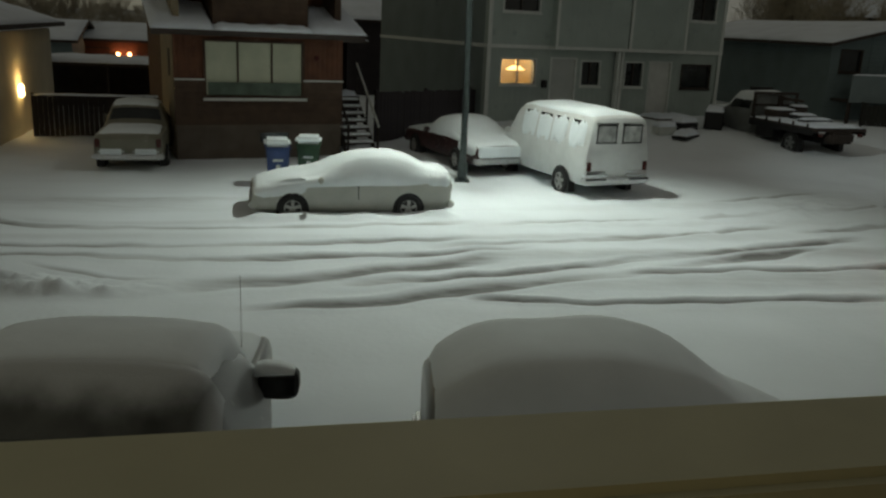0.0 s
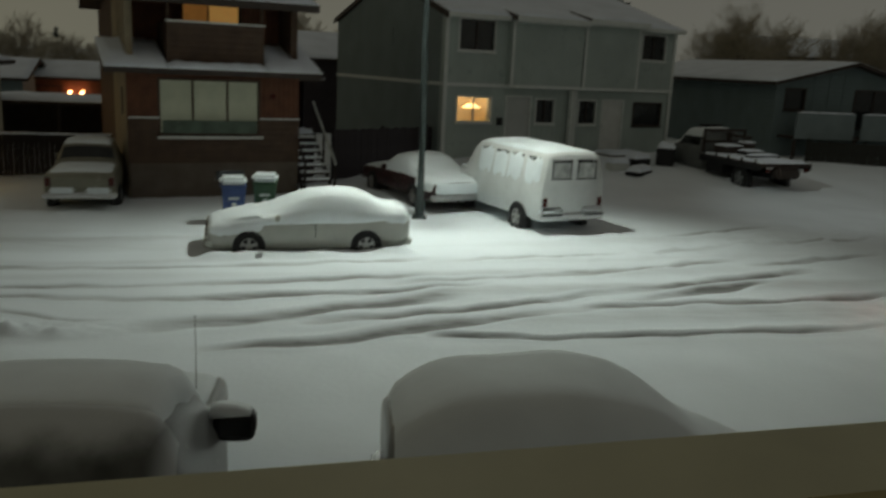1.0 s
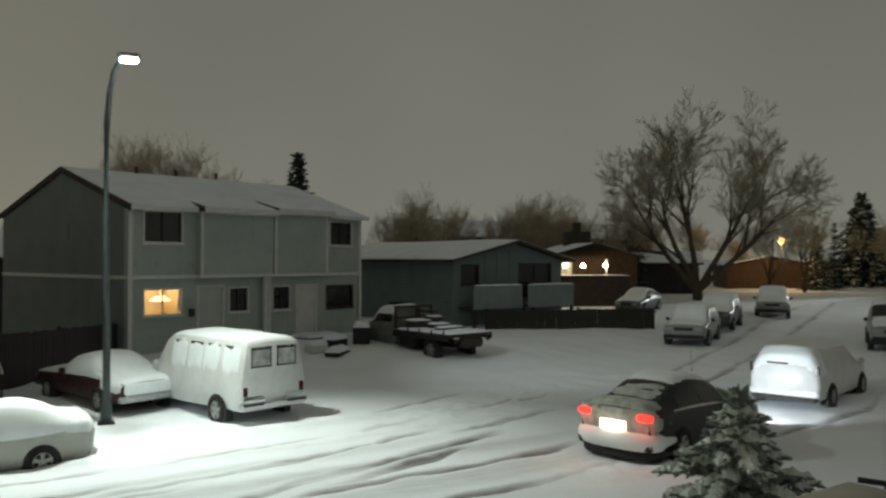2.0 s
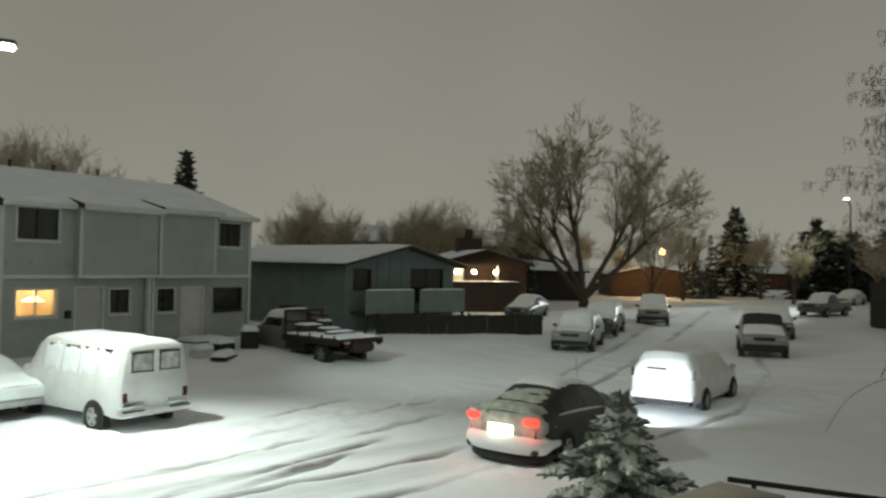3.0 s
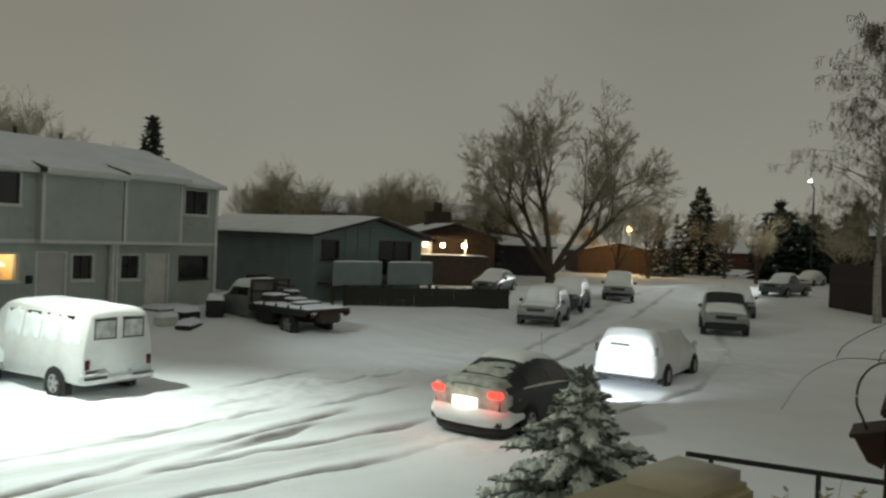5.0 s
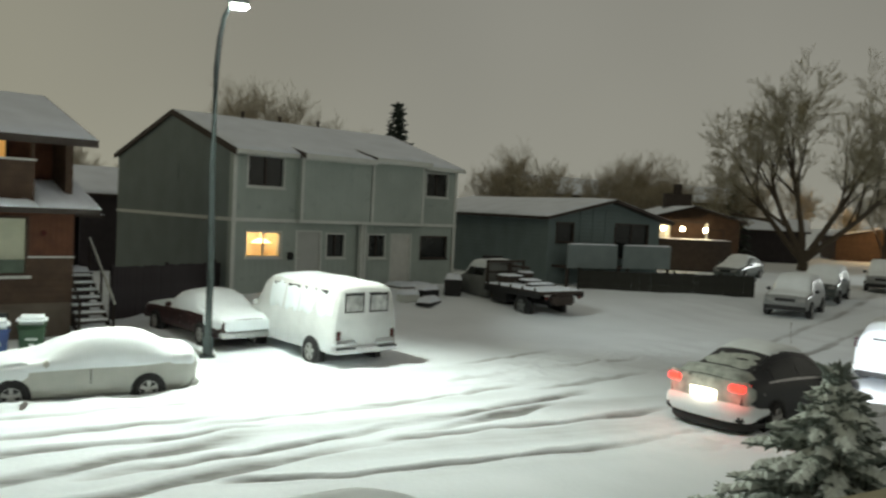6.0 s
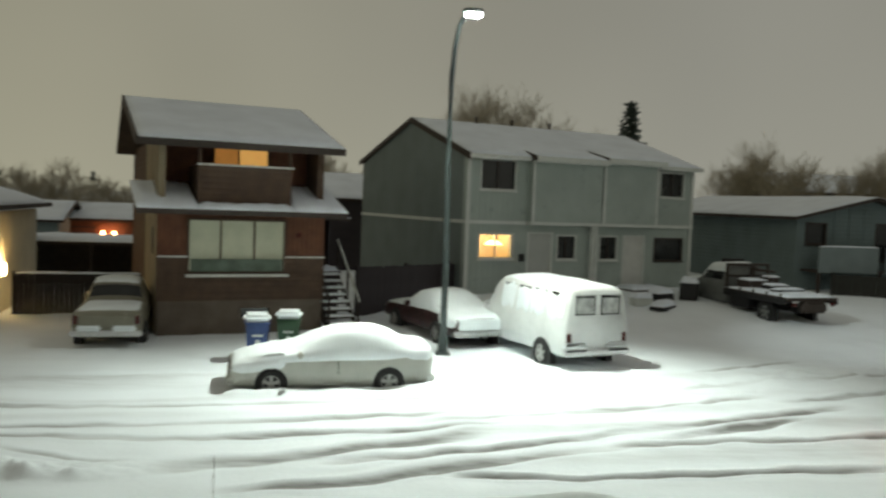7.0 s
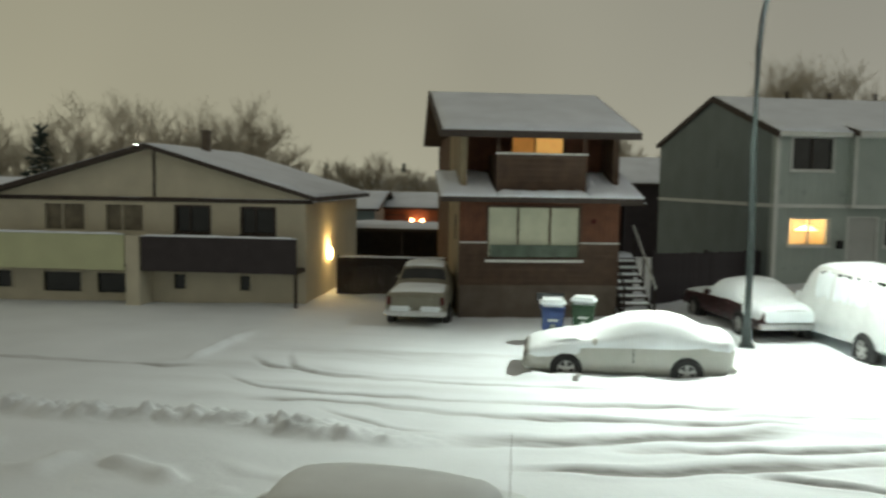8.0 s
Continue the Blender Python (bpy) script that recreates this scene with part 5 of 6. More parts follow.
for x in (1.25, 2.05):
    bm = bmesh.new()
    bmesh.ops.create_icosphere(bm, subdivisions=2, radius=0.11, matrix=Matrix.Translation((x, -0.35, 4.1)))
    part("porch_light", bm, BULB, brown_right, "glowing porch light")
lamp("entry_lamp", "POINT", brown_right.matrix_world @ Vector((1.8, -0.9, 3.8)), 1.5, (1.0, 0.85, 0.55), 0.15)


# fences and hedge
def board_fence(name, label, x0, y0, x1, y1, h, m, snow=True, step=0.16):
    ln = math.hypot(x1 - x0, y1 - y0)
    ang = math.degrees(math.atan2(y1 - y0, x1 - x0))
    f = thing(name, label, "fence", pose(x0, y0, min(gz(x0, y0), gz(x1, y1)) - 0.15, 0, 0, ang))
    n = int(ln / step)
    rng = random.Random(int(x0 * 10))
    mesh = None
    for i in range(n):
        if mesh is None:
            p = part("board", boxm((0, 0, 0, step * 0.93, 0.03, h)), m, f)
            mesh = p.data
        else:
            p = new("board", mesh)
            p.parent = f
        p.location = (i * step, rng.uniform(-0.008, 0.008), rng.uniform(-0.04, 0.02))
    for i in range(int(ln / 2.4) + 1):
        part("post", boxm((i * 2.4 - 0.05, 0.03, 0, i * 2.4 + 0.05, 0.13, h + 0.08)), m, f)
    part("rail", boxm((0, 0.032, h * 0.8, ln, 0.07, h * 0.8 + 0.09)), m, f)
    if snow:
        slab_part([(0, -0.05, h + 0.015), (ln, -0.05, h + 0.015), (ln, 0.1, h + 0.015), (0, 0.1, h + 0.015)], 0.06, f, 5, 20, 3, "rail_snow")
    return f


board_fence("board_fence", "dark weathered board fence between two houses", -14.0, 28.2, -8.3, 29.6, 1.55, FENCE)
board_fence("board_fence", "low dark fence along the snowy lot", 17.6, 35.4, 26.6, 34.2, 1.22, HEDGE, False, 0.2)
board_fence("board_fence", "brown board fence beside the brick house", 52.2, 32.4, 47.0, 24.0, 3.2, FENCE, False, 0.2)
# added dark boards keep the gap between these two houses from showing lit snow
board_fence("board_fence", "dark fence added to darken the gap between the brown house and duplex", -2.4, 29.2, 1.3, 33.0, 1.9, DARK_PANEL, False)
plain_house("far_house", "dark house with a snowy roof behind the gap", -9.5, 47.0, 0.0, 20, 9, 8, 4.2, 5.8, DARK_PANEL, 131, False)
# ---- trees ----
def limb_mesh(name, segments, material, parent, label=""):
    """Tapered limbs from (start, end, radius, end radius, sides)."""
    verts, faces = [], []
    for a, b, ra, rb, n in segments:
        a, b = Vector(a), Vector(b)
        d = b - a
        if d.length < 1e-5:
            continue
        q = d.to_track_quat("Z", "Y")
        o = len(verts)
        for p, r in ((a, ra), (b, rb)):
            for k in range(n):
                t = 6.2832 * k / n
                verts.append(p + q @ Vector((r * math.cos(t), r * math.sin(t), 0)))
        for k in range(n):
            faces.append((o + k, o + (k + 1) % n, o + n + (k + 1) % n, o + n + k))
    me = bpy.data.meshes.new(name)
    me.from_pydata([tuple(v) for v in verts], [], faces)
    me.materials.append(material)
    me.shade_smooth()
    ob = new(name, me)
    ob.parent = parent
    if label:
        ob["label"] = label
    return ob


def grow(rng, start, direction, length, radius, level, top, out, fine, twig_r, wander=0.22, rise=0.12, kids=(4, 6), spread=(25, 50), ratio=(0.45, 0.72)):
    """One limb and what springs from it; thick pieces go to out, fine ones to fine."""
    steps = (9 if isinstance(kids, list) and level == 0 else 5) if level < 2 else 4
    p, d, r = Vector(start), Vector(direction).normalized(), radius
    joints = []
    for i in range(steps):
        d = (d + Vector((rng.gauss(0, wander), rng.gauss(0, wander), rng.gauss(0, wander * 0.6) + rise)) * 0.5).normalized()
        q = p + d * (length / steps)
        r2 = max(radius * (1 - 0.72 * (i + 1) / steps), twig_r)
        (out if radius > twig_r * 4 else fine).append((p, q, r, r2, 7 if radius > 0.08 else 4 if radius > twig_r * 2 else 3))
        p, r = q, r2
        joints.append((p.copy(), d.copy(), r))
    if level >= top:
        return
    n = rng.randint(*(kids[min(level, len(kids) - 1)] if isinstance(kids, list) else kids))
    for i in range(n):
        f = 0.3 + 0.7 * (i + rng.random()) / n
        jp, jd, jr = joints[min(int(f * steps), steps - 1)]
        turn = Matrix.Rotation(rng.uniform(0, 6.28), 3, jd) @ Matrix.Rotation(radians(rng.uniform(*spread)), 3, jd.orthogonal())
        grow(rng, jp, turn @ jd, length * rng.uniform(*ratio), max(jr * rng.uniform(0.5, 0.8), twig_r), level + 1, top, out, fine, twig_r, wander, rise, kids, spread, ratio)


def bare_tree(name, label, x, y, height, trunk_r, stems, seed, top=4, twig_r=0.012, kids=(4, 6), spread=(22, 48), rise=0.12, group="", bark=BARK, twig=TWIG, fork=0.16, z=None, first=0.55, ratio=(0.45, 0.72), wander=0.2):
    rng = random.Random(seed)
    t = thing(name, label, "tree", pose(x, y, gz(x, y) - 0.1 if z is None else z), group)
    out, fine = [], []
    base = Vector((0, 0, 0))
    fork_at = Vector((0, 0, height * fork))
    out.append((base, fork_at, trunk_r * 1.15, trunk_r, 9))
    for lean, turn, share in stems:
        d = Vector((math.sin(radians(lean)) * math.cos(radians(turn)), math.sin(radians(lean)) * math.sin(radians(turn)), math.cos(radians(lean))))
        grow(rng, fork_at, d, height * first * share, trunk_r * (0.75 if len(stems) > 1 else 0.95), 0, top, out, fine, twig_r, wander, rise, kids, spread, ratio)
    limb_mesh("trunk", out, bark, t)
    limb_mesh("crown", fine, twig, t, "bare fine twigs")
    return t


# big forked poplar beside the street
bare_tree("poplar", "large bare forked poplar behind parked cars", 45.4, 53.1, 17.2, 0.38,
          [(4, 150, 1.0), (24, 140, 0.95), (43, 142, 0.98), (31, -40, 1.0), (50, -38, 0.95)], 11, 4, 0.012, [(8, 10), (8, 9), (7, 8), (5, 7)], (20, 46), 0.06, fork=0.05, first=0.52, ratio=(0.36, 0.54), wander=0.11,
          twig=mat("poplar_twigs", (0.38, 0.35, 0.25), 0.9, vary=0.3, scale=2))
# birch by the right-hand house, some dry leaves still hanging
def weeping_birch(label, x, y, height, seed, bark, twig):
    rng = random.Random(seed)
    t = thing("birch", label, "tree", pose(x, y, gz(x, y) - 0.1))
    fine, leaf_v, leaf_f = [], [], []
    stem = [Vector((0.25 * math.sin(0.3 * k) - 0.02 * k, 0.2 * math.sin(0.5 * k), height * k / 14)) for k in range(15)]
    bole = bmesh.new()
    tube(bole, stem, [0.24 * (1 - k / 14.5) for k in range(15)], 8)
    part("trunk", bole, bark, t, smooth=True)
    for i in range(104):
        f = 0.20 + 0.79 * (i + rng.random()) / 104
        k = min(int(f * 14), 13)
        p = stem[k].lerp(stem[k + 1], f * 14 - k)
        a = i * 2.4 + rng.uniform(-0.4, 0.4)
        reach = (5.5 * (1 - f ** 3.5) + 0.45) * rng.uniform(0.35, 1.15)
        d = Vector((math.cos(a), math.sin(a), rng.uniform(0.6, 1.5))).normalized()
        r = 0.045 * (1.1 - f) + 0.012
        for s in range(6):
            d = (d + Vector((rng.gauss(0, 0.10), rng.gauss(0, 0.10), -0.05 - 0.025 * s))).normalized()
            q = p + d * reach / 6
            fine.append((p, q, r, r * 0.72, 4))
            r *= 0.72
            p = q
            for _ in range(2 if s else 0):
                e = (d + Vector((rng.gauss(0, 0.7), rng.gauss(0, 0.7), rng.gauss(0.1, 0.4)))).normalized()
                b = p
                for g in range(3):
                    e = (e + Vector((rng.gauss(0, 0.2), rng.gauss(0, 0.2), -0.22))).normalized()
                    c = b + e * rng.uniform(0.14, 0.34)
                    fine.append((b, c, 0.011, 0.008, 3))
                    b = c
                    for _ in range(2):
                        h, w = c, Vector((rng.gauss(0, 0.22), rng.gauss(0, 0.22), -1)).normalized()
                        for n in range(3):
                            m = h + w * rng.uniform(0.07, 0.17) + Vector((rng.gauss(0, 0.03), rng.gauss(0, 0.03), 0))
                            fine.append((h, m, 0.0075, 0.006, 3))
                            h = m
                            if rng.random() < 0.35:
                                u = Vector((rng.gauss(0, 1), rng.gauss(0, 1), rng.gauss(0, 0.6))).normalized() * rng.uniform(0.025, 0.045)
                                o = len(leaf_v)
                                dn_ = Vector((0, 0, -rng.uniform(0.08, 0.13)))
                                leaf_v.extend([h, h + u + dn_ * 0.45, h + dn_, h - u + dn_ * 0.45])
                                leaf_f.append((o, o + 1, o + 2, o + 3))
    limb_mesh("crown", fine, twig, t, "fine drooping twigs")
    me = bpy.data.meshes.new("dry_leaves")
    me.from_pydata([tuple(v) for v in leaf_v], [], leaf_f)
    me.materials.append(twig)
    ob = tagged(new("dry_leaves", me), "dry brown leaves left on the twigs", kind="stuff")
    ob.parent = t


weeping_birch("tall drooping birch with a few dry leaves", 44.6, 24.8, 16.2, 21, mat("birch_bark", (0.30, 0.29, 0.26), 0.8, vary=0.4, scale=9), mat("birch_twigs", (0.16, 0.15, 0.105), 0.9, vary=0.3, scale=2))
row = [(-3.5, 70, 9.0, 31), (0.5, 72, 10.5, 32), (4.0, 70, 14.6, 33), (6.6, 73, 14.0, 34), (11.5, 76, 12.2, 35), (14.5, 74, 9.5, 47), (-8, 60, 8.5, 36)]
for x, y, h, sd in row:
    bare_tree("bare_tree", "bare tree behind the roofs", x, y, h, 0.2, [(5, 0, 1), (26, 70, 0.8), (24, 200, 0.8), (28, 310, 0.8)], sd, 4, 0.009, [(6, 7), (5, 7), (5, 6), (4, 5)], (16, 36), 0.16, first=0.42, group="bare trees behind the houses")
rng = random.Random(5)
for i in range(15):
    az = radians(20 + 12.5 * i / 14 + rng.uniform(-0.4, 0.4))
    d = rng.uniform(72, 84)
    bare_tree("bare_tree", "bare tree behind the low house", d * math.sin(az), d * math.cos(az), rng.uniform(7.2, 9.8) + (1.0 if i > 8 else 0), 0.16, [(5, 0, 1), (28, 60, 0.8), (26, 180, 0.85), (28, 300, 0.8)], 200 + i, 3, 0.0105, (7, 9), (20, 45), 0.14, first=0.40, group="bare trees behind the houses")
for i in range(17):
    az = radians(-52 + 33 * i / 16 + rng.uniform(-0.5, 0.5))
    d = rng.uniform(62, 78)
    h = 6.5 if i > 10 else rng.uniform(8.0, 11.5)
    bare_tree("bare_tree", "bare tree against the glowing sky", d * math.sin(az), d * math.cos(az), h * rng.uniform(0.9, 1.08), 0.16, [(5, 0, 1), (26, 60, 0.8), (26, 180, 0.85), (30, 300, 0.8)], 300 + i, 3, 0.0105, (7, 9), (20, 45), 0.14, first=0.40, group="bare trees behind the houses", z=-0.4)
for i in range(12):
    az = radians(36 + 25 * i / 11 + rng.uniform(-0.8, 0.8))
    d = rng.uniform(72, 100)
    bare_tree("bare_tree", "bare tree far up the street", d * math.sin(az), d * math.cos(az), rng.uniform(6.5, 9.5), 0.16, [(5, 0, 1), (28, 60, 0.8), (26, 180, 0.85), (28, 300, 0.8)], 400 + i, 3, 0.012, (6, 8), (20, 45), 0.14, first=0.40, group="bare trees behind the houses")


def spruce(name, label, x, y, height, base_r, seed, whorls, boughs, frost, group="", z=None, clump=1.0, dens=1.0, fat=1.0, leaf=None, dome=0.85):
    """A spruce of drooping boughs, each with side sprays of needles; snow lies on the upper side of the sprays."""
    rng = random.Random(seed)
    t = thing(name, label, "tree", pose(x, y, gz(x, y) if z is None else z), group)
    limb_mesh("trunk", [(Vector((0, 0, -0.2)), Vector((0, 0, height * 0.97)), height * 0.018, 0.01, 7)], BARK, t)
    green, white = ([], []), ([], [])

    def spike(store, a, b, w, flat, lift):
        d = b - a
        if d.length < 1e-4:
            return
        s = d.cross(Vector((0, 0, 1)))
        s = s.normalized() if s.length > 1e-4 else Vector((1, 0, 0))
        u = s.cross(d).normalized()
        m = a + d * 0.4
        o = len(store[0])
        up = u * lift
        store[0].extend([a + up, m + s * w + up, m + u * w * flat + up, m - s * w + up, m - u * w * flat * 0.6 + up, b + up * 0.6])
        for k in range(4):
            i, j = o + 1 + k, o + 1 + (k + 1) % 4
            store[1].append((o, i, j))
            store[1].append((o + 5, j, i))

    for wi in range(whorls):
        f = wi / (whorls - 1)
        zz = height * (0.04 + 0.93 * f)
        reach = base_r * (1 - f) ** dome + 0.05 * base_r
        nb = max(4, int(boughs * (1 - 0.5 * f)))
        for b in range(nb):
            a = 6.2832 * (b + rng.random() * 0.8) / nb + wi * 0.9
            ln = reach * rng.uniform(0.72, 1.12)
            side = Vector((math.cos(a), math.sin(a), 0))
            pts = []
            for s in range(6):
                u = s / 5
                pts.append(Vector((0, 0, zz + rng.uniform(-0.02, 0.02) * height)) + side * ln * u + Vector((0, 0, ln * (0.10 * u - 0.42 * u * u + 0.2 * u ** 3))))
            n = max(4, int(9 * dens * ln / base_r + 3))
            for i in range(n):
                u = 0.12 + 0.88 * (i + rng.random()) / n
                k = min(int(u * 5), 4)
                p = pts[k].lerp(pts[k + 1], u * 5 - k)
                fwd = (pts[k + 1] - pts[k]).normalized()
                for sd in (-1, 1, 0):
                    lat = Vector((-side.y, side.x, 0)) * sd
                    ll = base_r * clump * rng.uniform(0.15, 0.30) * (1.05 - 0.5 * u)
                    d = (fwd * rng.uniform(0.7, 1.1) + lat * rng.uniform(0.5, 1.0) + Vector((0, 0, rng.uniform(-0.28, 0.12)))).normalized()
                    w = ll * rng.uniform(0.17, 0.26) * fat
                    spike(green, p, p + d * ll, w, 0.7, 0)
                    for _ in range(2):
                        e = (d + Vector((rng.gauss(0, 0.35), rng.gauss(0, 0.35), rng.gauss(0, 0.2)))).normalized()
                        spike(green, p + d * ll * rng.uniform(0.2, 0.6), p + d * ll * 0.5 + e * ll * 0.7, w * 0.6, 0.7, 0)
                    if rng.random() < frost:
                        spike(white, p + d * ll * 0.02, p + d * ll * rng.uniform(0.85, 1.02), w * rng.uniform(0.95, 1.25), 0.75, w * 0.42)
    for k in range(5):
        spike(green, Vector((0, 0, height * 0.9)), Vector((0, 0, height)) + Vector((rng.gauss(0, 0.03), rng.gauss(0, 0.03), 0)) * height * 0.3, 0.02 * height, 1, 0)
    for nm, store, m, lb in (("needles", green, leaf or NEEDLE, ""), ("needle_snow", white, FROST, "snow lying on the boughs")):
        me = bpy.data.meshes.new(nm)
        me.from_pydata([tuple(v) for v in store[0]], [], store[1])
        me.materials.append(m)
        ob = new(nm, me)
        ob.parent = t
        tagged(ob, lb, kind="stuff")
    return t


spruce("spruce", "young blue spruce loaded with snow near the window", 7.96, 8.56, 2.2, 1.78, 61, 12, 10, 1.0, dens=2.6, clump=0.62, fat=1.75, leaf=mat("blue_needles", (0.19, 0.225, 0.205), 0.8, vary=0.35, scale=9, bump=0.4))
spruce("spruce", "dark snowy spruce standing at the street's end", 77.0, 64.0, 9.6, 3.9, 62, 17, 12, 0.45, "spruces up the street")
spruce("spruce", "small dark spruce up the street", 66.5, 60.5, 6.2, 1.7, 63, 12, 9, 0.2, "spruces up the street")
spruce("spruce", "small dark spruce up the street", 69.0, 60.5, 6.6, 1.2, 64, 12, 9, 0.2, "spruces up the street")
spruce("spruce", "dark spruce rising behind the duplex roof", 16.3, 68.0, 12.0, 2.9, 65, 17, 11, 0.05, "spruces behind the houses")
spruce("spruce", "dark narrow spruce behind the cream house", -43.0, 43.0, 7.6, 2.3, 66, 14, 9, 0.1, "spruces behind the houses", z=-0.4)
for i, (x, y, h) in enumerate(((-29, 72, 6.2), (-33, 73, 5.2), (-25.5, 74, 5.6), (-36, 70, 6.0), (-22, 73, 6.2), (-47, 60, 6.0))):
    spruce("spruce", "dark spruce on the far skyline", x, y, h, 1.3, 70 + i, 11, 8, 0.08, "spruces behind the houses", z=-0.5)
for i, (x, y, h, r) in enumerate(((78.6, 54.8, 7.9, 3.4), (80.8, 52.2, 6.6, 3.2), (83.0, 48.6, 8.0, 3.6), (80.5, 46.0, 7.0, 3.0))):
    spruce("cedar", "dark rounded evergreen beside the brown house", x, y, h, r, 81 + i, 12, 13, 0.02, "evergreens up the street", clump=1.2, dome=0.38)
spruce("cedar", "dark evergreen behind the porch house", 44.0, 60.0, 6.5, 2.0, 84, 12, 10, 0.05)
# ---- street things ----
lamp_post = thing("street_lamp", "tall dark steel street lamp with lit head", "street lamp", pose(0.52, 22.64, gz(0.5, 22.6)))
bm = bmesh.new()
tube(bm, [(0, 0, -0.2), (0, 0, 0.5), (0, 0, 0.52), (0, 0, 2), (-0.04, 0, 5), (-0.03, 0, 7.6), (0.03, -0.10, 8.38), (0.12, -0.38, 8.88), (0.27, -0.89, 9.10)], [0.14, 0.14, 0.105, 0.10, 0.09, 0.075, 0.068, 0.062, 0.055], 12)
part("pole", bm, POLE, lamp_post, smooth=True)
part("base_plate", boxm((-0.2, -0.2, -0.05, 0.2, 0.2, 0.06), bevel=0.02), POLE, lamp_post)
head = part("lamp_head", boxm((0.17, -1.29, 9.05, 0.69, -0.85, 9.16), bevel=0.04), POLE, lamp_post)
part("lens", boxm((0.23, -1.26, 8.97, 0.66, -0.95, 9.048), bevel=0.03), glow("lamp_glass", (0.95, 1.0, 0.95), 110.0), head, "bright white lamp lens")
far_lamp = thing("street_lamp", "distant street lamp with warm light", "street lamp", pose(64.4, 62.9, gz(64, 63)))
bm = bmesh.new()
tube(bm, [(0, 0, -0.2), (0, 0, 4.9)], [0.07, 0.05], 8)
part("pole", bm, POLE, far_lamp)
bm = bmesh.new()
bmesh.ops.create_icosphere(bm, subdivisions=2, radius=0.32, matrix=Matrix.Translation((0, 0, 4.9)))
part("globe", bm, glow("amber_globe", (1.0, 0.62, 0.24), 9.0), far_lamp, "glowing amber globe")
lamp("far_light", "POINT", (63.8, 62.2, 5.7), 600, (1.0, 0.60, 0.24), 0.3)
hill_lamp = thing("street_lamp", "tall street lamp beyond the trees", "street lamp", pose(78.2, 50.7, gz(78, 50)))
bm = bmesh.new()
tube(bm, [(0, 0, -0.2), (0, 0, 9.6), (-0.6, 0, 10.4)], [0.1, 0.07, 0.05], 8)
part("pole", bm, POLE, hill_lamp)
part("lens", boxm((-0.95, -0.15, 10.3, -0.55, 0.15, 10.4), bevel=0.04), glow("white_lamp_glass", (0.95, 1.0, 0.95), 25.0), hill_lamp, "bright white lamp lens")
# narrow added beam lights the far street in place of an unseen lamp
lamp("far_street_beam", "SPOT", (77.0, 50.5, 10.1), 24000, (0.93, 1.0, 0.96), 0.2, (51.0, 44.0, 0.8), 30, 0.9)

ridge_lamp = thing("street_lamp", "far street lamp rising behind the cream house", "street lamp", pose(-39.5, 47.8, -0.4))
bm = bmesh.new()
tube(bm, [(0, 0, -0.2), (0, 0, 6.47), (0.3, 0, 6.77)], [0.1, 0.07, 0.05], 8)
part("pole", bm, POLE, ridge_lamp)
part("lens", boxm((0.1, -0.2, 6.57, 0.8, 0.2, 6.75), bevel=0.05), glow("far_lamp_glass", (0.95, 1.0, 0.95), 14.0), ridge_lamp, "bright white lamp lens")


def wheelie_bin(x, y, turn, m, label):
    b = thing("wheelie_bin", label, "bin", pose(x, y, gz(x, y) - 0.02, 0, 0, turn), "bins by the kerb")
    bm = bmesh.new()
    lo = [(-0.24, -0.26, 0.06), (0.24, -0.26, 0.06), (0.22, 0.24, 0.06), (-0.22, 0.24, 0.06)]
    hi = [(-0.30, -0.36, 0.98), (0.30, -0.36, 0.98), (0.29, 0.34, 0.98), (-0.29, 0.34, 0.98)]
    a, c = [bm.verts.new(p) for p in lo], [bm.verts.new(p) for p in hi]
    bm.faces.new(a[::-1])
    bm.faces.new(c)
    for i in range(4):
        bm.faces.new((a[i], a[(i + 1) % 4], c[(i + 1) % 4], c[i]))
    bmesh.ops.bevel(bm, geom=bm.edges[:], offset=0.03, segments=2, affect="EDGES")
    part("body", bm, m, b)
    part("lid", boxm((-0.32, -0.40, 0.98, 0.32, 0.37, 1.05), bevel=0.025), m, b)
    part("lid_snow", boxm((-0.34, -0.40, 1.045, 0.34, 0.36, 1.24), bevel=0.08), SNOW, b, "cushion of snow")
    for s in (-1, 1):
        bm = bmesh.new()
        tube(bm, [(s * 0.22, 0.3, 0.11), (s * 0.29, 0.3, 0.11)], [0.11, 0.11], 16)
        part("wheel", bm, RUBBER, b)
    part("label", boxm((-0.13, -0.349, 0.68, 0.13, -0.325, 0.74), (-0.05, -0.337, 0.5, 0.06, -0.31, 0.6)), TRIM, b, "pale faded markings")
    return b


wheelie_bin(-4.30, 21.2, 14, mat("blue_bin", (0.05, 0.085, 0.22), 0.5, vary=0.12, scale=5), "blue wheelie bin topped with snow")
wheelie_bin(-3.60, 21.9, 6, mat("green_bin", (0.03, 0.075, 0.035), 0.5, vary=0.12, scale=5), "green wheelie bin topped with snow")
# flatbed truck
flat = thing("flatbed_truck", "old grey flatbed truck dusted with snow", "truck", pose(13.65, 29.15, 0.22, 0, 0, 108 + 180))
cab_shell = Shell([(-6.4, .85, .5, 1.0, 1.08, .76), (-6.25, .95, .42, 1.12, 1.18, .82), (-5.2, .98, .4, 1.2, 1.27, .86), (-5.05, .98, .4, 1.2, 1.36, .82), (-4.6, .98, .4, 1.22, 1.9, .74), (-4.1, .98, .4, 1.22, 1.96, .74), (-3.45, .98, .42, 1.22, 1.95, .74), (-3.35, .95, .5, 1.2, 1.88, .72)])
part("cab", cab_shell.body(), STEEL_GREEN, flat, smooth=True)
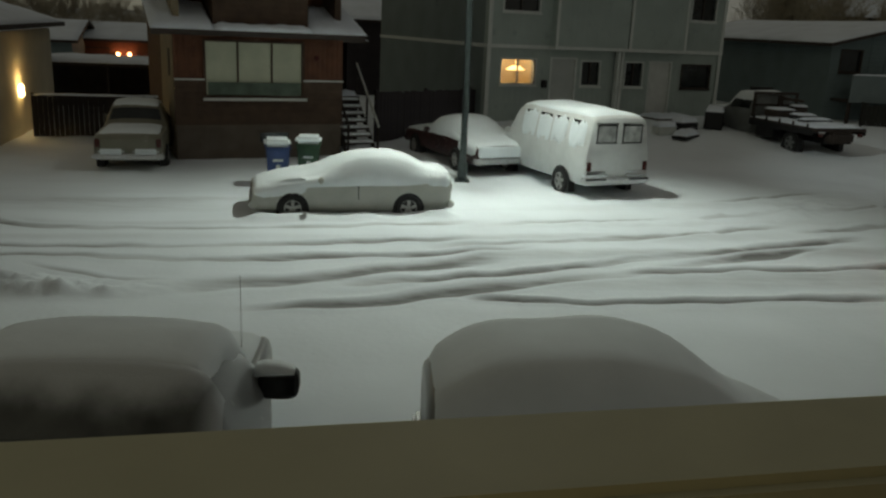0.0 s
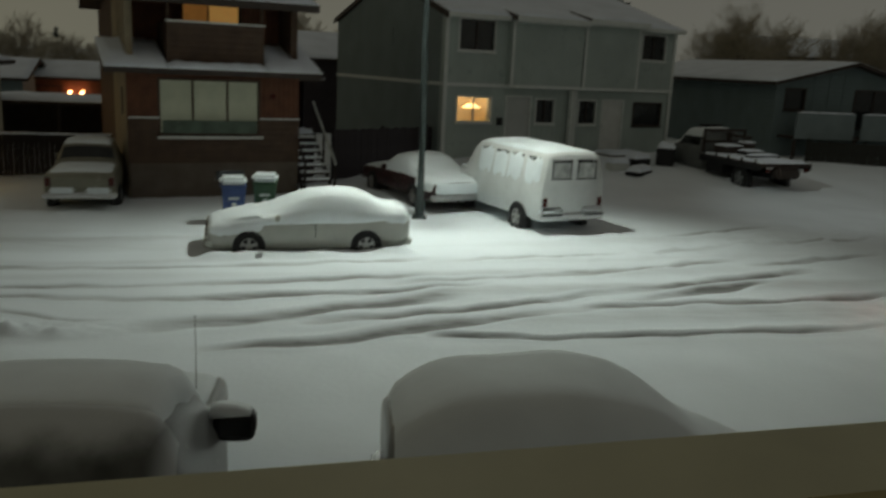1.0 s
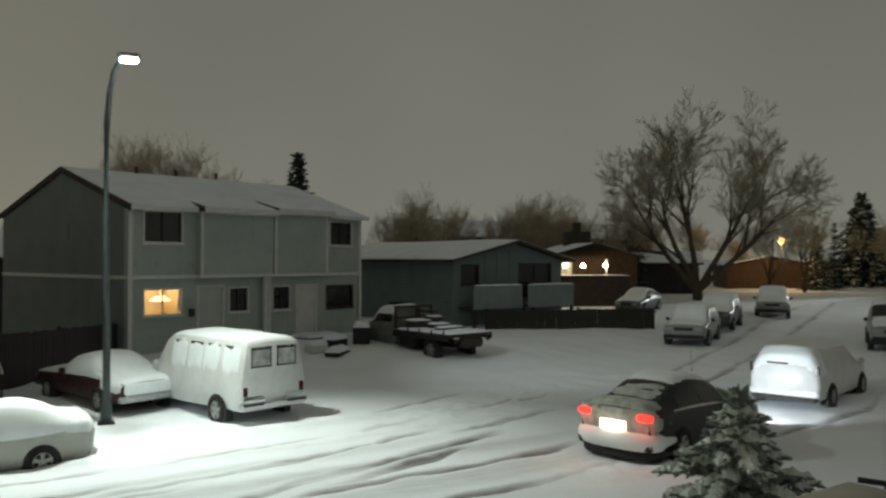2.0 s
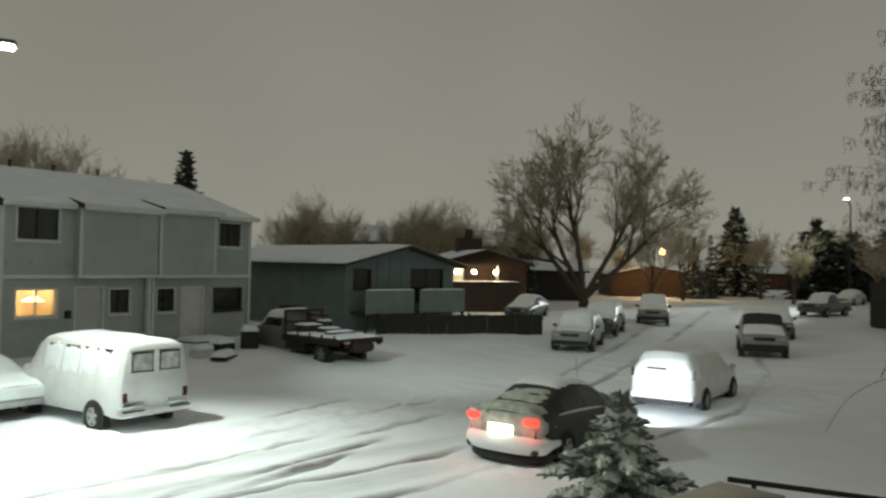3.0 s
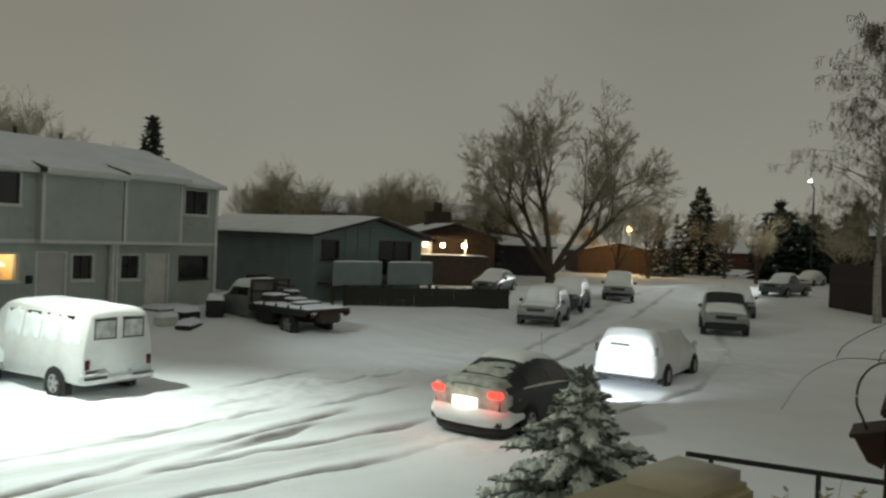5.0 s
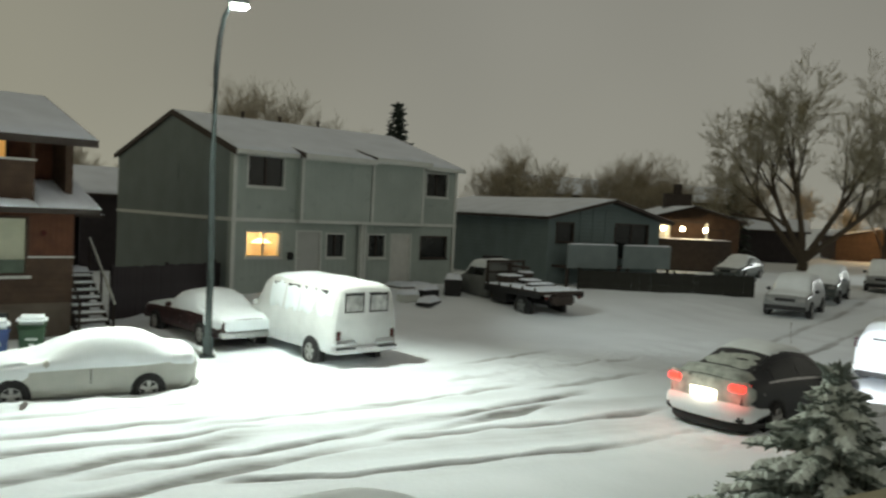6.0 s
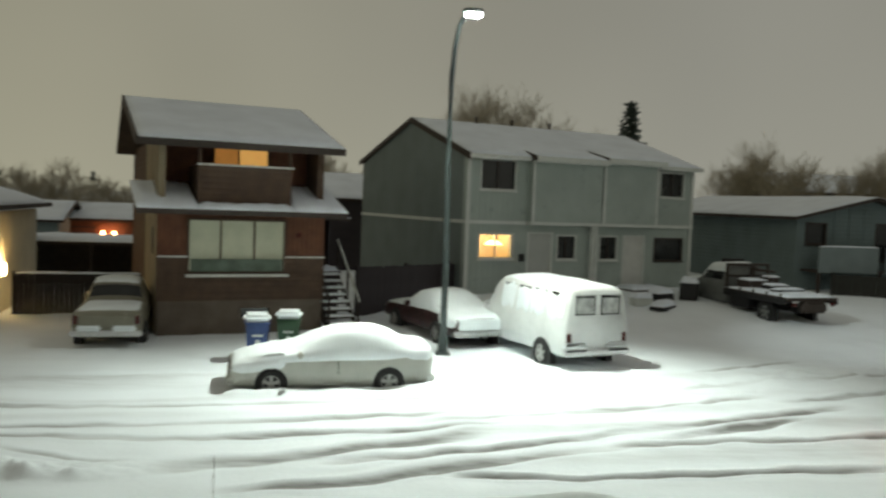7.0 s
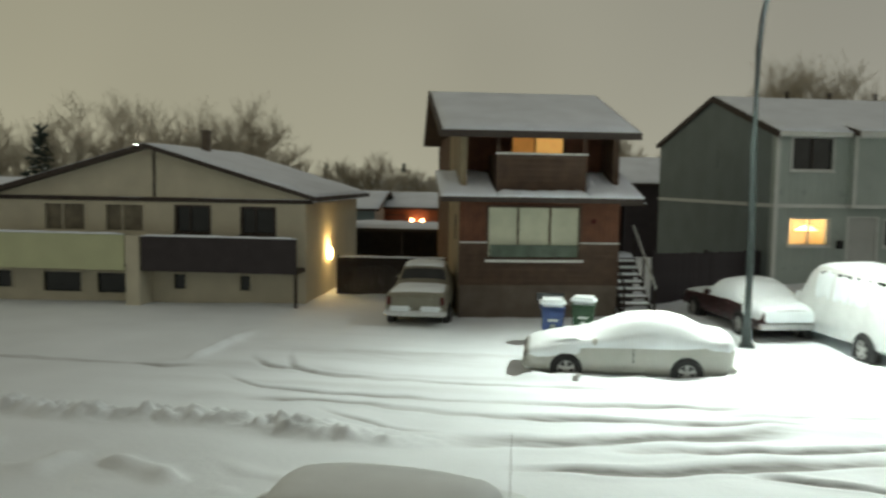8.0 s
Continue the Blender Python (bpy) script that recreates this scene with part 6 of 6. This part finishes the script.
part("cab_snow", cab_shell.snow(-6.3, -3.5, 6.0, 14.0, 0.07, 24), SNOW, flat, smooth=True)
for s in (0, 1):
    part("side_window", cab_shell.patch(-4.75, -3.6, 5.3 if not s else 14.7, 6.7 if not s else 13.3, 0.006), GLASS, flat)
part("chassis", boxm((-3.4, -0.4, 0.5, 0.0, -0.25, 0.7), (-3.4, 0.25, 0.5, 0.0, 0.4, 0.7)), BLACK, flat)
part("bed", boxm((-3.25, -1.12, 0.95, 0.25, 1.12, 1.08), bevel=0.02), DARK_TRIM, flat)
slab_part([(-3.2, -1.1, 1.085), (0.22, -1.1, 1.085), (0.22, 1.1, 1.085), (-3.2, 1.1, 1.085)], 0.07, flat, 140, 20, 12, "bed_snow")
part("headache_rack", boxm((-3.32, -1.0, 1.08, -3.24, -0.92, 2.0), (-3.32, 0.92, 1.08, -3.24, 1.0, 2.0), (-3.32, -1.0, 1.92, -3.24, 1.0, 2.02), (-3.32, -1.0, 1.5, -3.24, 1.0, 1.56)), DARK_TRIM, flat)
part("beacon_bar", boxm((-4.3, -0.5, 1.98, -4.1, 0.5, 2.14), bevel=0.03), BLACK, flat)
part("side_rail", boxm((-3.2, 1.12, 0.82, 0.2, 1.16, 1.02)), BLACK, flat)
part("side_rail", boxm((-3.2, -1.16, 0.82, 0.2, -1.12, 1.02)), BLACK, flat)
part("tool_box", boxm((-2.9, 0.55, 0.42, -1.9, 1.05, 0.92), bevel=0.03), BLACK, flat)
part("tool_box", boxm((-2.9, -1.05, 0.42, -1.9, -0.55, 0.92), bevel=0.03), BLACK, flat)
for i, (x0, y0, w, d, h) in enumerate(((-3.0, -0.7, 0.7, 0.9, 0.34), (-2.2, -0.2, 0.6, 0.8, 0.22), (-3.0, 0.4, 0.5, 0.5, 0.45), (-1.3, -0.6, 0.4, 1.3, 0.14))):
    part("load", boxm((x0, y0, 1.09, x0 + w, y0 + d, 1.09 + h), bevel=0.03), BLACK if i % 2 else DARK_TRIM, flat, "dark gear on the flatbed")
    slab_part([(x0, y0, 1.09 + h), (x0 + w, y0, 1.09 + h), (x0 + w, y0 + d, 1.09 + h), (x0, y0 + d, 1.09 + h)], 0.06, flat, 145 + i, 8, 6, "load_snow")
for k in range(5):
    for s in (1, -1):
        part("stake", boxm((-3.0 + 0.72 * k, s * 1.14 - 0.025, 0.78, -2.95 + 0.72 * k, s * 1.14 + 0.025, 1.20)), BLACK, flat)
part("crane_arm", boxm((-3.1, 0.05, 1.75, -1.9, 0.15, 1.85), (-3.2, 0.02, 1.09, -3.05, 0.18, 1.9), bevel=0.01), DARK_TRIM, flat)
part("tow_boom", boxm((0.0, -0.5, 0.55, 0.45, 0.5, 0.95), bevel=0.08), DARK_TRIM, flat)
for wx in (-5.4, -1.0):
    for s in (1, -1):
        wheel(flat, wx, s * 0.9, 0.4, 0.26, STEEL_GREEN)
        arch(flat, wx, s * 0.985, 0.4, 1.15)
for s in (1, -1):
    part("tail_light", boxm((0.25, s * 0.85 - 0.1, 0.78, 0.3, s * 0.85 + 0.1, 0.9), bevel=0.01), RED_LENS, flat)

# snowy junk by the duplex door
for i, (x, y, sx, sy, h) in enumerate(((8.2, 31.2, 0.8, 0.5, 0.32), (9.1, 31.8, 1.0, 0.6, 0.42), (8.9, 30.7, 1.3, 0.6, 0.16), (10.6, 33.0, 1.2, 0.7, 0.7))):
    jb = thing("covered_box", "dark box under a cap of snow", "box", pose(x, y, gz(x, y) - 0.03, 0, 0, 20 + 17 * i), "snowy boxes by the door")
    part("box", boxm((-sx / 2, -sy / 2, 0, sx / 2, sy / 2, h), bevel=0.04), BLACK if i != 0 else TRIM, jb)
    slab_part([(-sx / 2, -sy / 2, h), (sx / 2, -sy / 2, h), (sx / 2, sy / 2, h), (-sx / 2, sy / 2, h)], 0.16, jb, 150 + i, 10, 8, "snow_cap")

# van details: glazed rear doors, rails of snow on the bumper
vr = tagged(new("rear_doors"), "pair of rear doors with snowy panes")
vr.parent = van
for s in (1, -1):
    part("rear_pane", boxm((5.105, s * 0.39 - 0.29, 1.50, 5.125, s * 0.39 + 0.29, 1.97), bevel=0.004), GLASS, vr)
    part("pane_snow", boxm((5.126, s * 0.39 - 0.27, 1.52, 5.134, s * 0.39 + 0.26, 1.93), bevel=0.003), mat("frosted_pane", (0.40, 0.41, 0.40), 0.6, vary=0.35, scale=5), vr)
    part("pane_rubber", boxm((5.10, s * 0.39 - 0.33, 1.48, 5.12, s * 0.39 + 0.33, 1.50), (5.10, s * 0.39 - 0.33, 1.97, 5.12, s * 0.39 + 0.33, 2.01), (5.10, s * 0.39 - 0.31, 1.50, 5.12, s * 0.39 - 0.29, 1.97), (5.10, s * 0.39 + 0.29, 1.50, 5.12, s * 0.39 + 0.31, 1.97)), BLACK, vr)
    part("bumper_snow", boxm((4.98, s * 0.62 - 0.36, 0.57, 5.21, s * 0.62 + 0.36, 0.78), bevel=0.085), SNOW, van, smooth=True)
    part("black_bumper_strip", boxm((5.18, s * 0.66 - 0.3, 0.55, 5.22, s * 0.66 + 0.3, 0.59)), BLACK, van)
part("door_gap", boxm((5.119, -0.005, 0.80, 5.124, 0.005, 2.03)), TRIM, van)
for i in range(4):
    a = 1.75 + 0.82 * i
    part("side_window", van_shell.patch(a, a + 0.62, 5.35, 6.75, 0.005), GLASS, van)
    part("side_window", van_shell.patch(a, a + 0.62, 14.65, 13.25, 0.005), GLASS, van)
    for kk in (5.30, 14.70):
        sg = 1 if kk < 10 else -1
        bm = van_shell.snow(a - 0.11 + 0.05 * (i % 2), a + 0.73 - 0.04 * (i % 3), kk - sg * 0.35, kk + sg * (1.55 - 0.12 * (i % 2)), 0.03, 160 + i, 18, 10, 0.3)
        part("clinging_snow", bm, SNOW, van, smooth=True)

part("rear_snow", burgundy_shell.snow(4.0, 5.09, 2.7, 17.3, 0.05, 171), SNOW, burgundy, "snow plastered on the boot", smooth=True)
part("nose_snow", sedan_shell.snow(0.01, 1.30, 3.1, 16.9, 0.04, 172, ragged=0.15), SNOW, sedan, smooth=True)
part("boot_snow", sedan_shell.snow(4.05, 4.64, 3.6, 16.4, 0.045, 173), SNOW, sedan, smooth=True)
part("door_line", sedan_shell.patch(2.42, 2.44, 3.0, 5.0, 0.003, 1, 6), BLACK, sedan)
part("door_line", sedan_shell.patch(2.42, 2.44, 17.0, 15.0, 0.003, 1, 6), BLACK, sedan)
for x in (2.2, 3.4):
    for s in (1, -1):
        part("door_handle", boxm((x, s * 0.87 - 0.025, 0.72, x + 0.16, s * 0.87 + 0.025, 0.75), bevel=0.008), PEARL, sedan)

# black sedan: lights and its pool of light ahead
TAIL_GLOW = glow("lit_tail_lens", (1.0, 0.022, 0.014), 5.0)
PLATE_GLOW = mat("lit_plate", (0.8, 0.8, 0.75), 0.5, vary=0.05, emit=(1.0, 0.9, 0.65), estr=4.5)
for s in (1, -1):
    part("tail_light", boxm((4.40, s * 0.68 - 0.14, 0.84, 4.735, s * 0.68 + 0.14, 0.94), bevel=0.02), TAIL_GLOW, dark_car, "glowing red tail light")
DIRTY_SNOW = mat("thin_dirty_snow", (0.42, 0.45, 0.41), 0.8, vary=0.3, scale=6, bump=0.3, bscale=30, dirt=((0.12, 0.13, 0.12), 5.0, 0.62))


def wrap_bar(tip, half, z, rx, rz, back=0.9, reach=90):
    """A rounded bar that wraps round the rear corners of a car."""
    bm, rings = bmesh.new(), []
    for i in range(33):
        t = radians(reach * (i / 16 - 1))
        c, sn = max(math.cos(t), 0.0), math.sin(t)
        p = Vector((tip - back + back * c ** 0.4, half * (1 if sn > 0 else -1) * abs(sn) ** 0.7, z))
        n = Vector((math.cos(t * 0.9), math.sin(t * 0.9), 0))
        end = min(1.0, 0.35 + 6 * min(i, 32 - i) / 32)
        rings.append([p + n * rx * end * math.cos(k * 0.5236) + Vector((0, 0, rz * end * math.sin(k * 0.5236))) for k in range(12)])
    skin(bm, rings)
    bmesh.ops.recalc_face_normals(bm, faces=bm.faces[:])
    return bm


part("rear_window_snow", q_dark.snow(3.50, 4.13, 7.75, 12.25, 0.012, 182, ragged=0.5), DIRTY_SNOW, dark_car, "thin dirty snow on the rear window", smooth=True)
part("boot_snow", q_dark.snow(4.10, 4.62, 6.2, 13.8, 0.05, 181), DIRTY_SNOW, dark_car, "grey snow on the boot lid", smooth=True)
part("bonnet_snow", q_dark.snow(0.1, 1.4, 7.0, 13.0, 0.05, 183), SNOW, dark_car, smooth=True)
part("boot_panel", wrap_bar(4.68, 0.86, 0.78, 0.05, 0.24, 0.35), DIRTY_SNOW, dark_car, "boot panel caked with thin grey snow", smooth=True)
part("number_plate", boxm((4.715, -0.29, 0.64, 4.742, 0.29, 0.80), bevel=0.008), PLATE_GLOW, dark_car, "brightly lit number plate")
part("bumper_snow", wrap_bar(4.74, 0.90, 0.47, 0.12, 0.16, 0.8), SNOW, dark_car, "thick snow on the bumper", smooth=True)
part("lower_bumper", wrap_bar(4.66, 0.86, 0.24, 0.08, 0.10, 0.8), BLACK, dark_car, smooth=True)
for k0, k1 in ((5.12, 5.27), (14.88, 14.73)):
    part("window_trim", q_dark.patch(1.55, 3.85, k0, k1, 0.008, 10, 1), CHROME, dark_car, "bright strip below the side windows")
dk = dark_car.matrix_world
lamp("plate_light", "POINT", dk @ Vector((4.95, 0, 0.75)), 2.2, (1.0, 0.9, 0.7), 0.05)
lamp("tail_glow", "POINT", dk @ Vector((4.9, 0.75, 0.8)), 2.0, (1.0, 0.12, 0.07), 0.06)
lamp("tail_glow", "POINT", dk @ Vector((4.9, -0.75, 0.8)), 2.0, (1.0, 0.12, 0.07), 0.06)
for s in (1, -1):
    lamp("headlight_beam", "SPOT", dk @ Vector((-0.12, s * 0.55, 0.64)), 340, (0.90, 0.97, 1.0), 0.06, dk @ Vector((-12, s * 0.9, 0.1)), 75, 0.7)
bm = bmesh.new()
tube(bm, [(2.2, 0.3, 1.45), (2.25, 0.3, 1.85)], [0.006, 0.004], 5)
part("antenna", bm, BLACK, dark_car)
tail_lights(minivan, 4.97, 0.865, 0.98, 1.24, 0.07, mat("dark_red_lens", (0.022, 0.006, 0.005), 0.3, vary=0.2, scale=10))
part("rear_snow", q_mini.snow(4.3, 4.99, 4.0, 16.0, 0.035, 184), SNOW, minivan, "snow plastered over the rear", smooth=True)
part("plate_recess", boxm((4.985, -0.26, 0.72, 5.012, 0.26, 0.735)), TRIM, minivan)
part("wiper", boxm((4.92, -0.45, 1.22, 4.99, 0.12, 1.27), bevel=0.01), BLACK, minivan)
part("lower_bumper", boxm((4.7, -0.84, 0.25, 5.06, 0.84, 0.42), bevel=0.05), BLACK, minivan)
tail_lights(sedan, 4.65, 0.60, 0.68, 0.86, 0.26, RED_LENS)
part("boot_snow", boxm((5.04, -0.78, 0.54, 5.17, 0.78, 0.86), bevel=0.045), SNOW, burgundy)
tail_lights(drive_pickup, 5.3, 0.84, 0.80, 1.04, 0.14, RED_LENS)

# ---- the viewer's own house ----
LEDGE = mat("pale_ledge", (0.50, 0.49, 0.34), 0.6, vary=0.08, scale=5, bump=0.02, bscale=30)
ledge = thing("balcony_ledge", "pale painted balcony ledge beside the viewer", "ledge", pose(0.0, 0.80, 3.80, 0, 0, 12.0))
part("cap", boxm((-1.6, -0.17, -0.09, 1.24, 0.0, 0.0), bevel=0.012), LEDGE, ledge)
part("end_cap", boxm((1.0, -0.20, -0.13, 1.27, 0.02, 0.02), bevel=0.05), mat("pale_cap", (0.62, 0.62, 0.54), 0.7, vary=0.12, scale=8, bump=0.1), ledge, "rounded pale end of the ledge", smooth=True)
part("front_board", boxm((-1.6, -0.14, -1.0, 1.24, -0.06, -0.092)), DARK_TRIM, ledge)
own = thing("own_house", "house wall and window behind the viewer", "house", pose(0, 0, 0))
bm = bmesh.new()
wall_cells(bm, -6, 6, -0.5, 7.0, -1.5, -1.3, [(-2.4, 2.9, -0.5, 5.0)])
part("wall", bm, TAN_STUCCO, own)
part("curtain", boxm((-2.4, -1.48, 2.9, -0.5, -1.44, 5.0)), mat("lit_curtain", (0.6, 0.5, 0.3), 0.9, vary=0.15, scale=3, emit=(1.0, 0.80, 0.40), estr=1.0), own, "lit room behind a curtain")
part("balcony_floor", boxm((-2, -1.3, 2.6, 2, 0.6, 2.75)), DARK_TRIM, own)
post = thing("balcony_post", "dark brown wooden post with a planter box", "post", pose(3.08, 1.66, 0, 0, 0, -63.4))
BROWN_STAIN = mat("brown_stain", (0.05, 0.024, 0.015), 0.6, vary=0.3, scale=5, grain=("Z", 3.0))
part("post", boxm((0.118, 0.06, 3.65, 0.46, 0.36, 4.30), bevel=0.01), BROWN_STAIN, post)
part("post_cap", boxm((0.10, 0.04, 4.302, 0.48, 0.38, 4.335), bevel=0.008), DARK_TRIM, post)
part("pedestal", boxm((0.0, 0.0, -0.2, 0.62, 0.46, 3.598), bevel=0.008), BROWN_STAIN, post)
part("cap", boxm((-0.02, -0.02, 3.60, 0.64, 0.48, 3.635), bevel=0.008), DARK_TRIM, post)
part("cap_snow", boxm((0.0, 0.0, 3.63, 0.62, 0.46, 3.652), bevel=0.009), SNOW, post, "thin snow on the cap")
part("planter", prismm([(-0.115, 3.52), (-0.004, 3.545), (-0.004, 3.40), (-0.058, 3.42)], "y", 0.02, 0.26), BROWN_STAIN, post)
part("planter_rim", prismm([(-0.125, 3.515), (-0.004, 3.548), (-0.004, 3.535), (-0.118, 3.503)], "y", 0.01, 0.27), DARK_TRIM, post)
shrub = thing("bare_vine", "bare curling vine on the planter", "vine", pose(3.08, 1.66, 0, 0, 0, -63.4))
VINE = [[(-0.06, 0.1, 3.51), (-0.085, 0.1, 3.57), (-0.108, 0.1, 3.63), (-0.10, 0.1, 3.71), (-0.057, 0.09, 3.775), (0.015, 0.08, 3.805), (0.118, 0.07, 3.825)],
        [(0.02, 0.09, 3.805), (-0.05, 0.12, 3.80), (-0.12, 0.14, 3.795), (-0.20, 0.16, 3.775), (-0.31, 0.18, 3.69), (-0.39, 0.18, 3.55)],
        [(-0.19, 0.15, 3.79), (-0.165, 0.14, 3.84), (-0.09, 0.12, 3.90), (0.006, 0.1, 3.955), (0.06, 0.1, 3.97)],
        [(0.09, 0.08, 3.825), (0.085, 0.08, 3.90), (0.10, 0.08, 3.975)], [(0.02, 0.1, 3.652), (0.04, 0.1, 3.74), (0.10, 0.08, 3.82)], [(-0.04, 0.1, 3.79), (-0.02, 0.1, 3.84), (0.05, 0.1, 3.87), (0.118, 0.08, 3.865)]]


def smooth_path(pts, n=5):
    """Points along a soft curve through pts."""
    p = [Vector(q) for q in pts]
    p = [p[0] * 2 - p[1]] + p + [p[-1] * 2 - p[-2]]
    out = []
    for a, b, c, d in zip(p, p[1:], p[2:], p[3:]):
        for i in range(n):
            t = i / n
            out.append(0.5 * ((2 * b) + (c - a) * t + (2 * a - 5 * b + 4 * c - d) * t * t + (3 * b - a - 3 * c + d) * t ** 3))
    return out + [p[-2]]


for k, v in enumerate(VINE):
    v = smooth_path(v)
    bm = bmesh.new()
    tube(bm, v, [(0.0062 if k == 0 else 0.0022) * (1 - 0.5 * i / len(v)) for i in range(len(v))], 6)
    part("stem", bm, BARK, shrub, smooth=True)
rail = thing("iron_handrail", "black iron handrail beside garden steps", "handrail", pose(0, 0, 0))
bm = bmesh.new()
tube(bm, [(7.66, 6.43, 1.82), (9.4, 4.2, 1.74)], [0.032, 0.032], 8)
part("top_rail", bm, BLACK, rail)
for f in (0.1, 0.5, 0.9):
    x, y = 7.66 + 1.74 * f, 6.43 - 2.23 * f
    part("post", boxm((x - 0.02, y - 0.02, gz(x, y) - 0.1, x + 0.02, y + 0.02, 1.8 - 0.08 * f)), BLACK, rail)
weeds = tagged(new("dry_stalks"), "dry flower stalks poking through the snow", "plants", kind="stuff")
rng = random.Random(9)
segs = []
for i in range(70):
    x, y = 8.3 + rng.uniform(-0.6, 1.2), 5.0 + rng.uniform(-1.0, 0.9)
    g = gz(x, y)
    h = rng.uniform(0.7, 1.5)
    tip = Vector((x + rng.gauss(0, 0.1), y + rng.gauss(0, 0.1), g + h))
    segs.append((Vector((x, y, g - 0.05)), tip, 0.006, 0.004, 3))
    for _ in range(3):
        segs.append((tip, tip + Vector((rng.gauss(0, 0.06), rng.gauss(0, 0.06), rng.uniform(0, 0.08))), 0.02, 0.004, 4))
limb_mesh("stalks", segs, TWIG, weeds)
